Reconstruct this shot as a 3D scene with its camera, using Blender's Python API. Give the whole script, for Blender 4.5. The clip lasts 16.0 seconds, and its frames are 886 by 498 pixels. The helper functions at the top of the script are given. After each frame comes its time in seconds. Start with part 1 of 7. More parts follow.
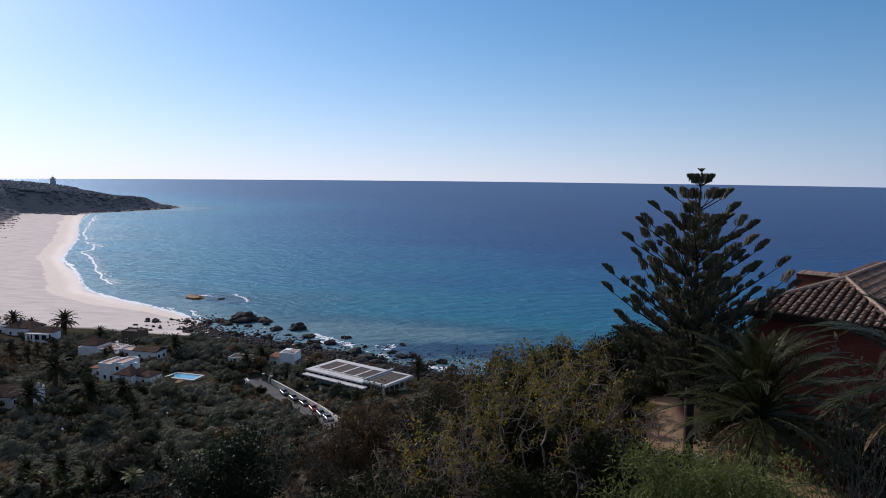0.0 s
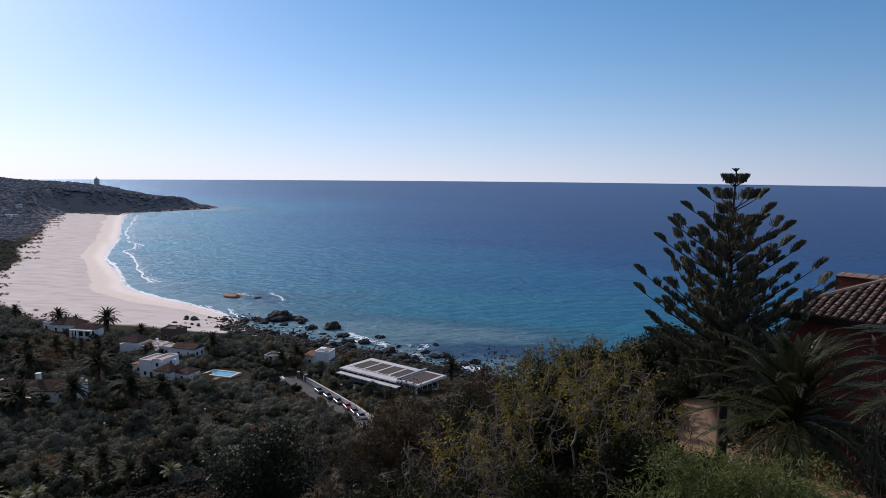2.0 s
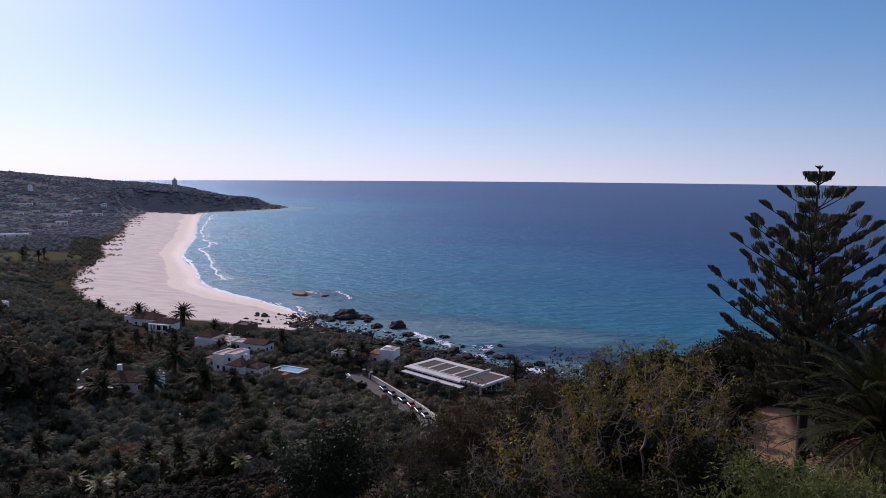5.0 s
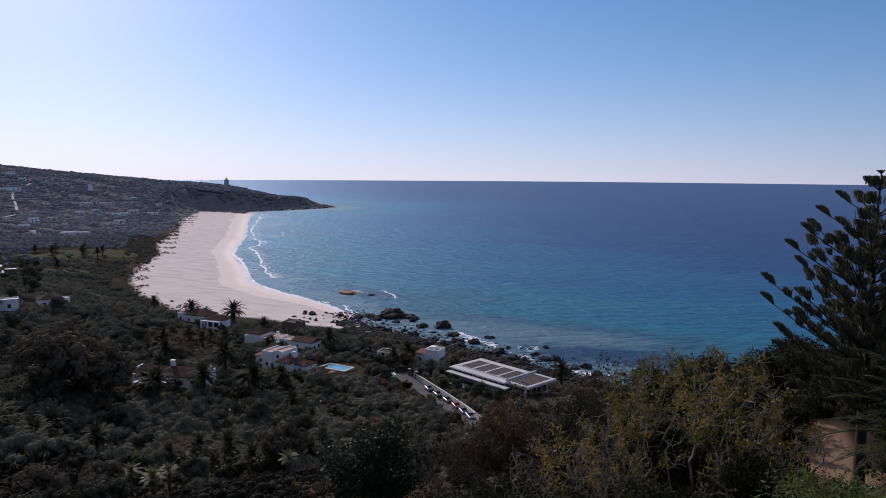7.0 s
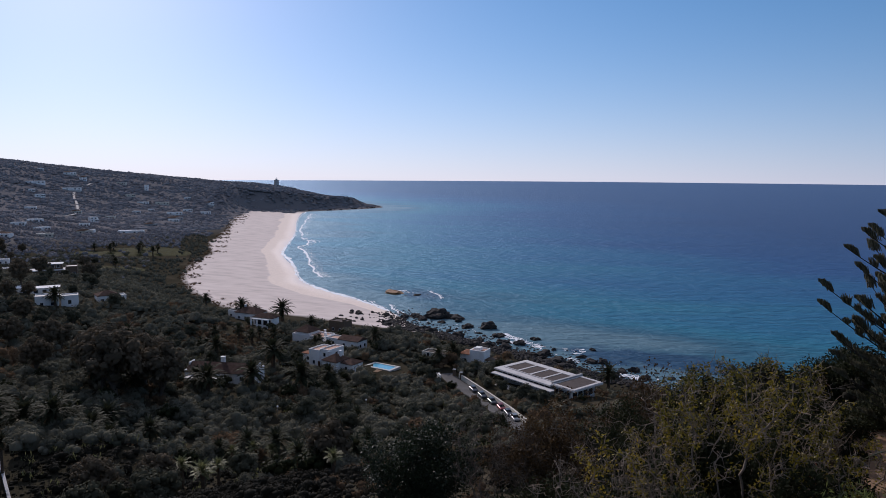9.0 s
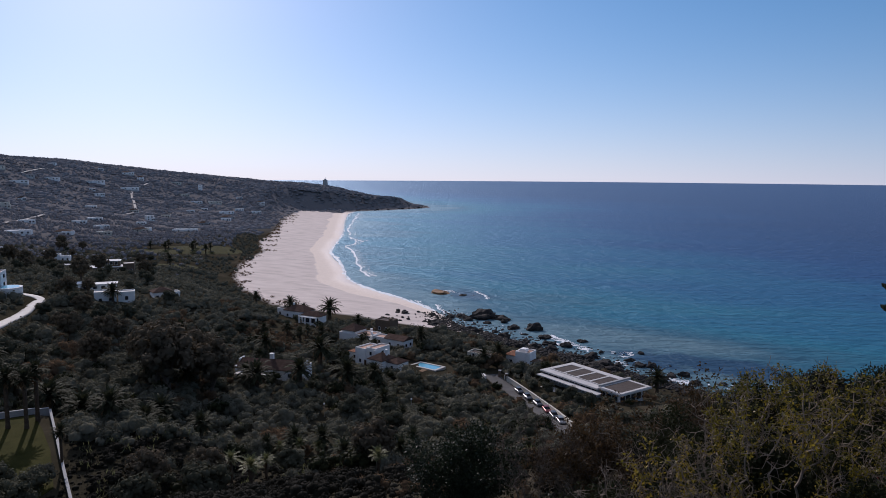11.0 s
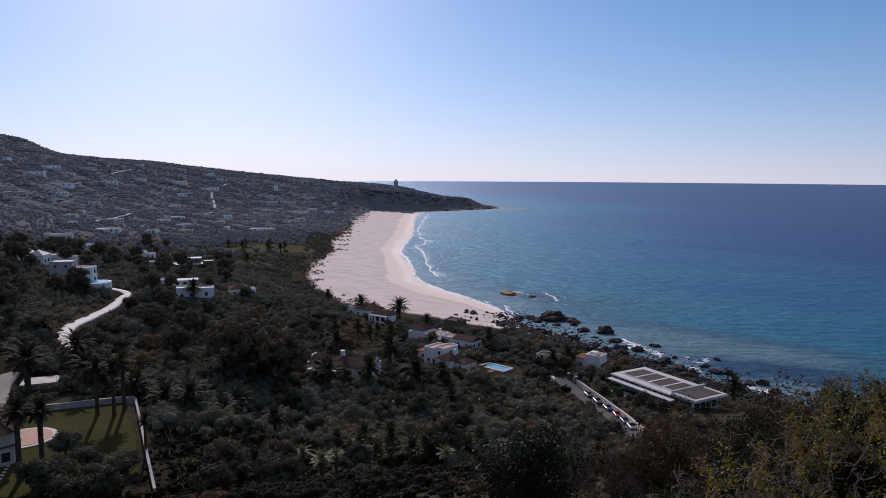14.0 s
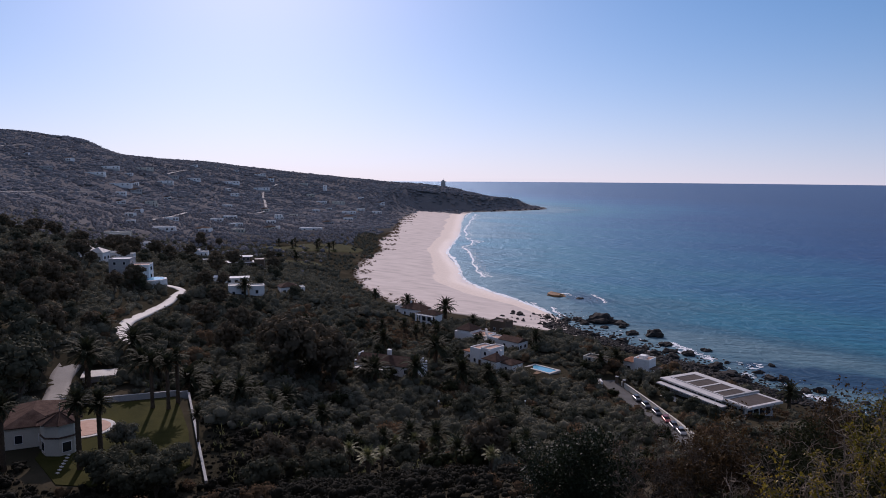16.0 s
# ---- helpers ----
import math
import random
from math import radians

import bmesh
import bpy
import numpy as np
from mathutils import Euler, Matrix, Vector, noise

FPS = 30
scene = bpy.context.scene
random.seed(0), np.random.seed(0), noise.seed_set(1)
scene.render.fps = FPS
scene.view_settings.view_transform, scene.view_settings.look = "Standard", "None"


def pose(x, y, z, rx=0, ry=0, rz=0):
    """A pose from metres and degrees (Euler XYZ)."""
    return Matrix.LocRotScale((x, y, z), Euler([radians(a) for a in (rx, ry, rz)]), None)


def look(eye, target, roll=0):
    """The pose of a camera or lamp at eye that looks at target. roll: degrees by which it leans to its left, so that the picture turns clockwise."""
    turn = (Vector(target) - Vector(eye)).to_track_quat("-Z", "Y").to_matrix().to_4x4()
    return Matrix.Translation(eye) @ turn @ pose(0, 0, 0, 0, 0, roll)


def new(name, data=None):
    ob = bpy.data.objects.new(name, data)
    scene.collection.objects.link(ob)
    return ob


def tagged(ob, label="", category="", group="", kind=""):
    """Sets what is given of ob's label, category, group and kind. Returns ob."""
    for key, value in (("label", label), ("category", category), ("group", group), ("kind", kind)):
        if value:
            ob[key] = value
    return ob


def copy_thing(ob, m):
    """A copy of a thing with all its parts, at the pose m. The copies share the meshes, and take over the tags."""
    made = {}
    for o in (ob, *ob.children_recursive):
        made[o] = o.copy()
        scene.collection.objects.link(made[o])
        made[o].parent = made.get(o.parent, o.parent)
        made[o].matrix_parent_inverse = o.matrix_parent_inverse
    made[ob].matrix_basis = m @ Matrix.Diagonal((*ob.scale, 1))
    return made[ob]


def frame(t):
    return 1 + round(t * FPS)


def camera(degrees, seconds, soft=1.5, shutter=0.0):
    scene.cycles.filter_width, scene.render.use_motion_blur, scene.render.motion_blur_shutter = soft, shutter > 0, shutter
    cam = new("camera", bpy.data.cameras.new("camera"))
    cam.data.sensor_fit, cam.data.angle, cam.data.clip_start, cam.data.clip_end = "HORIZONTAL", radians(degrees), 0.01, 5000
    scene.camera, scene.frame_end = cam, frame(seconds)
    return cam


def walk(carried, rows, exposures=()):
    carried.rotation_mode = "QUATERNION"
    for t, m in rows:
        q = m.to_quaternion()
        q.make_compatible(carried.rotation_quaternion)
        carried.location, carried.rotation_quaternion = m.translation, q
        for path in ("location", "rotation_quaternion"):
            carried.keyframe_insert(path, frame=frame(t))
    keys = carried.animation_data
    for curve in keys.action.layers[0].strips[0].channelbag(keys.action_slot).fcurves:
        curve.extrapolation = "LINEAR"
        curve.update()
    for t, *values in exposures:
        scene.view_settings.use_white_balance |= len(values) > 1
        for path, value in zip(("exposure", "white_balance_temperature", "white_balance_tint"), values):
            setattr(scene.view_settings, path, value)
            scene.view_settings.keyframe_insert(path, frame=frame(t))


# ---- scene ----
# The camera hovers over a hillside garden and turns to the left.
cam = camera(64.794, 16.0, soft=0.9)
ROWS = [
    (0, 0.000, 0.008, 75.000, 0.006, -6.427, 0.574),
    (0.5, 0.045, 0.007, 74.983, 0.609, -6.442, 0.536),
    (1, 0.088, -0.014, 74.983, 1.259, -6.447, 0.516),
    (1.5, 0.119, -0.066, 74.989, 2.035, -6.438, 0.504),
    (2, 0.132, -0.156, 75.003, 2.815, -6.429, 0.484),
    (2.5, 0.138, -0.172, 75.018, 3.610, -6.405, 0.481),
    (3, 0.135, -0.093, 75.004, 4.501, -6.383, 0.503),
    (3.5, 0.136, -0.052, 74.957, 5.398, -6.415, 0.431),
    (4, 0.104, -0.048, 74.909, 6.321, -6.428, 0.388),
    (6.5, 0.046, -0.130, 75.012, 10.984, -6.440, 0.389),
    (7, 0.095, 0.027, 75.084, 11.958, -6.459, 0.336),
    (7.5, 0.157, 0.158, 75.124, 12.925, -6.452, 0.309),
    (8, 0.195, 0.241, 75.143, 13.872, -6.466, 0.315),
    (8.5, 0.172, 0.270, 75.158, 14.818, -6.454, 0.305),
    (9, 0.149, 0.280, 75.162, 15.764, -6.457, 0.301),
    (11.5, 0.151, 0.536, 75.109, 20.542, -6.445, 0.310),
    (12, 0.157, 0.520, 75.060, 21.477, -6.437, 0.289),
    (12.5, 0.174, 0.517, 75.015, 22.430, -6.434, 0.255),
    (13, 0.156, 0.472, 74.978, 23.388, -6.424, 0.221),
    (13.5, 0.137, 0.434, 74.997, 24.337, -6.418, 0.218),
    (14, 0.151, 0.370, 75.027, 25.293, -6.418, 0.225),
    (14.5, 0.109, 0.353, 75.073, 26.267, -6.400, 0.226),
    (15, 0.100, 0.334, 75.134, 27.224, -6.406, 0.240),
    (15.5, 0.113, 0.354, 75.044, 28.198, -6.388, 0.236),
    (16, 0.140, 0.342, 75.004, 29.153, -6.399, 0.250),
]


def heading(x, y, z, turn, tilt, lean):
    """The camera's pose from its turn to the left, its tilt over the level and its lean to the left."""
    return pose(x, y, z, 0, 0, turn) @ pose(0, 0, 0, 90 + tilt) @ pose(0, 0, 0, 0, 0, lean)


walk(cam, [(r[0], heading(*r[1:])) for r in ROWS], [(0, 0.23, 6080, 19), (2.5, 0.17, 6100, 21), (3.5, 0.15, 6100, 23), (4.0, 0.16, 6150, 31), (6.5, 0.04, 6100, 29), (8, 0.0, 6050, 24), (11.5, 0.0, 6050, 24), (14, -0.03, 6180, 27), (16, -0.03, 6220, 31)])

# ---- light ----
SUN_TURN, SUN_HEIGHT = 44, 29  # degrees to the left of +y, and over the sea
world = bpy.data.worlds.new("sky")
scene.world = world
world.use_nodes = True
wn, wl = world.node_tree.nodes, world.node_tree.links
sky = wn.new("ShaderNodeTexSky")
sky.sky_type, sky.sun_disc = "NISHITA", False
sky.sun_elevation, sky.sun_rotation = radians(SUN_HEIGHT), radians(-SUN_TURN)
sky.altitude, sky.air_density, sky.dust_density, sky.ozone_density = 60, 1.0, 0.45, 4.0
# the sea's edge lies a little under eye level: the sky comes down to it
way = wn.new("ShaderNodeTexCoord")
sep, com = wn.new("ShaderNodeSeparateXYZ"), wn.new("ShaderNodeCombineXYZ")
lift, floor_z = wn.new("ShaderNodeMath"), wn.new("ShaderNodeMath")
lift.operation, lift.inputs[1].default_value, lift.inputs[2].default_value = "MULTIPLY_ADD", 0.95, 0.08
floor_z.operation, floor_z.inputs[1].default_value = "MAXIMUM", 0.004
wl.new(way.outputs["Generated"], sep.inputs[0])
wl.new(sep.outputs["X"], com.inputs["X"])
wl.new(sep.outputs["Y"], com.inputs["Y"])
wl.new(sep.outputs["Z"], lift.inputs[0])
wl.new(lift.outputs[0], floor_z.inputs[0])
wl.new(floor_z.outputs[0], com.inputs["Z"])
wl.new(com.outputs[0], sky.inputs["Vector"])
wn["Background"].inputs["Strength"].default_value = 0.09
low, fade, pale = wn.new("ShaderNodeMath"), wn.new("ShaderNodeMath"), wn.new("ShaderNodeMix")
low.operation, low.inputs[1].default_value, low.inputs[2].default_value = "MULTIPLY_ADD", -13.0, -0.35
fade.operation = "EXPONENT"
pale.data_type, pale.clamp_factor = "RGBA", True
# the haze is brighter and warmer on the sun's side
toward, glow_side, haze = wn.new("ShaderNodeVectorMath"), wn.new("ShaderNodeMapRange"), wn.new("ShaderNodeMix")
toward.operation = "DOT_PRODUCT"
toward.inputs[1].default_value = (-math.sin(radians(SUN_TURN)), math.cos(radians(SUN_TURN)), 0)
glow_side.inputs["From Min"].default_value, glow_side.inputs["From Max"].default_value = 0.2, 1.0
haze.data_type = "RGBA"
haze.inputs["A"].default_value, haze.inputs["B"].default_value = (4.3, 4.8, 5.7, 1), (9.2, 9.0, 8.8, 1)
wl.new(way.outputs["Generated"], toward.inputs[0])
wl.new(toward.outputs["Value"], glow_side.inputs["Value"])
wl.new(glow_side.outputs[0], haze.inputs["Factor"])
wl.new(haze.outputs["Result"], pale.inputs["B"])
wl.new(sep.outputs["Z"], low.inputs[0])
wl.new(low.outputs[0], fade.inputs[0])
wl.new(fade.outputs[0], pale.inputs["Factor"])
# clear blue low down; unseen sky overhead paled and brightened to lift the shade
rich, zenith_sat, bright = wn.new("ShaderNodeHueSaturation"), wn.new("ShaderNodeMapRange"), wn.new("ShaderNodeMapRange")
rich.inputs["Hue"].default_value = 0.488
for node, lo, hi in ((zenith_sat, 1.2, 0.5), (bright, 1.0, 1.4)):
    node.interpolation_type = "SMOOTHSTEP"
    node.inputs["From Min"].default_value, node.inputs["From Max"].default_value = 0.22, 0.6
    node.inputs["To Min"].default_value, node.inputs["To Max"].default_value = lo, hi
    wl.new(sep.outputs["Z"], node.inputs["Value"])
wl.new(zenith_sat.outputs[0], rich.inputs["Saturation"])
wl.new(bright.outputs[0], rich.inputs["Value"])
wl.new(sky.outputs[0], rich.inputs["Color"])
wl.new(rich.outputs[0], pale.inputs["A"])
wl.new(pale.outputs["Result"], wn["Background"].inputs["Color"])

lamp = bpy.data.lights.new("sun", "SUN")
lamp.energy, lamp.angle, lamp.color = 3.0, radians(0.53), (1.0, 0.93, 0.82)
a, e = radians(SUN_TURN), radians(SUN_HEIGHT)
sun_way = Vector((-math.sin(a) * math.cos(e), math.cos(a) * math.cos(e), math.sin(e)))
new("sun", lamp).matrix_world = look(sun_way * 900, (0, 0, 0))


# ---- materials ----
def material(name, colours, scale=1.0, rough=0.8, bump=0.0, fine=6.0, metal=0.0, spec=0.15, island=0.0, through_light=0.0, coords="world", random_piece=0.0):
    """A surface whose colour wanders between the given colours at two scales, with fine relief.
    scale: patches a metre; fine: how much finer the grain is. island: brightness spread from piece to piece.
    through_light: share of light that shines through (leaves)."""
    m = bpy.data.materials.new(name)
    m.use_nodes = True
    n, l = m.node_tree.nodes, m.node_tree.links
    b = n["Principled BSDF"]
    b.inputs["Roughness"].default_value, b.inputs["Metallic"].default_value = rough, metal
    b.inputs["Specular IOR Level"].default_value = spec
    geo = n.new("ShaderNodeNewGeometry")
    where = geo.outputs["Position"]
    if coords == "object":
        where = n.new("ShaderNodeTexCoord").outputs["Object"]
    big, small = n.new("ShaderNodeTexNoise"), n.new("ShaderNodeTexNoise")
    for tex, s in ((big, scale), (small, scale * fine)):
        tex.inputs["Scale"].default_value, tex.inputs["Detail"].default_value = s, 5
        l.new(where, tex.inputs["Vector"])
    mix = n.new("ShaderNodeMath")
    mix.operation, mix.inputs[2].default_value = "MULTIPLY_ADD", 0.0
    mix.inputs[1].default_value = 0.55
    half = n.new("ShaderNodeMath")
    half.operation, half.inputs[1].default_value = "MULTIPLY", 0.45
    l.new(small.outputs["Fac"], half.inputs[0])
    l.new(big.outputs["Fac"], mix.inputs[0])
    l.new(half.outputs[0], mix.inputs[2])
    ramp = n.new("ShaderNodeValToRGB")
    keys = ramp.color_ramp.elements
    while len(keys) < len(colours):
        keys.new(0.5)
    for i, c in enumerate(colours):
        keys[i].position = 0.33 + 0.34 * i / max(1, len(colours) - 1)
        keys[i].color = (*c, 1)
    l.new(mix.outputs[0], ramp.inputs[0])
    out = ramp.outputs["Color"]
    if island or random_piece:
        hue = n.new("ShaderNodeHueSaturation")
        span = n.new("ShaderNodeMapRange")
        amount = island or random_piece
        span.inputs["To Min"].default_value, span.inputs["To Max"].default_value = 1 - amount, 1 + amount
        if island:
            l.new(geo.outputs["Random Per Island"], span.inputs["Value"])
        else:
            l.new(n.new("ShaderNodeObjectInfo").outputs["Random"], span.inputs["Value"])
        l.new(span.outputs[0], hue.inputs["Value"])
        l.new(out, hue.inputs["Color"])
        out = hue.outputs["Color"]
    l.new(out, b.inputs["Base Color"])
    if bump:
        relief = n.new("ShaderNodeBump")
        relief.inputs["Strength"].default_value, relief.inputs["Distance"].default_value = min(1.0, bump), 0.6 / (scale * fine)
        l.new(small.outputs["Fac"], relief.inputs["Height"])
        l.new(relief.outputs[0], b.inputs["Normal"])
    if through_light:
        glow, blend = n.new("ShaderNodeBsdfTranslucent"), n.new("ShaderNodeMixShader")
        blend.inputs[0].default_value = through_light
        l.new(out, glow.inputs["Color"])
        l.new(b.outputs[0], blend.inputs[1])
        l.new(glow.outputs[0], blend.inputs[2])
        l.new(blend.outputs[0], n["Material Output"].inputs[0])
    return m


def glass_material(name, colour, rough=0.05):
    m = material(name, [colour, [c * 1.3 for c in colour]], 0.7, rough, spec=0.7)
    return m


WHITE = material("white_render", [(0.66, 0.65, 0.62), (0.8, 0.79, 0.77), (0.84, 0.83, 0.81)], 0.35, 0.85, 0.1, 14)
ROOF_WHITE = material("weathered_white_roof", [(0.42, 0.4, 0.38), (0.55, 0.53, 0.51), (0.6, 0.58, 0.56)], 0.3, 0.85, 0.1, 14)
CREAM = material("cream_render", [(0.5, 0.47, 0.4), (0.62, 0.58, 0.5)], 0.4, 0.85, 0.1, 12)
GREY_WALL = material("grey_render", [(0.3, 0.3, 0.3), (0.42, 0.42, 0.41)], 0.4, 0.85, 0.1, 12)
BROWN_WALL = material("brown_render", [(0.12, 0.085, 0.06), (0.17, 0.12, 0.085)], 0.4, 0.85, 0.1, 12)
RED_WALL = material("red_render", [(0.15, 0.034, 0.024), (0.2, 0.05, 0.035), (0.25, 0.078, 0.055)], 0.8, 0.9, 0.25, 14)
TILE = material("terracotta_tile", [(0.2, 0.09, 0.055), (0.3, 0.15, 0.095), (0.36, 0.21, 0.14)], 1.2, 0.9, 0.2, 8, island=0.35, spec=0.03)
DARK_TILE = material("weathered_tile", [(0.045, 0.028, 0.023), (0.082, 0.052, 0.041), (0.115, 0.078, 0.063)], 0.8, 0.9, 0.3, 8, island=0.25, spec=0.02)
TERRACOTTA = material("terracotta_floor", [(0.4, 0.24, 0.17), (0.52, 0.34, 0.26)], 1.0, 0.8, 0.1, 8)
GRAVEL_ROOF = material("gravel_roof", [(0.065, 0.052, 0.046), (0.11, 0.09, 0.08)], 0.8, 0.95, 0.3, 20)
CAR_GLASS = material("tinted_car_glass", [(0.012, 0.014, 0.018), (0.018, 0.02, 0.025)], 1.0, 0.25, spec=0.2)
PANE = glass_material("dark_window_glass", (0.015, 0.02, 0.028))
WOOD = material("dark_wood", [(0.06, 0.035, 0.02), (0.12, 0.07, 0.04)], 2.0, 0.7, 0.2, 8)
METAL = material("painted_metal", [(0.25, 0.25, 0.25), (0.33, 0.33, 0.33)], 2.0, 0.45, metal=0.6)
ASPHALT = material("asphalt", [(0.07, 0.068, 0.066), (0.11, 0.107, 0.104)], 0.3, 0.85, 0.3, 30)
PAVING = material("grey_paving", [(0.24, 0.225, 0.21), (0.33, 0.31, 0.29)], 0.25, 0.8, 0.2, 16)
CONCRETE = material("pale_concrete", [(0.42, 0.4, 0.37), (0.56, 0.54, 0.5)], 0.25, 0.7, 0.2, 16)
ROCK = material("dark_shore_rock", [(0.014, 0.013, 0.013), (0.032, 0.029, 0.027), (0.07, 0.062, 0.055)], 0.35, 0.9, 0.8, 7, spec=0.15)
BROWN_ROCK = material("ochre_reef_rock", [(0.16, 0.08, 0.035), (0.3, 0.17, 0.08)], 0.3, 0.7, 0.6, 7)
BARK = material("grey_brown_bark", [(0.07, 0.055, 0.045), (0.14, 0.115, 0.09)], 2.0, 0.95, 0.5, 7)
DARK_BARK = material("dark_bark", [(0.03, 0.024, 0.02), (0.06, 0.05, 0.04)], 2.0, 0.95, 0.5, 7)
PALE_BARK = material("pale_bare_branch", [(0.13, 0.1, 0.076), (0.28, 0.225, 0.175)], 2.0, 0.9, 0.4, 8)
SCRUB = material("scrub_leaves", [(0.082, 0.081, 0.057), (0.138, 0.132, 0.096), (0.21, 0.194, 0.142)], 0.06, 0.85, fine=9, island=0.14, through_light=0.15, spec=0.0)
# scrub leaves darkened for the near slope, its shade put into the colour
SHADE_SCRUB = material("shade_darkened_scrub_leaves", [(0.012, 0.012, 0.0085), (0.019, 0.018, 0.013), (0.032, 0.029, 0.021)], 0.1, 0.8, fine=9, island=0.16, through_light=0.12, spec=0.04)
DRY_SCRUB = material("dry_scrub_leaves", [(0.11, 0.074, 0.046), (0.17, 0.115, 0.07)], 0.08, 0.9, fine=9, island=0.25, through_light=0.3, spec=0.0)
# far scrub with the haze of distance put into its pale grey colour
HAZE_SCRUB = material("hill_scrub", [(0.17, 0.165, 0.172), (0.215, 0.207, 0.212), (0.26, 0.25, 0.25)], 0.02, 0.95, fine=9, island=0.15, spec=0.0)
TREE_LEAF = material("tree_leaves", [(0.056, 0.058, 0.039), (0.098, 0.097, 0.066)], 0.15, 0.8, fine=9, island=0.15, through_light=0.15, spec=0.02)
# darker copy of the tree leaves, the garden's shade put into the colour
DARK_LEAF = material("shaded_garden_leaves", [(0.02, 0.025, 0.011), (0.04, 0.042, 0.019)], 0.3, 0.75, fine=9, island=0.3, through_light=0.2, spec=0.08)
OLIVE_LEAF = material("grey_green_leaves", [(0.09, 0.09, 0.066), (0.15, 0.145, 0.108)], 0.15, 0.85, fine=9, island=0.15, through_light=0.18, spec=0.0)
PINE_LEAF = material("pine_needles", [(0.085, 0.07, 0.047), (0.145, 0.115, 0.078)], 0.12, 0.8, fine=9, island=0.16, through_light=0.15, spec=0.02)
GLOSSY_LEAF = material("glossy_dark_leaves", [(0.016, 0.024, 0.012), (0.03, 0.04, 0.018)], 0.3, 0.5, fine=9, island=0.5, through_light=0.12, spec=0.14)
PALM_LEAF = material("palm_fronds", [(0.028, 0.032, 0.018), (0.05, 0.055, 0.03)], 0.4, 0.75, fine=9, island=0.35, through_light=0.2, spec=0.08)
GARDEN_PALM = material("garden_palm_fronds", [(0.028, 0.032, 0.012), (0.055, 0.058, 0.024)], 0.4, 0.42, fine=9, island=0.45, through_light=0.25, spec=0.14)
YUCCA_LEAF = material("pale_yucca_leaves", [(0.11, 0.12, 0.05), (0.19, 0.19, 0.085)], 0.5, 0.6, fine=8, island=0.4, through_light=0.3, spec=0.2)
DRY_FROND = material("dead_palm_fronds", [(0.13, 0.085, 0.045), (0.2, 0.14, 0.08)], 0.6, 0.85, fine=8, island=0.4, through_light=0.2)
PALM_TRUNK = material("palm_trunk_fibre", [(0.05, 0.035, 0.025), (0.11, 0.08, 0.055)], 1.5, 0.95, 0.8, 5)
YELLOW_LEAF = material("yellowing_leaves", [(0.07, 0.07, 0.012), (0.185, 0.145, 0.018), (0.36, 0.245, 0.027)], 0.25, 0.5, fine=9, island=0.5, through_light=0.38, spec=0.2)
RUST_LEAF = material("russet_leaves", [(0.048, 0.029, 0.015), (0.085, 0.055, 0.024)], 0.4, 0.75, fine=8, island=0.45, through_light=0.3)
HEDGE_LEAF = material("fresh_green_leaves", [(0.08, 0.096, 0.026), (0.14, 0.158, 0.046)], 0.5, 0.6, fine=8, island=0.45, through_light=0.4, spec=0.2)
ARAUCARIA_LEAF = material("araucaria_needles", [(0.085, 0.08, 0.046), (0.14, 0.125, 0.075)], 0.8, 0.6, fine=8, island=0.4, spec=0.3, through_light=0.1)
LAWN = material("mown_lawn", [(0.026, 0.028, 0.007), (0.042, 0.042, 0.011), (0.058, 0.054, 0.016)], 0.25, 0.95, 0.4, 25, spec=0.03)
PATH_EARTH = material("ochre_gravel_path", [(0.17, 0.105, 0.06), (0.25, 0.165, 0.1)], 0.6, 0.95, 0.4, 20)
FLOWER = material("red_petals", [(0.45, 0.03, 0.03), (0.6, 0.06, 0.05)], 3, 0.6, through_light=0.3)
FOAM = material("sea_foam", [(0.7, 0.73, 0.75), (0.85, 0.87, 0.88)], 0.5, 0.6, 0.3, 8)
POOL_WATER = material("pool_water", [(0.1, 0.36, 0.52), (0.15, 0.45, 0.6)], 1.2, 0.04, 0.08, 3, spec=0.5)


# ---- helpers of this scene ----
def mesh_from(name, verts, faces, mat, smooth=False):
    """A mesh from numpy arrays of vertices and of triangles or quads."""
    verts, faces = np.asarray(verts, np.float32), np.asarray(faces, np.int32)
    k = faces.shape[1]
    me = bpy.data.meshes.new(name)
    me.vertices.add(len(verts))
    me.vertices.foreach_set("co", verts.ravel())
    me.loops.add(faces.size)
    me.loops.foreach_set("vertex_index", faces.ravel())
    me.polygons.add(len(faces))
    me.polygons.foreach_set("loop_start", np.arange(0, faces.size, k, dtype=np.int32))
    if smooth:
        me.polygons.foreach_set("use_smooth", np.ones(len(faces), bool))
    me.update(calc_edges=True)
    me.materials.append(mat)
    return me


def part(name, bm, mat, parent, label=""):
    """Links a bmesh as one mesh under a thing or a part."""
    me = bpy.data.meshes.new(name)
    bm.normal_update()
    bm.to_mesh(me)
    bm.free()
    me.materials.append(mat)
    ob = new(name, me)
    ob.parent = parent
    if label:
        tagged(ob, label)
    return ob


def mesh_part(name, me, parent, label=""):
    ob = new(name, me)
    ob.parent = parent
    if label:
        tagged(ob, label)
    return ob


def thing(name, m, label, category, group="", kind=""):
    ob = new(name)
    ob.empty_display_size = 0.3
    ob.matrix_world = m
    return tagged(ob, label, category, group, kind)


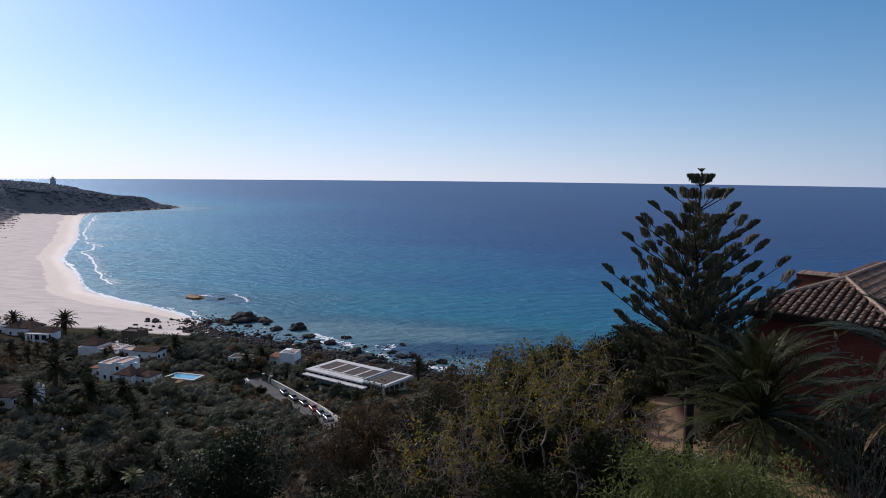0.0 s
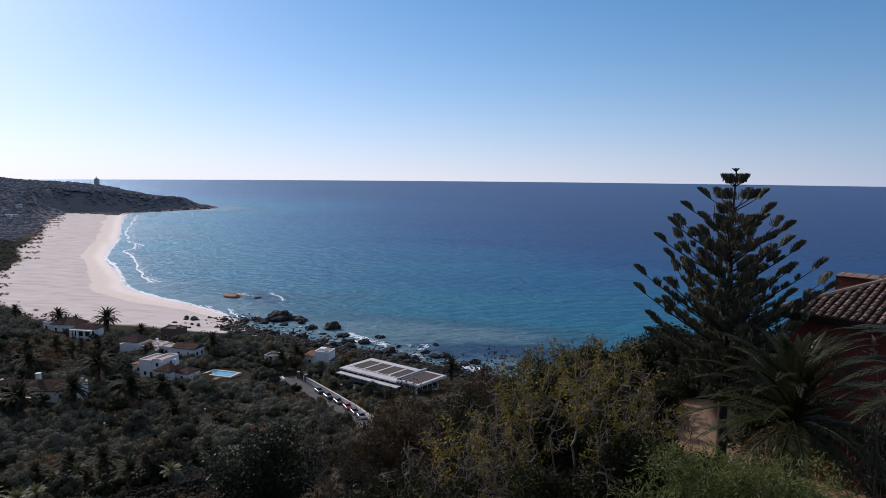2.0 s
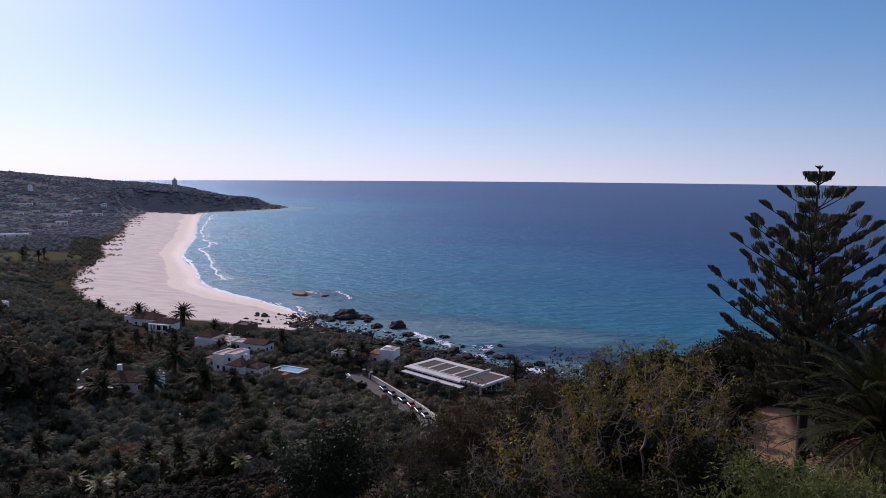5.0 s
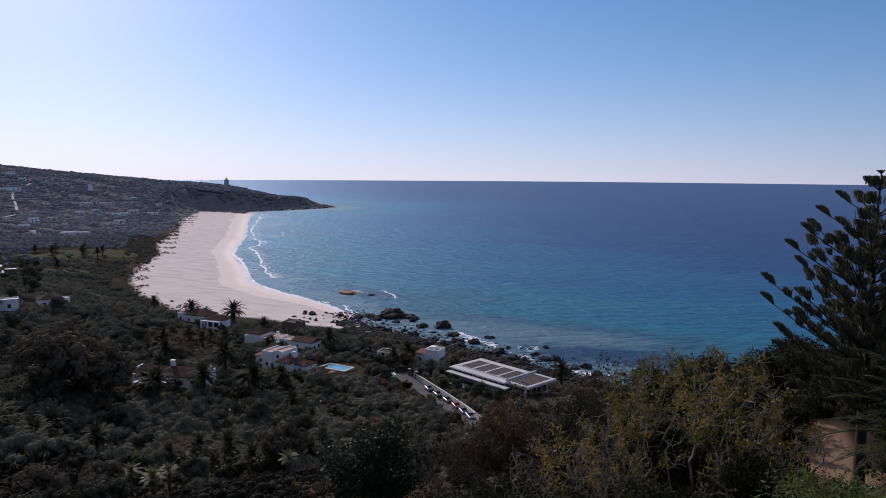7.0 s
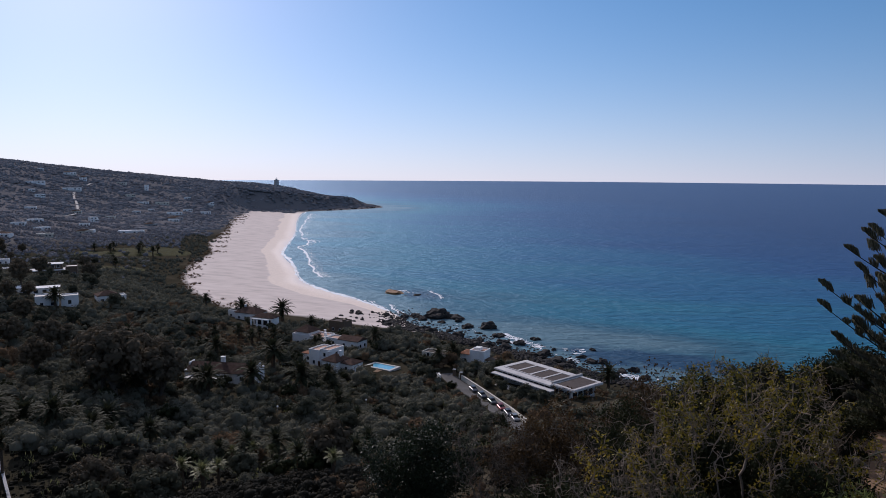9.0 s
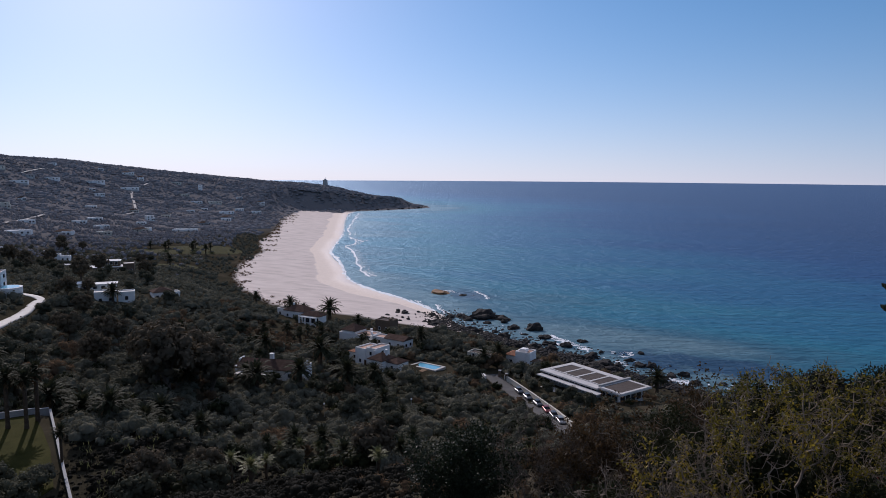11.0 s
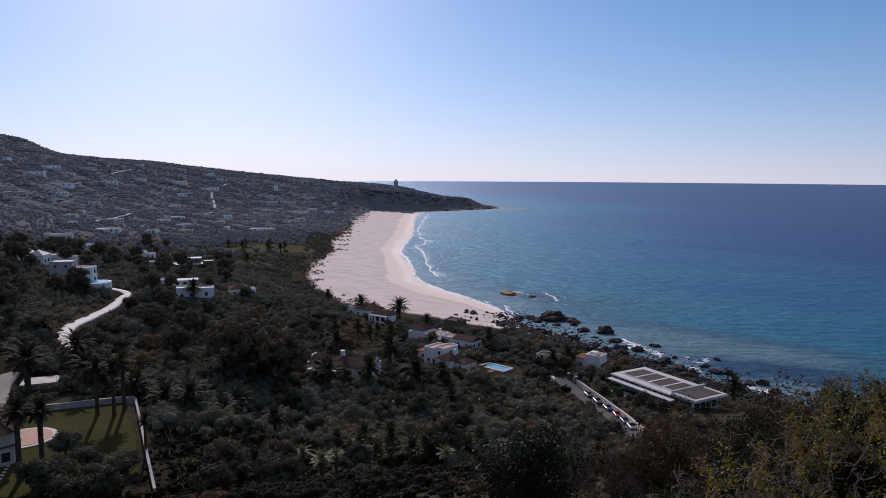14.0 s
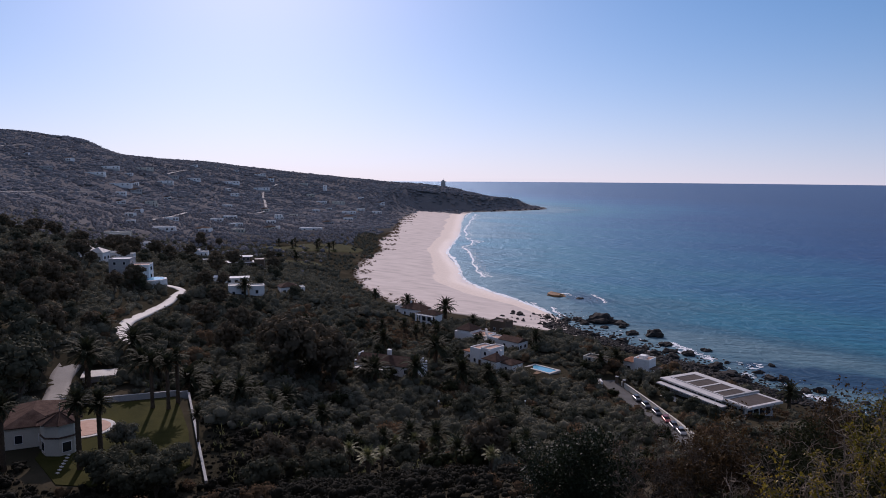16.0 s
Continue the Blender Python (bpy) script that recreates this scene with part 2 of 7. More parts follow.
def box(bm, x0, y0, z0, x1, y1, z1, bevel=0.0):
    """Adds a box between two corners."""
    made = bmesh.ops.create_cube(bm, size=1)["verts"]
    for v in made:
        v.co = Vector((x0 + (v.co.x + 0.5) * (x1 - x0), y0 + (v.co.y + 0.5) * (y1 - y0), z0 + (v.co.z + 0.5) * (z1 - z0)))
    if bevel:
        edges = list({e for v in made for e in v.link_edges})
        bmesh.ops.bevel(bm, geom=edges, offset=bevel, segments=1, affect="EDGES")
    return made


def boxed(*corners, bevel=0.0):
    bm = bmesh.new()
    box(bm, *corners, bevel=bevel)
    return bm


def tube(points, radii, sides=6):
    """Vertices and quads of a tapering tube along points."""
    points, radii = np.asarray(points, float), np.asarray(radii, float)
    along = np.gradient(points, axis=0)
    along /= np.linalg.norm(along, axis=1)[:, None] + 1e-9
    side = np.cross(along, (0.31, 0.17, 0.93))
    side /= np.linalg.norm(side, axis=1)[:, None] + 1e-9
    up = np.cross(along, side)
    turn = np.linspace(0, 2 * np.pi, sides, endpoint=False)
    rings = points[:, None] + radii[:, None, None] * (np.cos(turn)[None, :, None] * side[:, None] + np.sin(turn)[None, :, None] * up[:, None])
    i, j = np.meshgrid(np.arange(len(points) - 1), np.arange(sides), indexing="ij")
    k = (j + 1) % sides
    quads = np.stack([i * sides + j, i * sides + k, (i + 1) * sides + k, (i + 1) * sides + j], -1).reshape(-1, 4)
    return rings.reshape(-1, 3), quads


def joined(pieces):
    """One pair of arrays from many (vertices, faces)."""
    verts, faces, n = [], [], 0
    for v, f in pieces:
        verts.append(v)
        faces.append(np.asarray(f) + n)
        n += len(v)
    return np.concatenate(verts), np.concatenate(faces)


def unit(v):
    return v / (np.linalg.norm(v, axis=-1, keepdims=True) + 1e-9)


def leaf_shell(at, out, size, rng, slim=0.7):
    """Leaves that lie along the surface of a bush."""
    n = len(at)
    tip = unit(np.cross(out, rng.normal(size=(n, 3)))) + 0.22 * out + 0.12 * rng.normal(size=(n, 3))
    tip = unit(tip)
    side = unit(np.cross(tip, out) + 0.14 * rng.normal(size=(n, 3)))
    long = (np.asarray(size) * rng.uniform(0.6, 1.4, n))[:, None]
    v = np.stack([at - tip * long * 0.5, at + side * long * slim * 0.5, at + tip * long * 0.5, at - side * long * slim * 0.5], 1)
    return v.reshape(-1, 3), np.arange(4 * n).reshape(-1, 4)


def leaf_quads(at, out, size, rng, slim=0.5, spread=0.8):
    """Small pointed leaves at points, roughly facing along out."""
    n = len(at)
    tip = unit(out + spread * rng.normal(size=(n, 3)))
    side = unit(np.cross(tip, rng.normal(size=(n, 3))))
    long = (np.asarray(size) * rng.uniform(0.6, 1.4, n))[:, None]
    v = np.stack([at - tip * long * 0.5, at + side * long * slim * 0.5, at + tip * long * 0.5, at - side * long * slim * 0.5], 1)
    return v.reshape(-1, 3), np.arange(4 * n).reshape(-1, 4)


ICO_V = np.array([(0, 0, 1), *[(0.894 * math.cos(radians(72 * i)), 0.894 * math.sin(radians(72 * i)), 0.447) for i in range(5)],
                  *[(0.894 * math.cos(radians(72 * i + 36)), 0.894 * math.sin(radians(72 * i + 36)), -0.447) for i in range(5)], (0, 0, -1)])
ICO_F = np.array([f for i in range(5) for f in ((0, 1 + i, 1 + (i + 1) % 5), (1 + i, 6 + i, 1 + (i + 1) % 5), (1 + (i + 1) % 5, 6 + i, 6 + (i + 1) % 5), (6 + i, 11, 6 + (i + 1) % 5))])


def clumps(centres, radii, per, size, rng, slim=0.55, core=0.8, low=-0.25, squash=0.85, inner=0.72, shell=False):
    """Leafy lumps: a dark lumpy core and leaves standing out all round it. Returns leaves as quads and cores as triangles made quads."""
    n = len(centres)
    count = np.maximum(6, (per * radii ** 2)).astype(int)
    which = np.repeat(np.arange(n), count)
    d = unit(rng.normal(size=(len(which), 3)))
    d[:, 2] = np.where(d[:, 2] < low, -d[:, 2], d[:, 2])
    r = radii[which][:, None] * rng.uniform(inner, 1.08, (len(which), 1))
    at = centres[which] + d * r * (1, 1, squash)
    v, f = leaf_shell(at, d, size, rng, 0.75) if shell else leaf_quads(at, d, size, rng, slim)
    cv = centres[:, None] + ICO_V[None] * (radii * core)[:, None, None] * (1, 1, squash) * rng.uniform(0.75, 1.1, (n, 12, 1))
    cf = ICO_F[None] + (12 * np.arange(n))[:, None, None]
    cf = cf.reshape(-1, 3)
    return (v, f), (cv.reshape(-1, 3), np.concatenate([cf, cf[:, 2:]], 1))


def tri_mesh(name, leaves, core, mat):
    """Leaves (quads) and cores (triangles) in one mesh."""
    me = bpy.data.meshes.new(name)
    lv, lf = leaves
    cv, cf = core
    cf = cf[:, :3] + len(lv)
    verts = np.concatenate([lv, cv]).astype(np.float32)
    loops = np.concatenate([lf.ravel(), cf.ravel()]).astype(np.int32)
    starts = np.concatenate([np.arange(len(lf)) * 4, lf.size + np.arange(len(cf)) * 3]).astype(np.int32)
    me.vertices.add(len(verts))
    me.vertices.foreach_set("co", verts.ravel())
    me.loops.add(len(loops))
    me.loops.foreach_set("vertex_index", loops)
    me.polygons.add(len(starts))
    me.polygons.foreach_set("loop_start", starts)
    me.update(calc_edges=True)
    me.materials.append(mat)
    return me


def smoothstep(lo, hi, x):
    u = np.clip((np.asarray(x, float) - lo) / (hi - lo), 0, 1)
    return u * u * (3 - 2 * u)


def wave_noise(x, y, step, seed=0):
    """Smooth noise from -1 to 1 with lumps about step metres wide."""
    r = np.random.RandomState(seed + 11)
    out = 0
    for k in range(5):
        a, p = r.uniform(0, 2 * np.pi, 2)
        w = 2 * np.pi / step * r.uniform(0.5, 1.5)
        out = out + np.sin(w * (np.cos(a) * x + np.sin(a) * y) + p)
    return out / 2.6


# ---- the lie of the land ----
SHORE = [(-2600, 2300), (-1500, 1900), (-800, 1560), (-560, 1400), (-500, 1310), (-506, 1262), (-545, 1180), (-572, 1130), (-500, 960), (-389, 738), (-311, 566), (-259, 488), (-222, 428),
         (-190, 396), (-156, 371), (-126, 344), (-104, 318), (-78, 302), (-50, 284), (-24, 268), (2, 252), (40, 236), (110, 205), (260, 130), (700, -100), (2600, -900)]
HILLS = [(0, -20, 60, -7.7), (50, 40, 60, -13.8), (-20, 70, 45, 7.9), (-60, 110, 45, -9.5), (-100, 70, 35, -7.8), (-60, 190, 50, -5.0), (20, 190, 60, -5.8), (150, 0, 120, 67.2), (0, -150, 150, 59.4), (-220, 60, 60, 12.5), (-180, 170, 50, -9.5), (-260, 200, 60, -0.5), (-330, 330, 120, -2.6), (-450, 300, 120, -23.5), (-500, 60, 200, 70.9), (-620, 560, 160, -14.8), (-700, 850, 160, -10.7), (-480, 1180, 110, 11.6), (-1050, 620, 220, 18.9), (-980, 860, 150, 24.2), (-850, 1120, 170, 44.9), (-1300, 350, 400, 143.7), (-138, 260, 28, -4.5),
         (-700, 1235, 55, 11.2), (-640, 1265, 45, 2.0), (-545, 1290, 28, 3.6), (-1075, 640, 45, 6.6), (-1046, 700, 26, 7.6), (-1000, 770, 50, -12.2), (-860, 1080, 70, -3.0)]


def curve_through(points, steps):
    """A smooth curve through points."""
    p = np.asarray(points, float)
    p = np.vstack([2 * p[0] - p[1], p, 2 * p[-1] - p[-2]])
    u = np.linspace(0, 1, steps, endpoint=False)[:, None]
    out = [0.5 * (2 * b + (c - a) * u + (2 * a - 5 * b + 4 * c - d) * u ** 2 + (3 * b - a - 3 * c + d) * u ** 3) for a, b, c, d in zip(p[:-3], p[1:-2], p[2:-1], p[3:])]
    return np.vstack([*out, p[-2:-1]])


COAST = curve_through(SHORE, 4)
LAND = np.vstack([COAST, [(2600, -4900), (-4900, -4900), (-4900, 2300)]])


def inland(x, y):
    """Metres inland from the waterline, negative out at sea."""
    x, y = np.asarray(x, float), np.asarray(y, float)
    best = np.full(x.shape, 1e12)
    for (ax, ay), (bx, by) in zip(COAST[:-1], COAST[1:]):
        dx, dy = bx - ax, by - ay
        u = np.clip(((x - ax) * dx + (y - ay) * dy) / (dx * dx + dy * dy), 0, 1)
        best = np.minimum(best, (x - ax - u * dx) ** 2 + (y - ay - u * dy) ** 2)
    inside = np.zeros(x.shape, bool)
    for (ax, ay), (bx, by) in zip(LAND, np.roll(LAND, -1, 0)):
        if ay != by:
            inside ^= ((ay > y) != (by > y)) & (x < ax + (y - ay) * (bx - ax) / (by - ay))
    return np.where(inside, 1, -1) * np.sqrt(best)


def beach_width(x, y):
    return (18 + 72 * smoothstep(-80, -225, x)) * (1 - 0.75 * smoothstep(1080, 1180, y)) * (0.86 + 0.14 * smoothstep(620, 900, y) - 0.17 * np.exp(-((y - 525) / 48) ** 2))


def ground(x, y, s=None):
    """The height of the land."""
    x, y = np.asarray(x, float), np.asarray(y, float)
    s = inland(x, y) if s is None else s
    w = beach_width(x, y)
    z = np.where(s < 0, np.maximum(0.05 * s, -6), 3.2 * np.clip(s / w, 0, 1) ** 0.9)
    rise = smoothstep(0, 1, (s - 0.95 * w) / (35 + 0.25 * w))
    z = z + rise * sum(h * np.exp(-((x - cx) ** 2 + (y - cy) ** 2) / (2 * r * r)) for cx, cy, r, h in HILLS)
    terrace = smoothstep(-1, 11, x) * smoothstep(58, 47, y) * smoothstep(6, 14, y) * smoothstep(70, 50, x)
    z = z + (62.3 + 0.03 * x - z) * terrace
    garden = smoothstep(-50, -80, x + 0.15 * (y - 60)) * smoothstep(-165, -140, x) * smoothstep(40, 50, y) * smoothstep(104, 98, y)
    return z + (27.5 - z) * garden


def height(x, y):
    return float(ground(x, y))


def lines(lo, fine_lo, fine_hi, hi, step, grow):
    """Grid lines that lie close together in the middle and spread outwards."""
    out = list(np.arange(fine_lo, fine_hi + step / 2, step))
    for sign in (1, -1):
        d, p = step, (fine_hi if sign > 0 else fine_lo)
        while (p < hi) if sign > 0 else (p > lo):
            d *= grow
            p += sign * d
            out.append(min(max(p, lo), hi))
    return np.array(sorted(set(out)))


gx, gy = lines(-4900, -340, 50, 4900, 2.5, 1.05), lines(-4900, 10, 420, 2600, 2.5, 1.05)
X, Y = np.meshgrid(gx, gy, indexing="ij")
S_IN = inland(X, Y)
Z = ground(X, Y, S_IN)
LEVEL = smoothstep(-152, -146, X) * smoothstep(-70, -78, X) * smoothstep(46, 50, Y) * smoothstep(106, 100, Y)
Z = Z + 0.25 * (1 - LEVEL) * wave_noise(X, Y, 9, 3) * smoothstep(0, 60, S_IN - beach_width(X, Y)) * (1 - smoothstep(-6, 4, X) * smoothstep(70, 60, Y))
Z = Z + 0.06 * wave_noise(X, Y, 14, 5) * smoothstep(8, 30, S_IN)
Z = Z + 1.2 * wave_noise(X, Y, 60, 9) * smoothstep(400, 800, np.hypot(X, Y)) * smoothstep(30, 120, S_IN - beach_width(X, Y))
ni, nj = X.shape
I, J = np.meshgrid(np.arange(ni - 1), np.arange(nj - 1), indexing="ij")
quads = np.stack([I * nj + J, (I + 1) * nj + J, (I + 1) * nj + J + 1, I * nj + J + 1], -1).reshape(-1, 4)

GROUND = bpy.data.materials.new("coastal_ground")
GROUND.use_nodes = True
n, l = GROUND.node_tree.nodes, GROUND.node_tree.links
b = n["Principled BSDF"]
b.inputs["Specular IOR Level"].default_value = 0.25
geo, att = n.new("ShaderNodeNewGeometry"), n.new("ShaderNodeAttribute")
att.attribute_name = "beach"  # 0 at the waterline, 1 at the top of the sand
patch, grain, streak = n.new("ShaderNodeTexNoise"), n.new("ShaderNodeTexNoise"), n.new("ShaderNodeTexNoise")
patch.inputs["Scale"].default_value, patch.inputs["Detail"].default_value = 0.05, 6
grain.inputs["Scale"].default_value, grain.inputs["Detail"].default_value = 0.8, 6
streak.inputs["Scale"].default_value, streak.inputs["Detail"].default_value = 0.06, 6
stretch = n.new("ShaderNodeMapping")
stretch.inputs["Rotation"].default_value, stretch.inputs["Scale"].default_value = (0, 0, radians(-50)), (1.0, 2.4, 1)
l.new(geo.outputs["Position"], stretch.inputs["Vector"])
l.new(stretch.outputs[0], streak.inputs["Vector"])
for tex in (patch, grain):
    l.new(geo.outputs["Position"], tex.inputs["Vector"])


def ramp_node(nodes, stops):
    r = nodes.new("ShaderNodeValToRGB")
    while len(r.color_ramp.elements) < len(stops):
        r.color_ramp.elements.new(0.5)
    for key, (p, c) in zip(r.color_ramp.elements, stops):
        key.position, key.color = p, (*c, 1)
    return r


def math_node(nodes, op, a=None, b=None, c=None):
    m = nodes.new("ShaderNodeMath")
    m.operation = op
    for i, v in enumerate((a, b, c)):
        if v is not None:
            m.inputs[i].default_value = v
    return m


def mixer(nodes, links, fac, one, two):
    m = nodes.new("ShaderNodeMix")
    m.data_type = "RGBA"
    links.new(fac, m.inputs["Factor"])
    links.new(one, m.inputs["A"])
    links.new(two, m.inputs["B"])
    return m.outputs["Result"]


dry = ramp_node(n, [(0.3, (0.49, 0.42, 0.37)), (0.5, (0.6, 0.51, 0.455)), (0.7, (0.66, 0.57, 0.51))])
wet = ramp_node(n, [(0.35, (0.72, 0.6, 0.5)), (0.65, (0.82, 0.69, 0.58))])
earth = ramp_node(n, [(0.35, (0.034, 0.031, 0.021)), (0.55, (0.05, 0.044, 0.03)), (0.75, (0.092, 0.075, 0.053))])
l.new(streak.outputs["Fac"], dry.inputs[0])
l.new(grain.outputs["Fac"], wet.inputs[0])
blur = math_node(n, "MULTIPLY_ADD", None, 0.5, 0.25)
l.new(grain.outputs["Fac"], blur.inputs[0])
both = math_node(n, "MULTIPLY_ADD", None, 0.5)
l.new(patch.outputs["Fac"], both.inputs[0])
l.new(blur.outputs[0], both.inputs[2])
l.new(patch.outputs["Fac"], earth.inputs[0])
drift = n.new("ShaderNodeTexNoise")
drift.inputs["Scale"].default_value, drift.inputs["Detail"].default_value = 0.018, 3
l.new(geo.outputs["Position"], drift.inputs["Vector"])
edge = math_node(n, "MULTIPLY_ADD", None, 0.2, -0.1)
l.new(drift.outputs["Fac"], edge.inputs[0])
shift = math_node(n, "ADD")
l.new(att.outputs["Fac"], shift.inputs[0])
l.new(edge.outputs[0], shift.inputs[1])
is_dry, is_earth = n.new("ShaderNodeMapRange"), n.new("ShaderNodeMapRange")
for r, lo, hi in ((is_dry, 0.255, 0.275), (is_earth, 0.93, 1.0)):
    r.inputs["From Min"].default_value, r.inputs["From Max"].default_value = lo, hi
    l.new(shift.outputs[0], r.inputs["Value"])
matte = math_node(n, "MULTIPLY_ADD", None, -0.25, 0.25)
l.new(is_earth.outputs[0], matte.inputs[0])
l.new(matte.outputs[0], b.inputs["Specular IOR Level"])
sand = mixer(n, l, is_dry.outputs[0], wet.outputs[0], dry.outputs[0])
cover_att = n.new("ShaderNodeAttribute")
cover_att.attribute_name = "hill_haze"  # far hillside cover, greyed and paled in colour like haze
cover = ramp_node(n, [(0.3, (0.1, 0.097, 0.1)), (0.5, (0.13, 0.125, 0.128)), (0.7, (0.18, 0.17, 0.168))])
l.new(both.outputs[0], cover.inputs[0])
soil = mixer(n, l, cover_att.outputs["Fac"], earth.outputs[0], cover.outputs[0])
l.new(mixer(n, l, is_earth.outputs[0], sand, soil), b.inputs["Base Color"])
gloss = n.new("ShaderNodeMapRange")
gloss.inputs["From Min"].default_value, gloss.inputs["From Max"].default_value = 0.0, 0.16
gloss.inputs["To Min"].default_value, gloss.inputs["To Max"].default_value = 0.35, 0.95
l.new(shift.outputs[0], gloss.inputs["Value"])
l.new(gloss.outputs[0], b.inputs["Roughness"])
relief = n.new("ShaderNodeBump")
relief.inputs["Strength"].default_value, relief.inputs["Distance"].default_value = 0.5, 0.35
l.new(grain.outputs["Fac"], relief.inputs["Height"])
l.new(relief.outputs[0], b.inputs["Normal"])

me = mesh_from("ground", np.stack([X, Y, Z], -1).reshape(-1, 3), quads, GROUND, smooth=True)
me.attributes.new("beach", "FLOAT", "POINT").data.foreach_set("value", np.clip(S_IN / beach_width(X, Y) + 1.2 * smoothstep(-92, -52, X) + 1.5 * smoothstep(1085, 1130, Y), -1, 3).astype(np.float32).ravel())
me.attributes.new("hill_haze", "FLOAT", "POINT").data.foreach_set("value", (np.maximum(smoothstep(-420, -560, X), smoothstep(880, 1000, Y)) * np.maximum(smoothstep(250, 420, Y + 0.4 * (-X - 500)), smoothstep(880, 1000, Y))).astype(np.float32).ravel())
tagged(new("ground", me), "scrubby coastal hillside running down to a pale sandy beach", "ground", kind="structure")

# ---- the sea: a disc out to the horizon ----
ring = np.concatenate([[0.0], np.geomspace(150, 4900, 80)])
turn = np.linspace(0, 2 * np.pi, 320, endpoint=False)
RR, TT = np.meshgrid(ring, turn, indexing="ij")
WX, WY = RR * np.cos(TT), RR * np.sin(TT)
I, J = np.meshgrid(np.arange(len(ring) - 1), np.arange(len(turn)), indexing="ij")
K = (J + 1) % len(turn)
quads = np.stack([I * 320 + J, (I + 1) * 320 + J, (I + 1) * 320 + K, I * 320 + K], -1).reshape(-1, 4)
SEA = bpy.data.materials.new("sea_water")
SEA.use_nodes = True
n, l = SEA.node_tree.nodes, SEA.node_tree.links
b = n["Principled BSDF"]
b.inputs["Roughness"].default_value, b.inputs["IOR"].default_value, b.inputs["Specular IOR Level"].default_value = 0.25, 1.1, 0.5
geo, att = n.new("ShaderNodeNewGeometry"), n.new("ShaderNodeAttribute")
att.attribute_name = "offshore"
cloudy = n.new("ShaderNodeTexNoise")
cloudy.inputs["Scale"].default_value, cloudy.inputs["Detail"].default_value = 0.012, 6
bands = n.new("ShaderNodeMapping")  # long streaks of wind and current
bands.inputs["Rotation"].default_value, bands.inputs["Scale"].default_value = (0, 0, radians(-12)), (0.3, 1.0, 1)
l.new(geo.outputs["Position"], bands.inputs["Vector"])
l.new(bands.outputs[0], cloudy.inputs["Vector"])
depth = math_node(n, "MULTIPLY_ADD", None, 0.44, -0.22)
l.new(cloudy.outputs["Fac"], depth.inputs[0])
deep = math_node(n, "ADD")
l.new(att.outputs["Fac"], deep.inputs[0])
l.new(depth.outputs[0], deep.inputs[1])
tint = ramp_node(n, [(0.0, (0.09, 0.17, 0.2)), (0.04, (0.02, 0.1, 0.15)), (0.1, (0.008, 0.135, 0.205)), (0.22, (0.004, 0.1, 0.205)), (0.4, (0.003, 0.052, 0.165)), (0.7, (0.003, 0.032, 0.122))])
l.new(deep.outputs[0], tint.inputs[0])
reef_att, reef_tint, weed = n.new("ShaderNodeAttribute"), n.new("ShaderNodeRGB"), n.new("ShaderNodeTexNoise")
reef_att.attribute_name, reef_tint.outputs[0].default_value = "reef", (0.008, 0.045, 0.095, 1)
weed.inputs["Scale"].default_value, weed.inputs["Detail"].default_value = 0.09, 6
l.new(geo.outputs["Position"], weed.inputs["Vector"])
ragged = n.new("ShaderNodeMapRange")
ragged.inputs["From Min"].default_value, ragged.inputs["From Max"].default_value = 0.75, 1.15
rough_edge = math_node(n, "ADD")
l.new(weed.outputs["Fac"], rough_edge.inputs[0])
l.new(reef_att.outputs["Fac"], rough_edge.inputs[1])
l.new(rough_edge.outputs[0], ragged.inputs["Value"])
l.new(mixer(n, l, ragged.outputs[0], tint.outputs[0], reef_tint.outputs[0]), b.inputs["Base Color"])
swell, chop = n.new("ShaderNodeTexNoise"), n.new("ShaderNodeTexNoise")
stretch = n.new("ShaderNodeMapping")
stretch.inputs["Rotation"].default_value, stretch.inputs["Scale"].default_value = (0, 0, radians(-25)), (0.42, 1.0, 1)
l.new(geo.outputs["Position"], stretch.inputs["Vector"])
for tex, s in ((swell, 0.14), (chop, 0.5)):
    tex.inputs["Scale"].default_value, tex.inputs["Detail"].default_value, tex.inputs["Roughness"].default_value = s, 5, 0.6
    l.new(stretch.outputs[0], tex.inputs["Vector"])
sumw = math_node(n, "MULTIPLY_ADD", None, 0.35)
l.new(chop.outputs["Fac"], sumw.inputs[0])
l.new(swell.outputs["Fac"], sumw.inputs[2])
relief = n.new("ShaderNodeBump")
relief.inputs["Strength"].default_value, relief.inputs["Distance"].default_value = 1.0, 3.8
l.new(sumw.outputs[0], relief.inputs["Height"])
b.inputs["Specular IOR Level"].default_value = 0.0
shine, fres, share, blend = n.new("ShaderNodeBsdfGlossy"), n.new("ShaderNodeFresnel"), n.new("ShaderNodeMapRange"), n.new("ShaderNodeMixShader")
shine.inputs["Roughness"].default_value, fres.inputs["IOR"].default_value = 0.52, 1.33
share.inputs["To Min"].default_value, share.inputs["To Max"].default_value = 0.02, 0.28
shine.inputs["Color"].default_value = (0.62, 0.83, 1.0, 1)
l.new(fres.outputs[0], share.inputs["Value"])
l.new(share.outputs[0], blend.inputs[0])
l.new(b.outputs[0], blend.inputs[1])
l.new(shine.outputs[0], blend.inputs[2])
l.new(blend.outputs[0], n["Material Output"].inputs[0])
for node in (b, shine):
    l.new(relief.outputs[0], node.inputs["Normal"])
me = mesh_from("water", np.stack([WX, WY, 0 * WX], -1).reshape(-1, 3), quads, SEA, smooth=True)
me.attributes.new("offshore", "FLOAT", "POINT").data.foreach_set("value", np.clip(-inland(WX, WY) / 900, 0, 1.5).astype(np.float32).ravel())
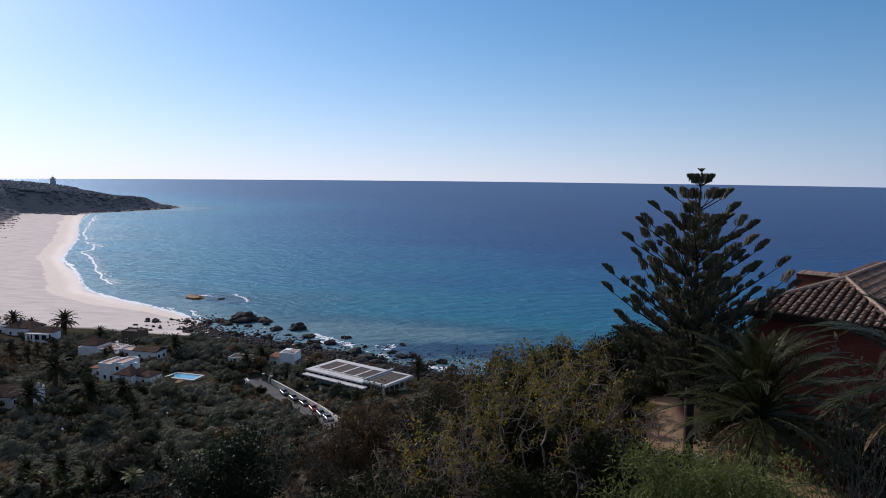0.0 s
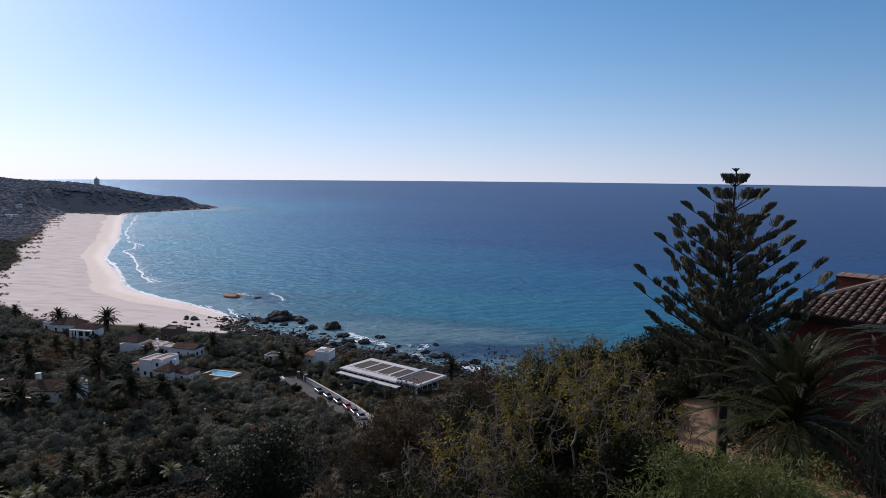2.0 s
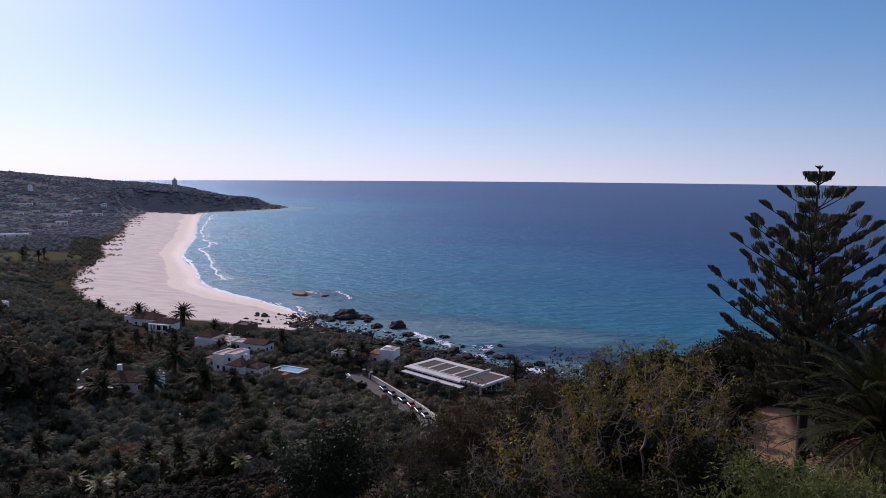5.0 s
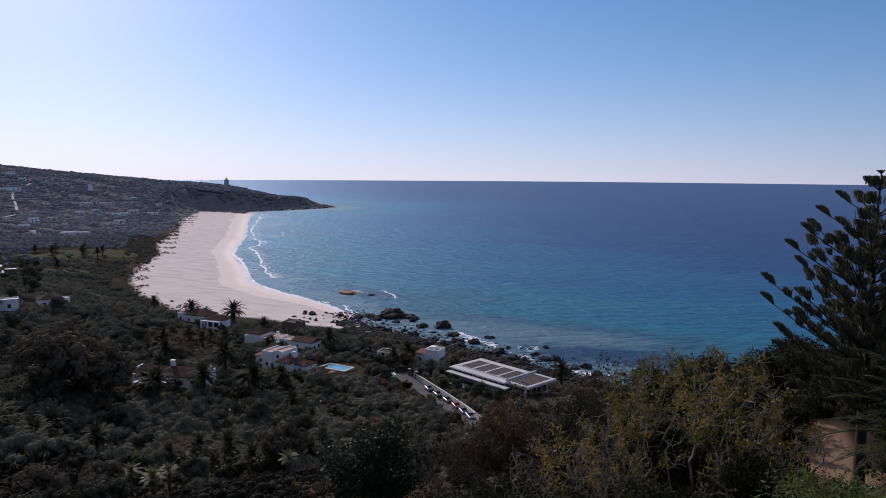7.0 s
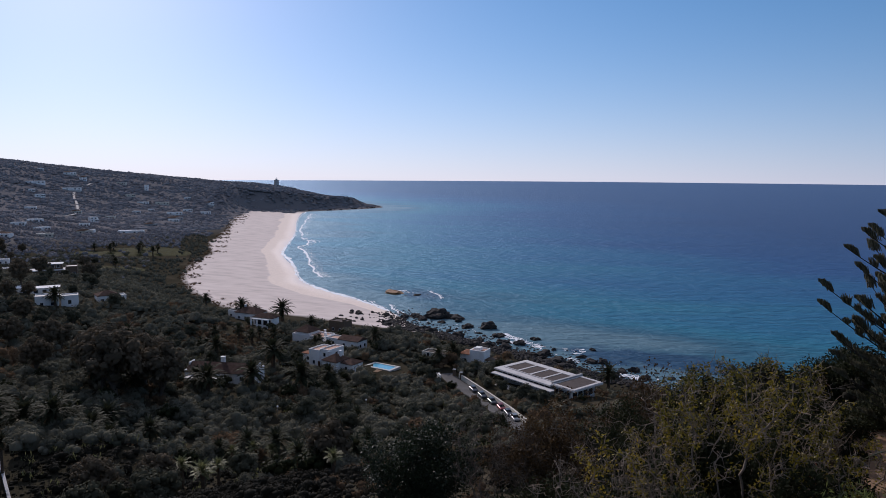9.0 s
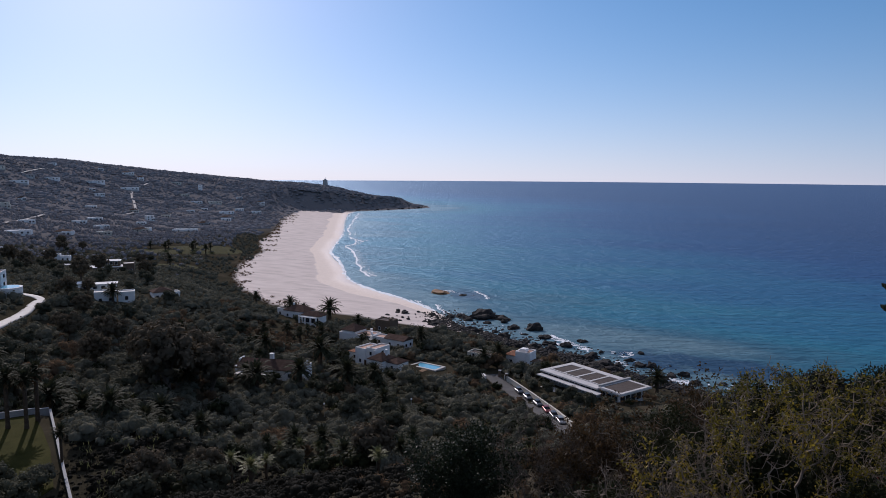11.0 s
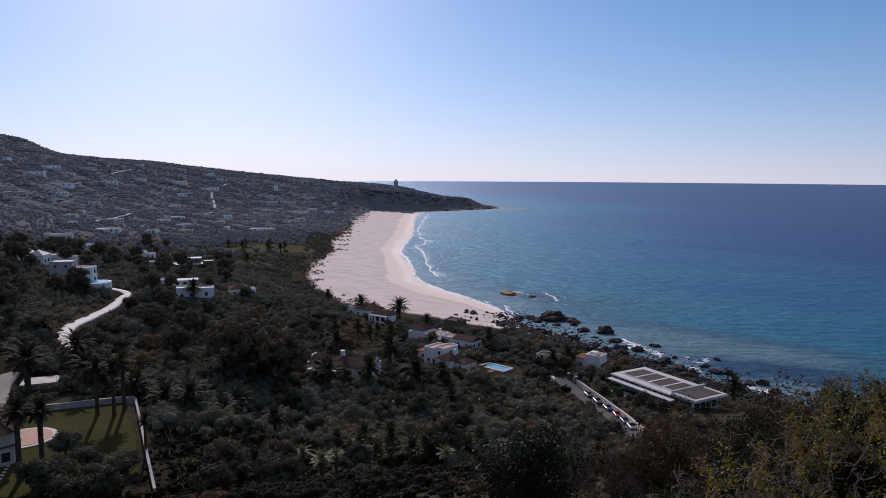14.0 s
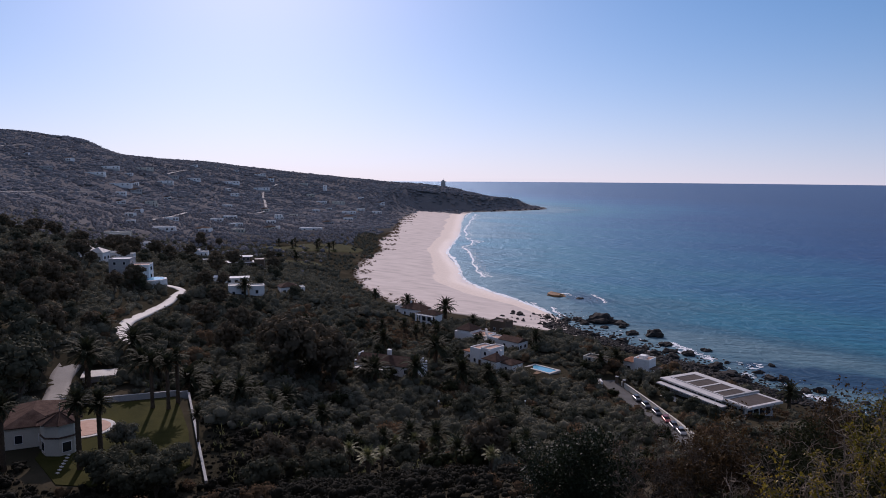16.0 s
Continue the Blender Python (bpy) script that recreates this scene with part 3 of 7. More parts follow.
# dark weedy reefs under the shallows
reefs = sum(np.exp(-(((WX - cx) * 0.86 + (WY - cy) * -0.51) / lx) ** 2 - (((WX - cx) * 0.51 + (WY - cy) * 0.86) / ly) ** 2) for cx, cy, lx, ly in ((4, 286, 24, 7), (26, 284, 26, 9), (-16, 282, 18, 7), (-126, 400, 20, 11)))
me.attributes.new("reef", "FLOAT", "POINT").data.foreach_set("value", np.clip(reefs, 0, 1).astype(np.float32).ravel())
tagged(new("water", me), "calm blue sea, turquoise in the shallows", "sea", kind="structure")

# ---- roads, paths and paved places ----
CLEAR = []  # x, y, radius: kept free of scrub


def keep_clear(x, y, r):
    CLEAR.append((x, y, r))


def ribbon(points, width, lift, steps=8, edge=0.12):
    """A strip of paving that follows the ground, with its edges turned down."""
    c = curve_through(points, steps)
    along = unit(np.gradient(c, axis=0))
    side = np.stack([along[:, 1], -along[:, 0]], 1)
    cols = [-0.5 * width - 0.05, -0.5 * width, -0.25 * width, 0, 0.25 * width, 0.5 * width, 0.5 * width + 0.05]
    mid = ground(c[:, 0], c[:, 1])
    verts = []
    for k, q in enumerate(cols):
        p = c + side * q
        z = 0.35 * ground(p[:, 0], p[:, 1]) + 0.65 * mid + lift - (0.5 if k in (0, 6) else 0)
        verts.append(np.column_stack([p, np.maximum(z, ground(p[:, 0], p[:, 1]) + (0.05 if k not in (0, 6) else -0.5))]))
    v = np.stack(verts, 1)
    m, k = v.shape[:2]
    i, j = np.meshgrid(np.arange(m - 1), np.arange(k - 1), indexing="ij")
    f = np.stack([i * k + j, i * k + j + 1, (i + 1) * k + j + 1, (i + 1) * k + j], -1).reshape(-1, 4)
    for x, y in c:
        keep_clear(x, y, width * 0.5 + 0.8)
    return v.reshape(-1, 3), f


def road(name, points, width, mat, label, lift=0.12):
    return tagged(new(name, mesh_from(name, *ribbon(points, width, lift), mat, smooth=True)), label, "road", kind="structure")


road("road_seaside", [(-61, 221), (-56, 213.6), (-47.4, 202.8), (-37.6, 188.9), (-29, 172), (-21, 150), (-8, 122), (14, 100)], 5.0, ASPHALT, "narrow asphalt lane with cars parked along a white wall", 0.2)
road("road_valley", [(-258, 196), (-250, 199.5), (-244.5, 203), (-239.5, 202), (-235.5, 197), (-231, 190.5), (-225, 183), (-219.5, 174.5), (-213, 164.5), (-203.7, 151.5), (-197, 144), (-190, 137.7), (-184, 132), (-178, 128), (-170, 124), (-158, 121)], 3.6, CONCRETE, "winding pale concrete road between trees", 0.35)
road("driveway", [(-153.5, 97.2), (-149, 92), (-144.7, 88.6), (-139, 84), (-134.3, 80.4)], 4.4, PAVING, "broad pale paved driveway", 0.15)
for k, pts in enumerate(([(-660, 330), (-682, 371), (-715, 440), (-734, 506)], [(-840, 690), (-848, 705), (-868, 749), (-862, 762)], [(-590, 465), (-597, 474), (-620, 515), (-648, 557)], [(-900, 470), (-935, 520), (-950, 560)], [(-640, 640), (-655, 690), (-700, 740), (-760, 800), (-800, 880)])):
    road("road_hill", pts, 3.2, PAVING, "pale track across the scrubby hillside", 0.8)
v, f = ribbon([(9.5, 28.6), (10.3, 31.2), (10.9, 33.4), (11.3, 35.6), (11.9, 37.6)], 2.7, 0.03)
tagged(new("path", mesh_from("path", v, f, PATH_EARTH, smooth=True)), "ochre gravel garden path striped with tree shadows", "path", kind="structure")
v, f = ribbon([(16.4, 22.6), (15.0, 25.2), (14.2, 27.4), (12.8, 29.4), (11.0, 30.6)], 1.9, 0.04)
tagged(new("path", mesh_from("path", v, f, PATH_EARTH, smooth=True)), "ochre gravel path below the red house", "path", kind="structure")


def wall_along(name, points, high, thick, mat, label, steps=4, sink=0.5, clear=True):
    """A garden wall that steps along the ground, with a slightly wider coping."""
    c = curve_through(points, steps)
    bm = bmesh.new()
    for (ax, ay), (bx, by) in zip(c[:-1], c[1:]):
        long, turn_ = math.hypot(bx - ax, by - ay), math.atan2(by - ay, bx - ax)
        z = height((ax + bx) / 2, (ay + by) / 2)
        for half, z0, z1 in ((thick / 2, z - sink, z + high), (thick / 2 + 0.06, z + high, z + high + 0.1)):
            made = box(bm, -long / 2 - 0.02, -half, z0, long / 2 + 0.02, half, z1)
            bmesh.ops.transform(bm, matrix=Matrix.Translation(((ax + bx) / 2, (ay + by) / 2, 0)) @ Matrix.Rotation(turn_, 4, "Z"), verts=made)
        if clear:
            keep_clear((ax + bx) / 2, (ay + by) / 2, 1.6)
    root = thing(name, Matrix(), label, "wall")
    part("masonry", bm, mat, root)
    return root


wall_along("garden_wall", [(-55.5, 218), (-50, 211.5), (-41.5, 200), (-33, 186), (-27.5, 174), (-24, 166)], 1.5, 0.35, CREAM, "white rendered wall along the seaside lane", steps=9)
wall_along("garden_wall", [(-63.0, 217.0), (-60.5, 212.5)], 1.9, 0.6, WHITE, "short white wall at the head of the lane")
# the lawn's white walls take grey render, their shade put into the colour
wall_along("garden_wall", [(-131, 83.5), (-128, 87.5), (-122, 94), (-117, 99.5)], 1.1, 0.35, GREY_WALL, "white wall at the end of the lawn, greyed for its shade")
wall_along("garden_wall", [(-116.5, 99.3), (-109, 93.5), (-101, 87.3), (-91, 79.5), (-80, 71)], 0.8, 0.3, GREY_WALL, "white wall beside the lawn, greyed for its shade")

for x, y in ((-57.6, 219.5), (-54.6, 217.0)):
    gate = thing("gate_pillar", pose(x, y, height(x, y)), "square dark gate pillar at the head of the lane", "pillar", "gate pillars of the lane")
    part("shaft", boxed(-0.4, -0.4, -0.6, 0.4, 0.4, 2.3, bevel=0.04), BROWN_WALL, gate)
    part("cap", boxed(-0.5, -0.5, 2.3, 0.5, 0.5, 2.5, bevel=0.04), GREY_WALL, gate)
    keep_clear(x, y, 2.0)

# the lawn and the round patio
bm = bmesh.new()
loop = [(-129, 84), (-118, 97), (-110, 92), (-100, 85), (-88, 75), (-86, 66), (-100, 60), (-112, 64), (-120, 72)]
face = bm.faces.new([bm.verts.new((x, y, 27.62)) for x, y in loop])
ext = bmesh.ops.extrude_face_region(bm, geom=[face])
bmesh.ops.translate(bm, vec=(0, 0, -0.6), verts=[g for g in ext["geom"] if isinstance(g, bmesh.types.BMVert)])
bmesh.ops.recalc_face_normals(bm, faces=bm.faces[:])
me = bpy.data.meshes.new("lawn")
bm.to_mesh(me)
bm.free()
me.materials.append(LAWN)
tagged(new("lawn", me), "mown lawn of a walled garden with long palm shadows", "lawn", kind="structure")
for x, y, r in ((-122, 84, 10), (-112, 85, 11), (-105, 77, 12), (-95, 72, 7.5), (-118, 91, 7), (-102, 66, 8)):
    keep_clear(x, y, r)


def disc(bm, radius, z0, z1, segments=40):
    made = bmesh.ops.create_cone(bm, cap_ends=True, segments=segments, radius1=radius, radius2=radius, depth=z1 - z0)["verts"]
    bmesh.ops.translate(bm, verts=made, vec=(0, 0, (z0 + z1) / 2))
    return made


patio = thing("patio", pose(-117.3, 76.5, 27.6), "round pink-paved patio with a pale raised rim", "patio")
bm = bmesh.new()
disc(bm, 5.0, -0.3, 0.18)
part("rim", bm, CONCRETE, patio, "pale stone rim")
bm = bmesh.new()
disc(bm, 4.2, 0.0, 0.24)
part("paving", bm, TERRACOTTA, patio)
keep_clear(-117.3, 76.5, 6)
stones = thing("stepping_stones", pose(0, 0, 27.62), "row of pale stepping stones at the lawn's edge", "path")
for k in range(12):
    u = k / 11
    part("stone", boxed(-113.0 + 9.5 * u - 0.35, 72.0 - 9.5 * u - 0.22, -0.1, -113.0 + 9.5 * u + 0.35, 72.0 - 9.5 * u + 0.22, 0.09, bevel=0.04), CONCRETE, stones)

# ---- houses ----
MESHES = {}


def window_mesh(w, h):
    key = ("window", w, h)
    if key not in MESHES:
        bm = bmesh.new()
        t = 0.09
        for c in ((-w / 2 - t, -0.06, -t, w / 2 + t, 0.08, 0), (-w / 2 - t, -0.06, h, w / 2 + t, 0.08, h + t), (-w / 2 - t, -0.06, 0, -w / 2, 0.08, h), (w / 2, -0.06, 0, w / 2 + t, 0.08, h), (-0.03, -0.02, 0, 0.03, 0.05, h)):
            box(bm, *c)
        me = bpy.data.meshes.new("window")
        bm.to_mesh(me)
        bm.free()
        me.materials.append(WHITE)
        pane = bpy.data.meshes.new("pane")
        bm = boxed(-w / 2, -0.03, 0, w / 2, 0.02, h)
        bm.to_mesh(pane)
        bm.free()
        pane.materials.append(PANE)
        MESHES[key] = me, pane
    return MESHES[key]


def window_on(parent, x, y, z, turn_, w=1.0, h=1.2):
    """A window on a wall; turn_: 0 faces -y, 90 +x, 180 +y, 270 -x."""
    frame_me, pane_me = window_mesh(w, h)
    ob = mesh_part("window", frame_me, parent)
    ob.matrix_basis = pose(x, y, z, 0, 0, turn_)
    mesh_part("pane", pane_me, ob)


def hip_roof(bm, x0, y0, x1, y1, z, rise, over=0.35, gable=False, thick=0.18):
    """A pitched roof over a rectangle, with overhang and thickness."""
    x0, y0, x1, y1 = x0 - over, y0 - over, x1 + over, y1 + over
    w, d = x1 - x0, y1 - y0
    if w >= d:
        a = 0 if gable else d / 2
        ridge = [(x0 + a, (y0 + y1) / 2), (x1 - a, (y0 + y1) / 2)]
    else:
        a = 0 if gable else w / 2
        ridge = [((x0 + x1) / 2, y0 + a), ((x0 + x1) / 2, y1 - a)]
    low = [bm.verts.new((x, y, z - thick)) for x, y in ((x0, y0), (x1, y0), (x1, y1), (x0, y1))]
    up = [bm.verts.new((x, y, z)) for x, y in ((x0, y0), (x1, y0), (x1, y1), (x0, y1))]
    r = [bm.verts.new((x, y, z + rise)) for x, y in ridge]
    bm.faces.new(low[::-1])
    for i in range(4):
        bm.faces.new((low[i], low[(i + 1) % 4], up[(i + 1) % 4], up[i]))
    if abs(ridge[0][0] - ridge[1][0]) + abs(ridge[0][1] - ridge[1][1]) < 0.05:
        for i in range(4):
            bm.faces.new((up[i], up[(i + 1) % 4], r[0]))
    elif w >= d:
        bm.faces.new((up[0], up[1], r[1], r[0]))
        bm.faces.new((up[2], up[3], r[0], r[1]))
        bm.faces.new((up[3], up[0], r[0]))
        bm.faces.new((up[1], up[2], r[1]))
    else:
        bm.faces.new((up[1], up[2], r[1], r[0]))
        bm.faces.new((up[3], up[0], r[0], r[1]))
        bm.faces.new((up[0], up[1], r[0]))
        bm.faces.new((up[2], up[3], r[1]))


def block(house, x, y, w, d, h, wall=None, roof="flat", roof_mat=None, rise=1.6, base=0.0, wins="s2 w1 e1", sink=2.5, floors=None, ww=1.0, wh=1.2, parapet=0.45):
    """One volume of a house: walls, roof and windows. wins: side letter and count on each storey."""
    wall = wall or WHITE
    x0, y0, x1, y1 = x - w / 2, y - d / 2, x + w / 2, y + d / 2
    part("wall", boxed(x0, y0, base - sink, x1, y1, base + h, bevel=0.03), wall, house)
    bm = bmesh.new()
    if roof == "flat":
        t = 0.25
        for c in ((x0 - 0.003, y0 - 0.003, x1 + 0.003, y0 + t), (x0 - 0.003, y1 - t, x1 + 0.003, y1 + 0.003), (x0 - 0.003, y0 + t, x0 + t, y1 - t), (x1 - t, y0 + t, x1 + 0.003, y1 - t)):
            box(bm, c[0], c[1], base + h, c[2], c[3], base + h + parapet)
        part("parapet", bm, wall, house)
        part("roof_terrace", boxed(x0 + t, y0 + t, base + h, x1 - t, y1 - t, base + h + 0.06), roof_mat or TERRACOTTA, house)
    elif roof == "slab":
        box(bm, x0 - 0.5, y0 - 0.5, base + h, x1 + 0.5, y1 + 0.5, base + h + 0.3)
        part("roof", bm, roof_mat or WHITE, house)
    else:
        hip_roof(bm, x0, y0, x1, y1, base + h + 0.19, rise, gable=roof == "gable")
        part("roof", bm, roof_mat or DARK_TILE, house)
        if roof == "gable":
            if w >= d:
                for gx_ in (x0, x1 - 0.2):
                    bm = bmesh.new()
                    tri = [bm.verts.new((gx_, yy, zz)) for yy, zz in ((y0, base + h), (y1, base + h), (y, base + h + rise * d / (d + 0.7) + 0.1))]
                    tri2 = [bm.verts.new((gx_ + 0.2, v_.co.y, v_.co.z)) for v_ in tri]
                    bm.faces.new(tri), bm.faces.new(tri2[::-1])
                    for i in range(3):
                        bm.faces.new((tri[i], tri2[i], tri2[(i + 1) % 3], tri[(i + 1) % 3]))
                    bmesh.ops.recalc_face_normals(bm, faces=bm.faces[:])
                    part("gable", bm, wall, house)
    storeys = floors or max(1, int(h / 2.8))
    for spec in wins.split():
        side, count = spec[0], int(spec[1:])
        for fl in range(storeys):
            z = base + 0.9 + fl * h / storeys
            for k in range(count):
                u = (k + 0.5) / count - 0.5
                if side == "s":
                    window_on(house, x + u * w * 0.9, y0, z, 0, ww, wh)
                elif side == "n":
                    window_on(house, x + u * w * 0.9, y1, z, 180, ww, wh)
                elif side == "e":
                    window_on(house, x1, y + u * d * 0.9, z, 90, ww, wh)
                else:
                    window_on(house, x0, y + u * d * 0.9, z, 270, ww, wh)


def chimney(house, x, y, z, h=1.4, w=0.7, mat=None):
    bm = boxed(x - w / 2, y - w / 2, z - 0.6, x + w / 2, y + w / 2, z + h, bevel=0.02)
    box(bm, x - w / 2 - 0.1, y - w / 2 - 0.1, z + h, x + w / 2 + 0.1, y + w / 2 + 0.1, z + h + 0.12)
    part("chimney", bm, mat or WHITE, house)


def door_on(house, x, y, z, turn_, w=1.0, h=2.1, mat=None):
    ob = part("door", boxed(-w / 2, -0.05, 0, w / 2, 0.03, h, bevel=0.01), mat or WOOD, house)
    ob.matrix_basis = pose(x, y, z, 0, 0, turn_)


def house_at(x, y, turn_, label, r, name="house", z=None):
    ob = thing(name, pose(x, y, height(x, y) if z is None else z, 0, 0, turn_), label, "house")
    keep_clear(x, y, r)
    return ob


# white house with two roof terraces, tiled wing and pool
h = house_at(-101.5, 213.5, -17, "white two-storey house with pink roof terraces and a tiled wing", 8)
block(h, -1.9, 0, 4.6, 7.5, 5.4, wins="s1 w2", roof_mat=TERRACOTTA)
block(h, 2.4, 0.6, 4.0, 7.5, 5.9, wins="s1 e1", roof_mat=TERRACOTTA)
block(h, 7.2, -3.0, 6.0, 6.5, 3.6, roof="hip", rise=1.9, roof_mat=DARK_TILE, wins="s2 e1")
block(h, 12.5, -1.2, 5.0, 5.5, 3.0, roof="hip", rise=1.2, roof_mat=DARK_TILE, wins="s1")
block(h, -7.0, 1.5, 5.0, 5.5, 3.0, roof="hip", rise=1.0, roof_mat=TILE, wins="s1")
chimney(h, 8.6, -2.2, 5.2)
chimney(h, 4.5, -3.2, 4.7, 1.1)
door_on(h, 0.4, -3.75, 0.0, 0)
keep_clear(-92, 214, 7)

h = house_at(-123, 248, -12, "white house with a dark hipped tile roof and shaded porch", 9, z=height(-123, 248) - 1.5)
block(h, 0, 0, 15, 8, 4.4, wins="s3 e1")
block(h, -3.5, 0.3, 7.0, 7.0, 0.9, base=4.6, roof="hip", rise=2.3, sink=0.2, wins="", roof_mat=DARK_TILE)
part("awning", boxed(0.5, -6.2, 2.3, 7.3, -4.0, 2.5), DARK_TILE, h, "dark porch roof")
for px in (0.8, 3.9, 7.0):
    part("post", boxed(px - 0.1, -6.1, -1.5, px + 0.1, -5.9, 2.3), WHITE, h)
chimney(h, 4.5, 1.5, 4.9)
chimney(h, 6.2, -0.5, 4.9, 0.8)

h = house_at(-124, 276, -10, "dark brown flat-roofed block beside the beach", 7)
block(h, 0, 0, 8.0, 6, 4.8, wall=BROWN_WALL, wins="s2", roof_mat=GRAVEL_ROOF)
part("lift_tower", boxed(2.6, -2.4, 4.8, 3.8, -1.0, 6.0), BROWN_WALL, h)

h = house_at(-104.5, 241, -14, "low white house with a flat tiled terrace", 7)
block(h, 1.5, 0, 9, 6, 3.3, roof="gable", rise=1.2, roof_mat=DARK_TILE, wins="s2 e2")
block(h, -6.5, 0.5, 6.5, 5, 2.8, wins="s1", roof_mat=TERRACOTTA)

h = house_at(-171, 281, -8, "white villa with a brown hipped tile roof at the beach", 9, z=height(-171, 281) + 0.2)
block(h, 0, 0, 12, 8, 3.6, roof="hip", rise=2.3, roof_mat=DARK_TILE, wins="s3 w1 e1")
block(h, -8.5, 1, 6, 6, 3.4, wins="s2", roof_mat=GRAVEL_ROOF)
chimney(h, -3, 0, 5.2)
h = house_at(-157, 268.5, -8, "white porch house with square pillars and a brown tile roof", 7, z=height(-157, 268.5) + 0.8)
block(h, 0, 1.5, 10, 5, 3.2, roof="hip", rise=1.6, roof_mat=DARK_TILE, wins="")
for px in (-4.6, -1.5, 1.5, 4.6):
    part("pillar", boxed(px - 0.3, -3.4, -2, px + 0.3, -2.8, 2.8), WHITE, h)
part("lintel", boxed(-4.95, -3.45, 2.8, 4.95, -2.75, 3.2), WHITE, h)
# no hole in the wall: a flat dark sheet stands for the porch's shade
part("opening", boxed(-4.3, -1.04, 0.2, 4.3, -0.95, 2.5), PANE, h, "flat dark sheet standing for the shade inside the porch")

h = house_at(-124, 181, 8, "long low house with a dark tile roof and white gable walls", 10)
block(h, 4.2, 0, 20.6, 8, 2.9, roof="gable", rise=2.1, roof_mat=DARK_TILE, wins="s4")
for gx_ in (-6.6, 14.6):
    part("gable_wall", boxed(gx_, -4.3, -2, gx_ + 0.45, 4.3, 3.6, bevel=0.05), WHITE, h)
    part("gable_step", boxed(gx_ + 0.02, -1.6, 3.6, gx_ + 0.43, 1.6, 5.2, bevel=0.05), WHITE, h)
part("porch_roof", boxed(-5.0, -7.6, 2.0, 6.2, -4.05, 2.2), CONCRETE, h, "pale porch roof")
for px in (-4.8, 0, 6.0):
    part("post", boxed(px - 0.12, -7.5, -2, px + 0.12, -7.25, 2.0), WHITE, h)
chimney(h, 3.5, 0.6, 4.8, 1.9, 1.1)
keep_clear(-113, 183, 7)
keep_clear(-101, 189, 3)
keep_clear(-105, 181, 4), keep_clear(-121, 172.5, 6)
bm = boxed(-102.5, 186.5, height(-101, 189) - 0.3, -98.5, 192, height(-101, 189) + 0.12)
part("turf", bm, LAWN, thing("grass_plot", Matrix(), "small bright green lawn by the long low house", "lawn"))

# the swimming pool
z = height(-83, 219) + 0.35
pool = thing("swimming_pool", pose(-83, 219, z, 0, 0, -17), "rectangular blue swimming pool with a pale stone surround", "pool")
pool.scale = (0.84, 0.84, 0.84)
bm = bmesh.new()
for c in ((-6.6, -3.6, 6.6, -2.6), (-6.6, 2.6, 6.6, 3.6), (-6.6, -2.6, -5.5, 2.6), (5.5, -2.6, 6.6, 2.6)):
    box(bm, c[0], c[1], -1.6, c[2], c[3], 0.06)
part("surround", bm, CONCRETE, pool)
part("basin", boxed(-5.5, -2.6, -1.6, 5.5, 2.6, -1.4), WHITE, pool)
part("water_surface", boxed(-5.52, -2.62, -1.35, 5.52, 2.62, -0.12), POOL_WATER, pool, "clear blue pool water")
part("terrace", boxed(-6.5, -7.2, -2.0, 3.0, -3.62, -0.25, bevel=0.05), PATH_EARTH, pool, "ochre earth terrace")
keep_clear(-83, 218, 8), keep_clear(-79, 208, 6)

# white house by the rocks, and the low one beside it
h = house_at(-53.5, 240, -12, "white cubic two-storey house by the rocky shore", 7)
block(h, 0, 0, 5.6, 5.6, 5.2, wins="s1 e1 w1")
part("stair_head", boxed(-1.6, -1.5, 5.2, 0.6, 1.0, 6.4, bevel=0.03), WHITE, h)
block(h, -4.9, 0.5, 4.0, 5.0, 3.6, roof="hip", rise=1.1, roof_mat=TILE, wins="s1")
part("pergola", boxed(2.9, -2.6, 2.5, 6.0, 2.0, 2.65), WOOD, h)
for px in (5.8,):
    part("post", boxed(px - 0.1, -2.5, -2, px + 0.1, -2.3, 2.5), WOOD, h)
bm = boxed(-47.5, 236, height(-44, 240) - 0.6, -40.5, 244, height(-44, 240) + 0.25)
part("turf", bm, LAWN, thing("grass_plot", Matrix(), "bright lawn behind the white shore house", "lawn"))
keep_clear(-44, 240, 4)
h = house_at(-69.5, 239, -12, "low weathered white outbuilding half hidden by shrubs", 6)
block(h, 0, 0, 9.5, 5.0, 2.0, wall=CREAM, wins="s2", roof_mat=GRAVEL_ROOF)

# the long modern villa with a white slab roof
z = height(-28, 214) + 0.35
h = house_at(-27.0, 218.5, -35, "long modern villa with a white slab roof and dark gravel panels", 13, z=z)
part("wall", boxed(-15.0, -6.5, -4, 8.5, 6.8, 3.3, bevel=0.03), GREY_WALL, h)
part("wing_wall", boxed(8.5, -6.0, -4, 16.6, 5.6, 3.5, bevel=0.03), GREY_WALL, h)
part("roof_slab", boxed(-17.2, -8.2, 3.3, 9.2, 8.2, 3.8, bevel=0.04), ROOF_WHITE, h)
part("canopy", boxed(-16.4, -10.6, 2.35, 11.5, -8.0, 2.75, bevel=0.04), ROOF_WHITE, h, "lower white canopy along the front")
part("wing_roof", boxed(9.2, -7.6, 3.5, 18.8, 7.2, 4.1, bevel=0.04), ROOF_WHITE, h)
part("roof_kerb", boxed(8.6, -6.8, 3.8, 9.5, 8.0, 4.75, bevel=0.03), GREY_WALL, h, "raised grey kerb between the roofs")
part("column", boxed(16.9, -6.9, -0.5, 17.4, -6.4, 3.5), WHITE, h)
bm = bmesh.new()
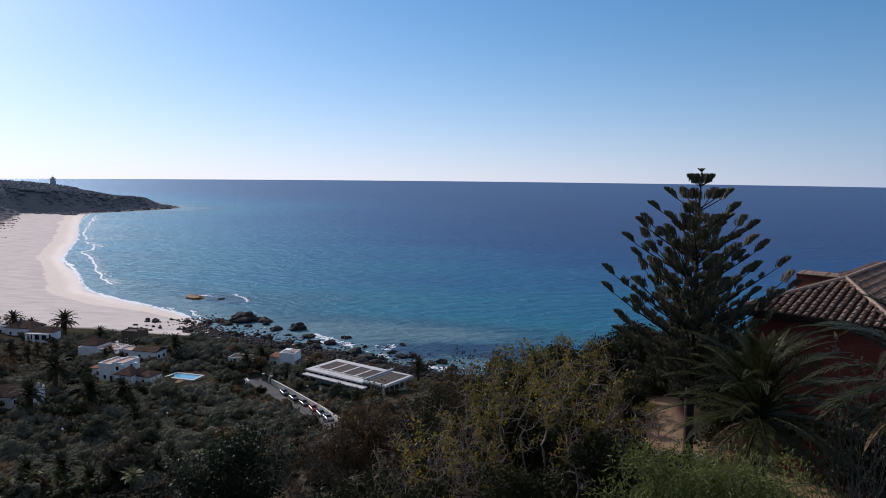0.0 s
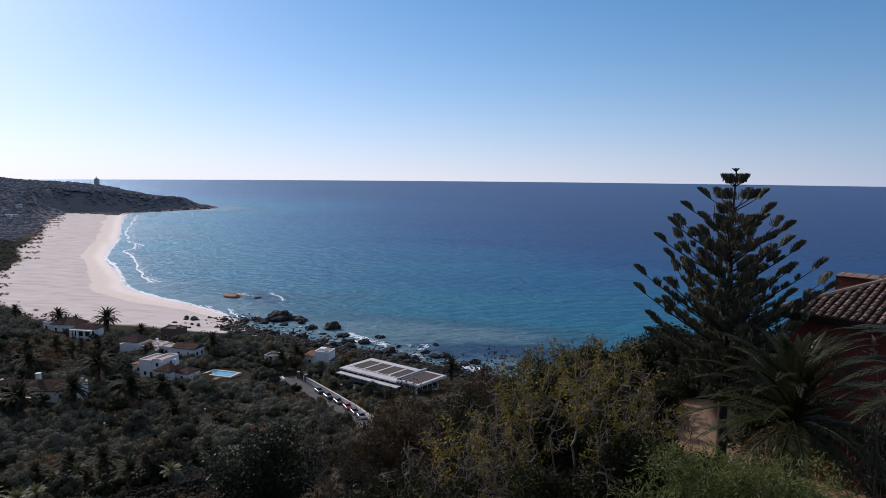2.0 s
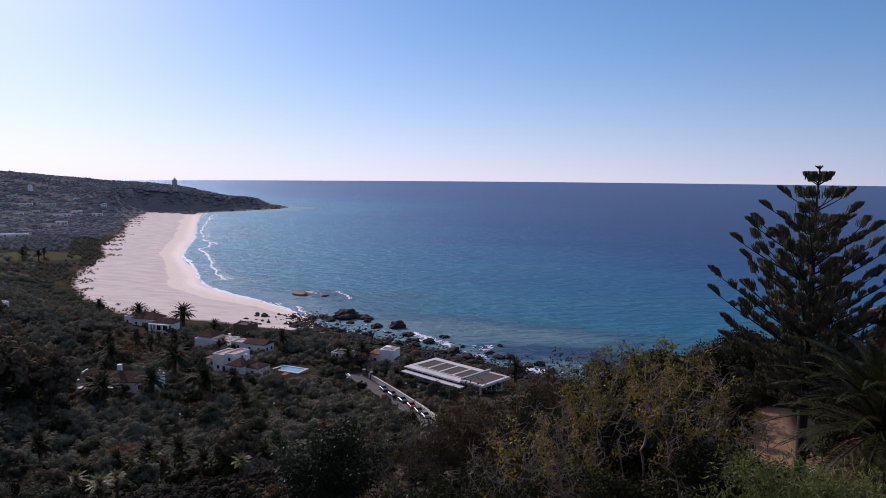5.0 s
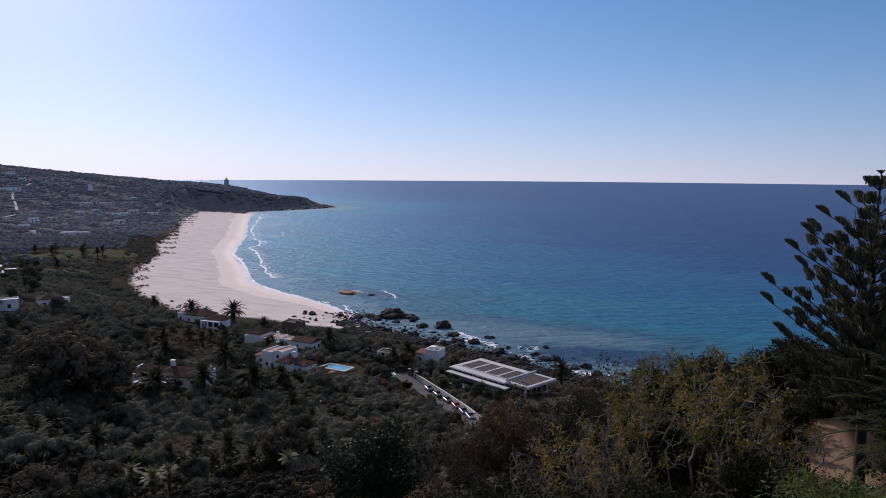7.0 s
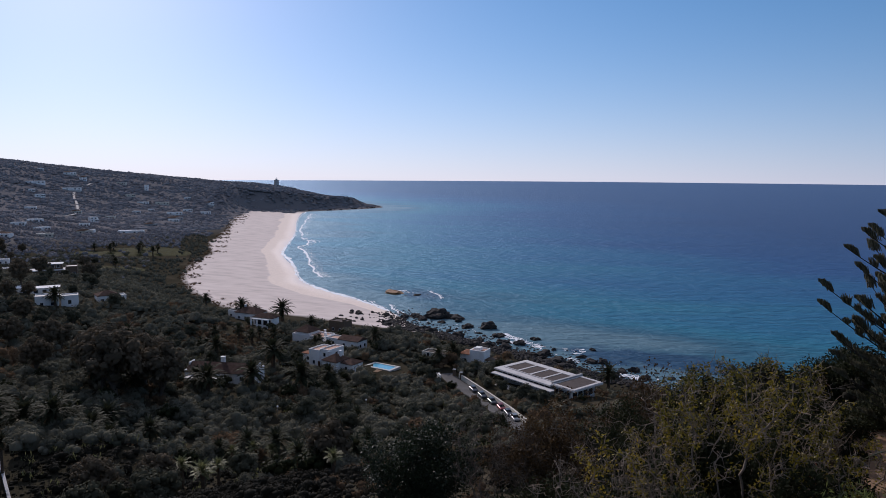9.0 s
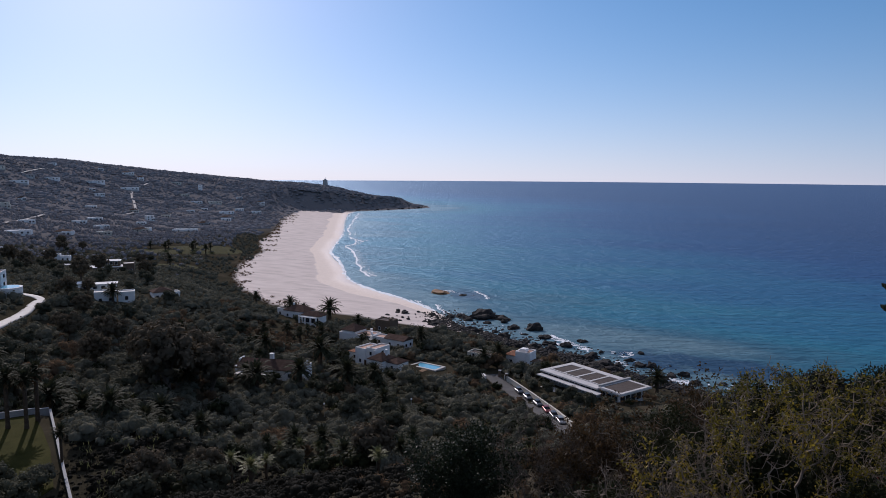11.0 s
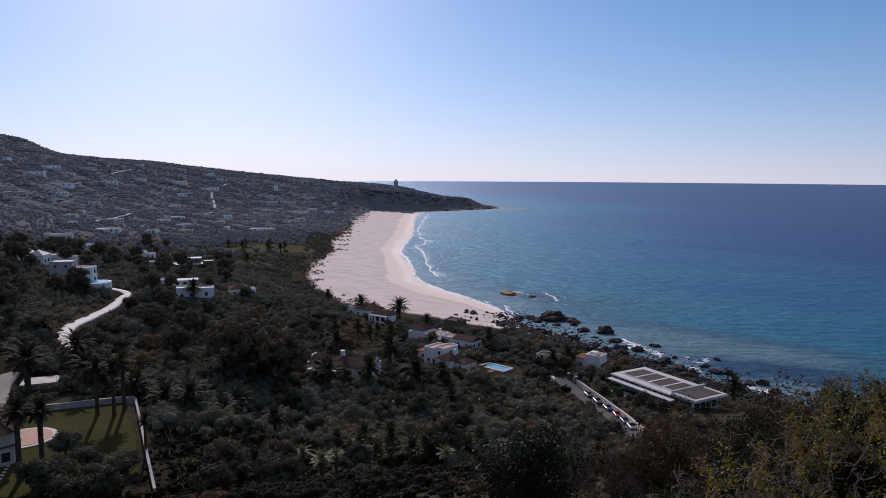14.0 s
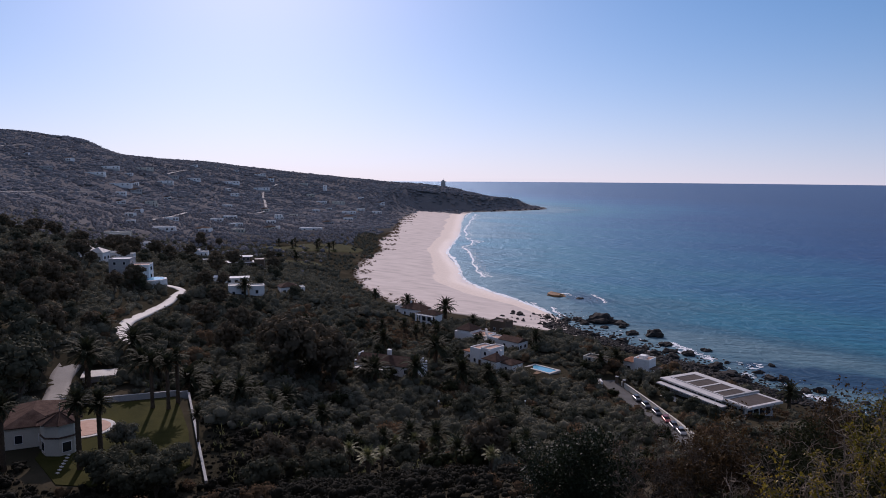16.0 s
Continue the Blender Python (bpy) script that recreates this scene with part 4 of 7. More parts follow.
for c in ((-15.6, -4.9, 9.0, -4.5), (-15.6, 5.0, 9.0, 7.2)):
    box(bm, c[0], c[1], 3.75, c[2], c[3], 4.0)
for x in (-15.6, -9.6, -3.7, 2.2, 7.6):
    box(bm, x, -4.5, 3.75, x + 0.8, 5.0, 3.98)
part("roof_upstand", bm, ROOF_WHITE, h)
for x in (-14.8, -8.8, -2.9, 3.0):
    part("gravel_panel", boxed(x, -4.5, 3.76, x + (5.2 if x < 2 else 4.6), 5.0, 3.86), GRAVEL_ROOF, h)
part("gravel_panel", boxed(10.2, -6.4, 4.1, 17.6, 5.8, 4.2), GRAVEL_ROOF, h)
bm = bmesh.new()
for c in ((9.55, -7.4, 10.1, 6.9), (17.6, -7.4, 18.6, 6.9), (10.1, -7.4, 17.6, -6.4), (10.1, 5.8, 17.6, 6.9)):
    box(bm, c[0], c[1], 4.1, c[2], c[3], 4.28)
part("wing_upstand", bm, ROOF_WHITE, h)
for k in range(9):
    window_on(h, -13.4 + k * 2.5, -6.5, 0.4, 0, 2.1, 2.4)
for k in range(3):
    window_on(h, 10.0 + k * 2.4, -6.0, 0.2, 0, 2.0, 2.3)
for k in range(4):
    window_on(h, 16.6, -4.4 + k * 2.6, 0.2, 90, 2.2, 2.3)
part("terrace", boxed(16.6, -7, -4, 24.5, 5, -0.5, bevel=0.04), CONCRETE, h, "pale paved terrace")
part("step_wall", boxed(-12.0, -13.0, -3.0, -5.0, -9.5, -0.2, bevel=0.04), CONCRETE, h, "low planter wall")
h.scale = (0.93, 0.93, 0.93)
keep_clear(-40, 224, 8), keep_clear(-16, 210, 9), keep_clear(-8, 205, 7), keep_clear(-27, 212, 9), keep_clear(-14, 198, 5), keep_clear(-21, 201, 6), keep_clear(-34, 206, 5), keep_clear(-27, 203, 5)
keep_clear(-155, 261, 6), keep_clear(-168, 272, 6), keep_clear(-38, 211, 5), keep_clear(-17, 195, 5)

# modern house in the valley with a round terrace
h = house_at(-258.5, 193.5, 38, "modern white cubic house with a round pool terrace", 11)
block(h, -4.5, 0, 8.5, 8.5, 9.0, wall=GREY_WALL, wins="s2 e1", roof_mat=WHITE)
block(h, 3.6, -1.2, 7.5, 7.5, 6.4, wins="s2 e1", ww=2.4, wh=1.5)
block(h, -1.0, -3.6, 5.0, 3.0, 5.0, wall=GREY_WALL, wins="s1", ww=3.0, wh=1.6, roof_mat=CONCRETE)
bm = bmesh.new()
disc(bm, 5.2, -4, 1.1)
bmesh.ops.translate(bm, verts=bm.verts[:], vec=(9.5, -6, 0))
part("round_terrace", bm, WHITE, h)
bm = bmesh.new()
disc(bm, 4.3, 0.7, 1.15)
bmesh.ops.translate(bm, verts=bm.verts[:], vec=(9.5, -6, 0))
part("round_pool", bm, POOL_WATER, h, "round raised pool")
keep_clear(-252, 193, 6)

# houses of the valley and the far hillside: x, y, width
h = house_at(-303, 204, 32, "large white house with two pale gabled roofs", 10, z=height(-303, 204) - 0.8)
block(h, -3.6, 0, 8.0, 9, 4.6, roof="gable", rise=2.4, roof_mat=CONCRETE, wins="s2 w1", ww=1.5, wh=1.4, sink=4)
block(h, 4.4, -1.5, 7.0, 8, 4.0, roof="hip", rise=2.2, roof_mat=CONCRETE, wins="s2 e2", ww=1.5, wh=1.4, sink=4)
part("porch_roof", boxed(-7.0, -7.0, 2.4, 2.0, -4.55, 2.65), WHITE, h)
for px in (-6.7, -2.5, 1.7):
    part("pillar", boxed(px - 0.2, -6.9, -3, px + 0.2, -6.5, 2.4), WHITE, h)
chimney(h, -2.0, 1.0, 6.2, 1.6, 0.9)
h = house_at(-319, 229, 36, "flat-roofed white villa behind trees", 7, z=height(-319, 229) - 0.8)
block(h, 0, 0, 10, 6, 3.6, roof_mat=CONCRETE, wins="s3 e1", ww=1.4, sink=4)
block(h, 6.5, -0.8, 5, 5, 2.8, roof_mat=CONCRETE, wins="s1", ww=1.4, sink=4)
h = house_at(-413, 365, 42, "stepped white hillside house of several cubes", 10, z=height(-413, 365) - 0.5)
block(h, -6.5, 0, 5.5, 7, 7.0, wins="s1", roof_mat=CONCRETE, sink=4)
block(h, -1.5, -0.8, 5.0, 7, 4.6, wins="s1", roof_mat=CONCRETE, sink=4)
block(h, 4.0, -1.6, 6.5, 6, 3.2, wins="s2", roof_mat=CONCRETE, sink=4)
part("terrace", boxed(1.0, -8.5, -4, 12.0, -4.65, 0.4), WHITE, h, "white terrace wall")
h = house_at(-322, 320, 40, "long brown-rendered villa with white slab roofs and terraces", 14, z=height(-322, 320) - 0.6)
block(h, -3.0, 0, 19, 9, 3.6, wall=BROWN_WALL, roof="slab", roof_mat=WHITE, wins="s6", ww=1.6, wh=1.7, sink=4)
block(h, -1.0, 1.2, 12, 6.5, 3.0, wall=BROWN_WALL, base=3.9, roof="slab", roof_mat=WHITE, wins="s4", ww=1.6, wh=1.7, sink=0.1)
block(h, 9.8, -0.5, 6.0, 8, 5.2, wall=BROWN_WALL, roof_mat=CONCRETE, wins="s2", ww=1.4, sink=4)
part("terrace", boxed(6.0, -10.5, -4, 16.5, -4.6, 0.3, bevel=0.05), CONCRETE, h, "bright paved terrace")
part("balcony", boxed(-12.0, -6.3, -0.1, 6.0, -5.05, 0.25), WHITE, h)
h = house_at(-252, 238, 44, "long low house with flat white roofs", 8, z=height(-252, 238) - 0.8)
block(h, -3.5, 0, 8, 6, 3.2, roof="slab", roof_mat=WHITE, wins="s2", ww=1.6, sink=4)
block(h, 5.5, -1.0, 11, 5.5, 2.7, roof="slab", roof_mat=WHITE, wins="s3", ww=1.6, sink=4)
h = house_at(-229, 229, 44, "white house with square windows beside a palm", 8, z=height(-229, 229) - 0.6)
block(h, -3.5, 0, 8.5, 6.5, 4.4, roof_mat=CONCRETE, wins="s2 e1", ww=1.1, sink=4)
block(h, 4.6, -0.6, 6.5, 5.5, 4.0, roof_mat=CONCRETE, wins="s1 e1", ww=1.2, wh=1.6, sink=4)
VALLEY = [(-434, 310, 15), (-224, 251, 12), (-352, 322, 14), (-380, 255, 15), (-465, 364, 13)]
HILLSIDE = [(-503, 364, 18), (-535, 577, 16), (-577, 771, 20), (-546, 684, 14), (-566, 551, 14), (-598, 866, 15), (-854, 608, 25), (-819, 562, 28), (-774, 564, 34), (-859, 665, 26), (-798, 651, 23), (-614, 458, 12), (-719, 589, 9), (-680, 535, 15), (-534, 478, 19), (-541, 438, 23), (-510, 367, 23), (-806, 776, 27), (-529, 566, 16),
            (-747, 726, 13), (-817, 716, 22), (-848, 883, 20), (-774, 808, 27), (-619, 595, 17), (-676, 874, 22), (-621, 858, 14), (-564, 751, 14), (-688, 848, 18), (-641, 941, 13), (-506, 604, 28), (-619, 706, 12), (-613, 817, 22)]
rng = np.random.RandomState(21)
more = []
while len(more) < 28:
    x, y = rng.uniform(-900, -480), rng.uniform(400, 980)
    s = float(inland(x, y))
    if 150 < s < 560 and all(math.hypot(x - q[0], y - q[1]) > 26 for q in HILLSIDE + more) and height(x, y) < 95:
        more.append((x, y, rng.uniform(8, 17)))
for x, y, w in VALLEY + HILLSIDE + more:
    far = math.hypot(x, y) > 450
    w *= 0.85 if far else 1.0
    d, two = rng.uniform(0.5, 0.75) * min(w, 14), rng.rand() < (0.1 if far else 0.0)
    wall = [WHITE, WHITE, CREAM, WHITE, GREY_WALL][rng.randint(5)] if far else WHITE
    tiled = rng.rand() < 0.35 if far else x == -224
    h = house_at(x, y, rng.uniform(20, 70), ("white" if wall is WHITE else "pale") + (" two-storey" if two else " low") + " hillside villa with a " + ("tiled roof" if tiled else "flat roof"), (0.62 if not far else 0.5) * w, z=height(x, y) - (0.6 if far else 1.2))
    block(h, 0, 0, w * (0.95 if far else 0.7), d, 5.6 if two else (3.0 if far else 3.6), wall=wall, roof="hip" if tiled else "flat", roof_mat=DARK_TILE if tiled else (WHITE if far else CONCRETE), wins="s3 e2" if not far else "s2", ww=1.5, wh=1.4, sink=4, rise=1.7)
    block(h, w * 0.33, -d * 0.35, w * 0.5, d * 0.7, 3.2, wall=wall, roof_mat=CONCRETE, wins="s2", ww=1.6, wh=1.5, sink=4)
    if rng.rand() < 0.6:
        part("terrace", boxed(-w * 0.45, -d * 1.05, -4, w * 0.5, -d * 0.45, 0.2), CONCRETE, h, "pale terrace")
h = house_at(-743, 927, 30, "slender white tower house on the hillside", 5)
block(h, 0, 0, 5.5, 5.5, 8.5, wins="s1", sink=3)

# the round stone tower on the cape
t = thing("stone_tower", pose(-697, 1250, height(-697, 1250) - 0.5), "round old stone watchtower with a small lantern", "tower")
bm = bmesh.new()
for r1, r2, z0, z1 in ((5.2, 4.4, -8, 11.5), (4.7, 4.7, 11.5, 12.4), (2.2, 2.0, 12.4, 15.0)):
    made = bmesh.ops.create_cone(bm, cap_ends=True, segments=24, radius1=r1, radius2=r2, depth=z1 - z0)["verts"]
    bmesh.ops.translate(bm, verts=made, vec=(0, 0, (z0 + z1) / 2))
part("shaft", bm, GREY_WALL, t)
part("mast", boxed(-0.15, -0.15, 15, 0.15, 0.15, 18.5), METAL, t)
part("keeper_hut", boxed(-12.5, -2, -3, -9.5, 2, 3.5, bevel=0.05), GREY_WALL, t)

# the white villa with a tiled turret beside the lawn
h = house_at(-119.0, 69.0, -38, "white villa with dark tile roofs and an octagonal turret", 9, z=27.5)
# white walls in cream render, some of their shade put into the colour
block(h, -4.0, -1.0, 13, 8, 3.6, wall=CREAM, roof="hip", rise=1.7, roof_mat=DARK_TILE, wins="s3 e2", ww=1.1, wh=1.4)
bm = bmesh.new()
made = bmesh.ops.create_cone(bm, cap_ends=True, segments=8, radius1=3.0, radius2=3.0, depth=8.2)["verts"]
bmesh.ops.translate(bm, verts=made, vec=(6, 4.0, 1.3))
part("turret", bm, CREAM, h)
bm = bmesh.new()
made = bmesh.ops.create_cone(bm, cap_ends=True, segments=8, radius1=3.5, radius2=0.2, depth=1.4)["verts"]
bmesh.ops.translate(bm, verts=made, vec=(6, 4.0, 6.1))
part("turret_roof", bm, DARK_TILE, h)
bm = bmesh.new()
made = bmesh.ops.create_cone(bm, cap_ends=True, segments=8, radius1=3.2, radius2=3.05, depth=0.25)["verts"]
bmesh.ops.translate(bm, verts=made, vec=(6, 4.0, 3.2))
part("cornice", bm, DARK_TILE, h)
part("finial", boxed(5.95, 3.95, 6.7, 6.05, 4.05, 8.4), METAL, h)
for k in range(8):  # ridge tiles on the turret's hips
    q = radians(45 * k)
    mesh_part("hip_ridge", mesh_from("hip_ridge", *tube([(6 + 3.5 * math.cos(q), 4 + 3.5 * math.sin(q), 5.45), (6.05, 4.0, 6.85)], [0.14, 0.1], 6), DARK_TILE), h)
block(h, 0.5, 3.2, 7, 5.5, 4.0, wall=CREAM, roof="hip", rise=1.2, roof_mat=DARK_TILE, wins="")

for k in (1, 3):
    q = radians(-112.5 + 45 * k)
    window_on(h, 6 + 2.78 * math.cos(q), 4.0 + 2.78 * math.sin(q), 0.7, math.degrees(q) + 90, 1.3, 1.6)
keep_clear(-128, 62, 8)

g = thing("garage", pose(-143.5, 97.5, height(-143.5, 97.5) - 1.1, 0, 0, 48), "low garage with a pale flat roof beside the driveway", "garage")
part("wall", boxed(-3.2, -2.4, -2.0, 3.2, 2.4, 2.2), GREY_WALL, g)
part("roof", boxed(-3.6, -2.8, 2.2, 3.6, 2.8, 2.45, bevel=0.03), CONCRETE, g, "pale concrete roof")
part("door", boxed(-3.28, -1.2, 0, -3.2, 1.2, 2.0), WOOD, g)
keep_clear(-143.5, 97.5, 4.5)

# ---- the red house of the garden ----
TILE_PIECE = material("barrel_tile", [(0.12, 0.07, 0.052), (0.22, 0.145, 0.11), (0.36, 0.27, 0.21)], 3.0, 0.9, 0.2, 8, random_piece=0.25, spec=0.05)
# channel tiles coloured dark like the shade between the cover tiles
CHANNEL = material("shade_dark_channel_tile", [(0.03, 0.02, 0.016), (0.06, 0.038, 0.03)], 2.0, 0.95, 0.3, 8, spec=0.02)
CAP_TILE = material("mortared_ridge_tile", [(0.26, 0.17, 0.125), (0.4, 0.3, 0.23)], 3.0, 0.9, 0.2, 8, spec=0.05)
# its plan is laid out round the west end of the ridge
RUN, HALF, RISE, LONG = 4.15, 2.89, 1.07, 7.0  # hip run, half depth, rise, ridge length
EAVE = 7.19
rh = thing("red_house", pose(17.14, 29.37, 62.3, 0, 0, 46.4), "red-rendered house with a low barrel-tile hip roof and square tower", "house")
part("wall", boxed(-RUN + 0.45, -HALF + 0.45, -1.5, LONG + RUN - 0.45, HALF - 0.45, EAVE - 0.22, bevel=0.04), RED_WALL, rh)
bm = bmesh.new()
low = [bm.verts.new((x, y, EAVE - 0.16)) for x, y in ((-RUN, -HALF), (LONG + RUN, -HALF), (LONG + RUN, HALF), (-RUN, HALF))]
up = [bm.verts.new((v_.co.x, v_.co.y, EAVE)) for v_ in low]
ends = [bm.verts.new((x, 0, EAVE + RISE)) for x in (0, LONG)]
bm.faces.new(low[::-1])
for i in range(4):
    bm.faces.new((low[i], low[(i + 1) % 4], up[(i + 1) % 4], up[i]))
bm.faces.new((up[0], up[1], ends[1], ends[0]))
bm.faces.new((up[2], up[3], ends[0], ends[1]))
bm.faces.new((up[3], up[0], ends[0]))
bm.faces.new((up[1], up[2], ends[1]))
part("roof_deck", bm, CHANNEL, rh, "channel tiles darkened in colour like the shade between covers")
part("eaves_board", boxed(-RUN + 0.2, -HALF + 0.2, EAVE - 0.3, LONG + RUN - 0.2, HALF - 0.2, EAVE - 0.165), WOOD, rh)
part("tower_wall", boxed(4.55, -0.45, -1.5, 5.8, 3.35, 7.66, bevel=0.04), RED_WALL, rh)
win = part("window", boxed(-0.5, -0.06, 0, 0.5, 0.05, 1.2, bevel=0.02), WOOD, rh, "dark shuttered window")
win.matrix_basis = pose(-RUN + 0.45, 0.2, 4.4, 0, 0, -90)


def barrel_tile():
    """A half-round roof tile, 0.46 m long, that narrows downhill."""
    if "tile" not in MESHES:
        bm = bmesh.new()
        rows = []
        for y, r, z in ((0, 0.09, 0.035), (0.46, 0.07, 0.0)):
            rows.append([bm.verts.new((r * math.cos(q), y, z + r * 0.95 * math.sin(q))) for q in np.linspace(0, math.pi, 6)])
        for i in range(5):
            bm.faces.new((rows[0][i], rows[0][i + 1], rows[1][i + 1], rows[1][i]))
        bm.faces.new(rows[0])
        bm.normal_update()
        me = bpy.data.meshes.new("roof_tile")
        bm.to_mesh(me)
        bm.free()
        me.materials.append(TILE_PIECE)
        MESHES["tile"] = me
    return MESHES["tile"]


trng = np.random.RandomState(5)
spare = []


def tile_at(matrix, single):
    if single:
        ob = mesh_part("roof_tile", barrel_tile(), rh)
        ob.matrix_basis = matrix
    else:
        spare.append(matrix)


# tiles climb the west hip and the south slope
for side in ("west", "south"):
    across, run = (2 * HALF, RUN) if side == "west" else (LONG + 2 * RUN, HALF)
    slope, climb = math.atan2(RISE, run), math.hypot(run, RISE)
    for i in range(int(across / 0.3)):
        u = (i + 0.5) * 0.3
        top = min(u, across - u, HALF if side == "west" else RUN) / (HALF if side == "west" else RUN) * climb
        for j in range(int(top / 0.38) + 1):
            s = j * 0.38 - 0.06
            if s > top:
                continue
            ob_m = Matrix.Translation((0, s * math.cos(slope), s * math.sin(slope))) @ Matrix.Rotation(slope, 4, "X") @ pose(trng.normal(0, 0.01), 0, 0.015, 0, trng.normal(0, 2), trng.normal(0, 1.5))
            if side == "south":
                m = Matrix.Translation((-RUN + u, -HALF, EAVE)) @ ob_m
            else:
                m = Matrix.Translation((-RUN, HALF - u, EAVE)) @ Matrix.Rotation(radians(-90), 4, "Z") @ ob_m
            tile_at(m, side == "west")
proto = np.array([v.co for v in barrel_tile().vertices])
flat = [[*p.vertices] for p in barrel_tile().polygons if len(p.vertices) == 4]
pieces = [(np.array([m @ Vector(p) for p in proto]), np.array(flat)) for m in spare]
mesh_part("roof_tiles", mesh_from("roof_tiles", *joined(pieces), TILE_PIECE), rh)
# ridge caps on the hips, and the coping of the tower
caps = []
for a_, b_ in (((-RUN, -HALF, EAVE), (0, 0, EAVE + RISE)), ((-RUN, HALF, EAVE), (0, 0, EAVE + RISE)), ((0, 0, EAVE + RISE), (LONG, 0, EAVE + RISE))):
    a_, b_ = Vector(a_), Vector(b_)
    n_ = int((b_ - a_).length / 0.38)
    for k in range(n_):
        p0, p1_ = a_.lerp(b_, k / n_), a_.lerp(b_, (k + 1.15) / n_)
        caps.append(tube([p0 + Vector((0, 0, 0.07)), p1_ + Vector((0, 0, 0.09))], [0.1, 0.08], 7))
for cap in caps:
    mesh_part("ridge_tile", mesh_from("ridge_tile", *cap, CAP_TILE), rh, "pale mortared ridge tile")
for k in range(29):
    x0_ = trng.normal(0, 0.03)
    y0_ = -0.25 + k * 0.125
    mesh_part("coping_tile", mesh_from("coping_tile", *tube([(4.4 + x0_, y0_ * 1.06 - 0.2, 7.68), (5.2, y0_ * 1.06 - 0.2 + trng.normal(0, 0.04), 7.76), (5.95, y0_ * 1.06 - 0.2, 7.7)], [0.06, 0.075, 0.06], 6), CAP_TILE), rh, "pale weathered coping tile")

# ---- parked cars ----
def car(x, y, turn_, paint, label):
    root = thing("car", pose(x, y, height(x, y) + 0.32, 0, 0, turn_), label, "car", "cars parked along the wall")
    bm = bmesh.new()
    prof = [(-2.1, 0.35), (-2.15, 0.7), (-1.95, 0.92), (-1.5, 0.98), (0.95, 0.95), (1.75, 0.82), (2.1, 0.66), (2.12, 0.35)]
    rows = []
    for yy, k in ((-0.86, 0.97), (-0.78, 1.0), (0.78, 1.0), (0.86, 0.97)):
        rows.append([bm.verts.new((px * k, yy, pz if abs(yy) < 0.8 else pz - 0.05)) for px, pz in prof])
    for r0, r1 in zip(rows[:-1], rows[1:]):
        for i in range(len(prof) - 1):
            bm.faces.new((r0[i], r1[i], r1[i + 1], r0[i + 1]))
    bm.faces.new(rows[0])
    bm.faces.new(rows[-1][::-1])
    bm.faces.new([r[0] for r in rows][::-1] + [r[-1] for r in rows])
    bmesh.ops.recalc_face_normals(bm, faces=bm.faces[:])
    part("body", bm, paint, root)
    bm = bmesh.new()
    made = box(bm, -1.85, -0.74, 0.9, 1.0, 0.74, 1.4)
    for v_ in made:
        if v_.co.z > 1.2:
            v_.co.x = -1.35 if v_.co.x < 0 else 0.25
            v_.co.y *= 0.82
    part("cabin_glass", bm, CAR_GLASS, root, "dark tinted glass")
    part("roof", boxed(-1.36, -0.62, 1.38, 0.28, 0.62, 1.45, bevel=0.03), paint, root)
    for wx in (-1.3, 1.3):
        for wy in (-0.8, 0.8):
            bm = bmesh.new()
            bmesh.ops.create_cone(bm, cap_ends=True, segments=16, radius1=0.31, radius2=0.31, depth=0.2, matrix=Matrix.Rotation(radians(90), 4, "X"))
            w = part("wheel", bm, PANE, root)
            w.matrix_basis = pose(wx, wy, 0.31)
            bm = bmesh.new()
            bmesh.ops.create_cone(bm, cap_ends=True, segments=12, radius1=0.19, radius2=0.19, depth=0.22, matrix=Matrix.Rotation(radians(90), 4, "X"))
            part("rim", bm, METAL, w)
    for wy in (-0.6, 0.6):
        part("headlight", boxed(2.02, wy - 0.16, 0.58, 2.13, wy + 0.16, 0.7, bevel=0.02), PANE, root)
        part("tail_light", boxed(-2.16, wy - 0.14, 0.68, -2.06, wy + 0.14, 0.84, bevel=0.02), RED_WALL, root)
    part("bumper", boxed(2.05, -0.8, 0.3, 2.2, 0.8, 0.5, bevel=0.04), PANE, root)
    return root


def paint(name, c):
    return material(name, [c, [v * 1.15 for v in c]], 1.0, 0.3, metal=0.3, spec=0.6)


SILVER, DARK_GREY, RED_PAINT, WHITE_PAINT = paint("silver_paint", (0.06, 0.063, 0.07)), paint("dark_grey_paint", (0.05, 0.055, 0.06)), paint("dark_red_paint", (0.22, 0.03, 0.03)), paint("white_paint", (0.2, 0.205, 0.21))
for x, y, p, lab in ((-47.6, 205.2, SILVER, "small silver hatchback parked by the white wall"), (-43.6, 199.6, SILVER, "silver saloon car parked by the white wall"), (-39.3, 193.6, DARK_GREY, "dark grey car parked by the white wall"), (-35.4, 187.2, RED_PAINT, "dark red car parked by the white wall"), (-32.2, 180.9, SILVER, "silver estate car parked by the white wall"), (-29.3, 174.6, WHITE_PAINT, "white van-like car parked by the white wall")):
    car(x, y, -57 if y > 190 else -62, p, lab)
car(-184.5, 143.5, 40, WHITE_PAINT, "white car parked beside the valley road")

# ---- rocks of the shore ----
rng = np.random.RandomState(31)


def rock_mesh(seed, flat):
    bm = bmesh.new()
    bmesh.ops.create_icosphere(bm, subdivisions=3, radius=1)
    off = Vector((seed * 7.3, seed * 3.1, seed * 1.7))
    for v_ in bm.verts:
        q = v_.co.copy()
        n_ = 0.55 * noise.noise(q * 0.9 + off) + 0.3 * noise.noise(q * 2.2 + off) + 0.14 * noise.noise(q * 5 + off)
        cell = noise.cell(q * 1.7 + off) * 0.12
        v_.co = q * (1 + n_ + cell)
        v_.co.z *= flat
    me = bpy.data.meshes.new("boulder")
    bm.to_mesh(me)
    bm.free()
    me.materials.append(ROCK)
    return me


